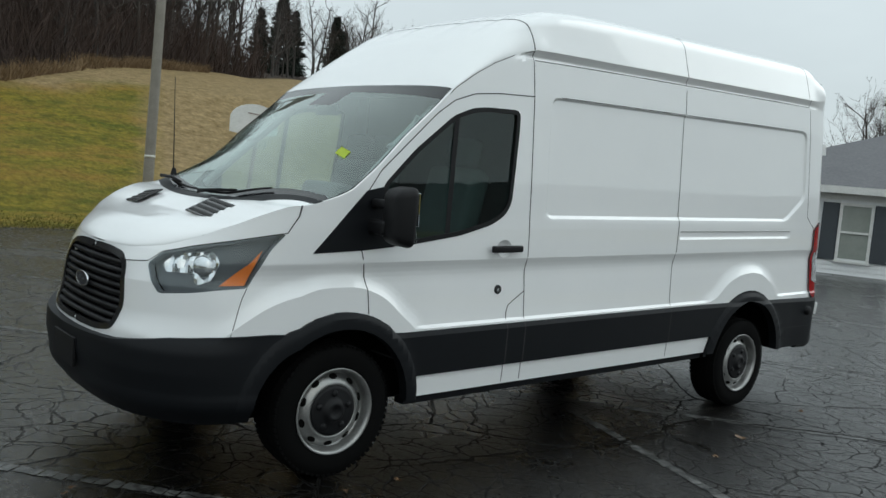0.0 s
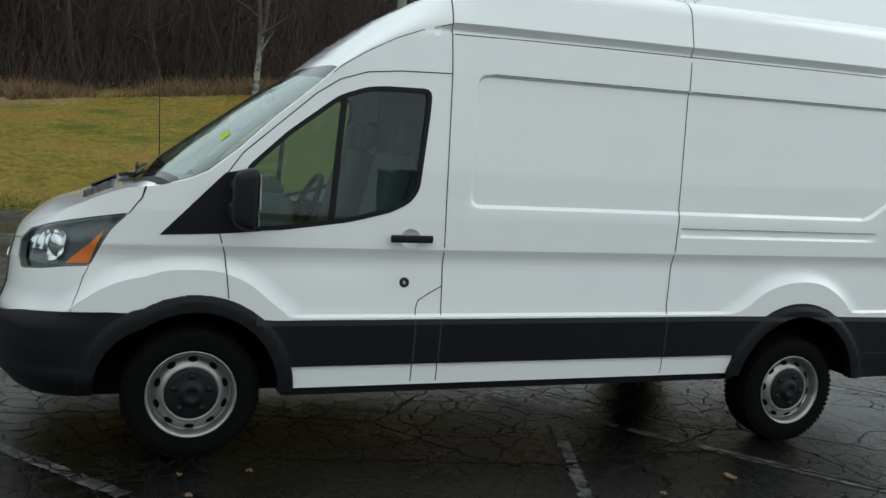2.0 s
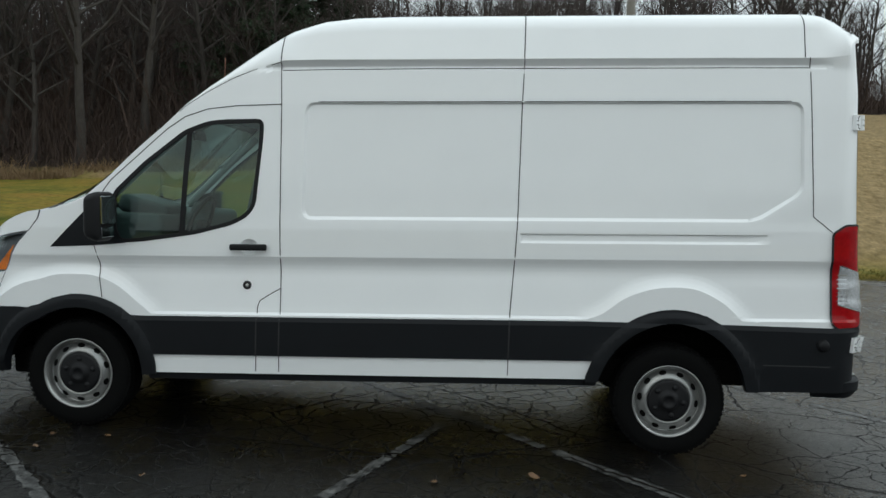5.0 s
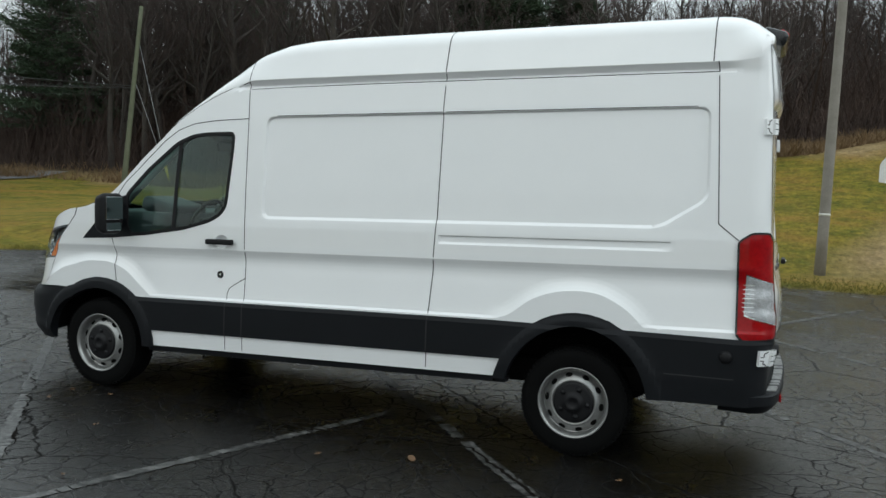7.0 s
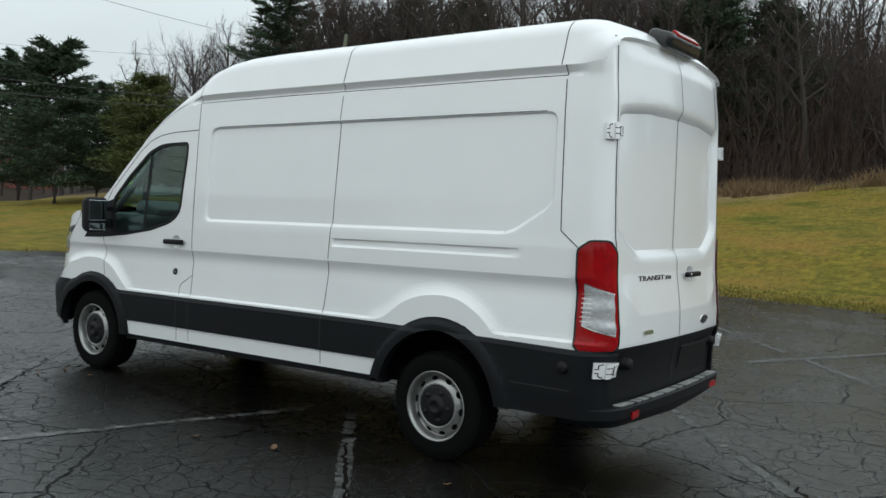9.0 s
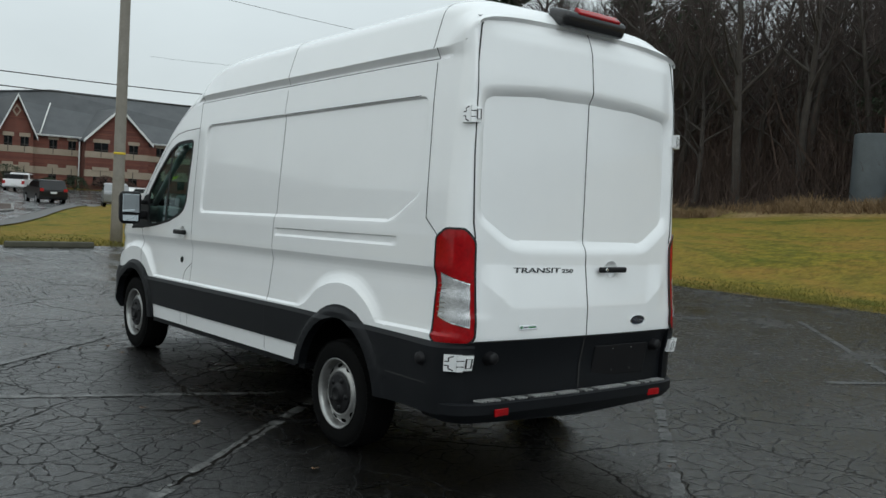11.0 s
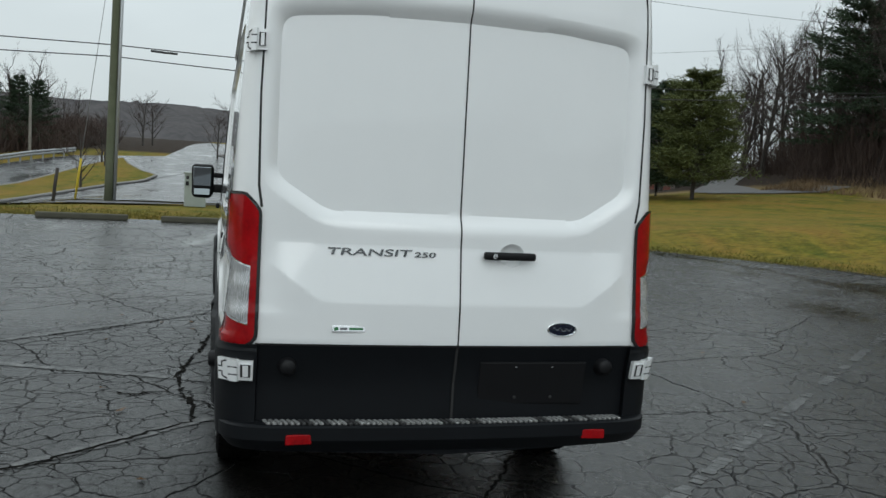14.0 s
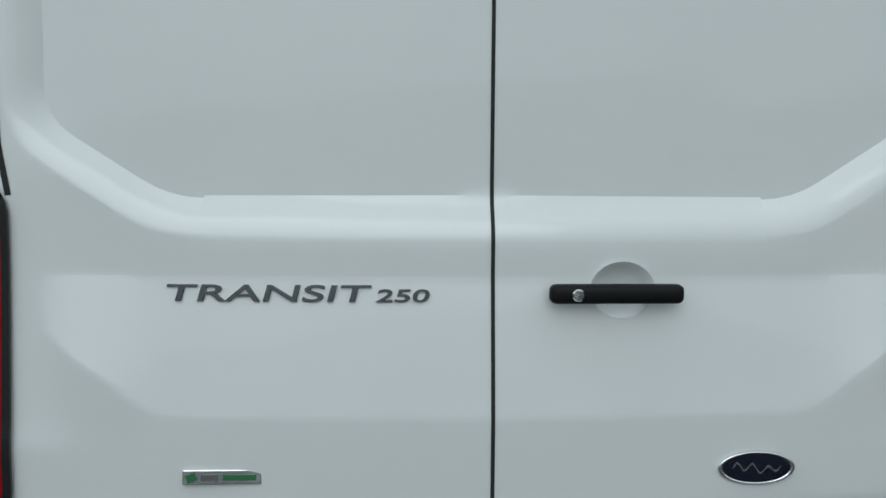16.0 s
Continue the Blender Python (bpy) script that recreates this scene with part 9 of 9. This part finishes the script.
# ragged turf where the grass meets the tarmac
M_BLADE = varied("olive_grass_blades", (0.05, 0.06, 0.010), (0.17, 0.14, 0.035), 1.2, 0.9, 9.0, 0.002, 0.2, 0.0, 0.15)
sp = Soup()
for i in range(26000):
    if i % 3 == 0:
        y = rng.uniform(-9, 3.5)
        x = -12.75 - abs(rng.gauss(0, 1.6)) + 0.35 * noise.noise(Vector((y * 0.9, 2, 0)))
    else:
        x = rng.uniform(-12.5, 16)
        y = lot_edge(x) - 0.02 + abs(rng.gauss(0, 1.5)) + 0.45 * noise.noise(Vector((x * 0.8, 5, 0)))
    p = Vector((x, y, max(ground_z(x, y) - 0.04, -0.02)))
    if p.z < -0.02:
        p.z = ground_z(x, y) - 0.03
    e = p + Vector((rng.gauss(0, 0.6), rng.gauss(0, 0.6), 1)) * rng.uniform(0.025, 0.075)
    s_ = Vector((rng.gauss(0, 1), rng.gauss(0, 1), 0)).normalized() * rng.uniform(0.006, 0.014)
    sp.tri(p - s_, p + s_, e)
tagged(new("verge_grass", sp.mesh("verge_grass", M_BLADE)), "ragged olive grass spilling over the tarmac's edge", "grass", kind="stuff")

# unseen wooded rise on the camera's side of the lot, added to darken reflections
bm = bmesh.new()
cols = []
for i in range(161):
    a = radians(-75 + 85 * i / 160)
    top = 170 * math.tan(radians(4.2 + 0.7 * math.sin(i * 0.13) + 0.3 * noise.noise(Vector((i * 0.7, 4, 0))))) + rng.random() * 1.5
    cols.append([bm.verts.new((d * math.cos(a), d * math.sin(a), -2 + (top + 2) * f)) for d, f in ((120, 0.0), (140, 0.4), (158, 0.8), (170, 1.0), (200, 1.0))])
for c0, c1 in zip(cols, cols[1:]):
    for k in range(4):
        bm.faces.new((c0[k], c0[k + 1], c1[k + 1], c1[k]))
bmesh.ops.recalc_face_normals(bm, faces=bm.faces)
tagged(mesh_object("backdrop", bm, M_HILL, smooth_shade=True), "unseen wooded rise added behind the lot for reflections", "hill", kind="structure")

M_SOD = varied("sodden_leaves", (0.008, 0.006, 0.004), (0.045, 0.030, 0.016), 9.0, 0.7, 50.0, 0.001, 0.2)
# sodden leaves washed up along the tarmac's edge
sp = Soup()
for i in range(5200):
    x = rng.uniform(-11.5, 16)
    band = noise.noise(Vector((x * 0.55, 9, 0)))
    if band < -0.1 and rng.random() < 0.8:
        continue
    y = lot_edge(x) - 0.10 + rng.gauss(0, 0.13) + 0.25 * noise.noise(Vector((x * 0.8, 5, 0)))
    p = Vector((x, y, max(0.006, ground_z(x, y)) + rng.uniform(0.0, 0.02)))
    d = Vector((rng.gauss(0, 1), rng.gauss(0, 1), rng.gauss(0, 0.35))).normalized() * rng.uniform(0.015, 0.04)
    s_ = d.cross(Vector((0, 0, 1))).normalized() * d.length * 0.5
    sp.tri(p - s_, p + s_, p + d)
tagged(new("leaf_litter", sp.mesh("leaf_litter", M_SOD)), "dark sodden leaves along the tarmac's edge", "leaves", kind="stuff")
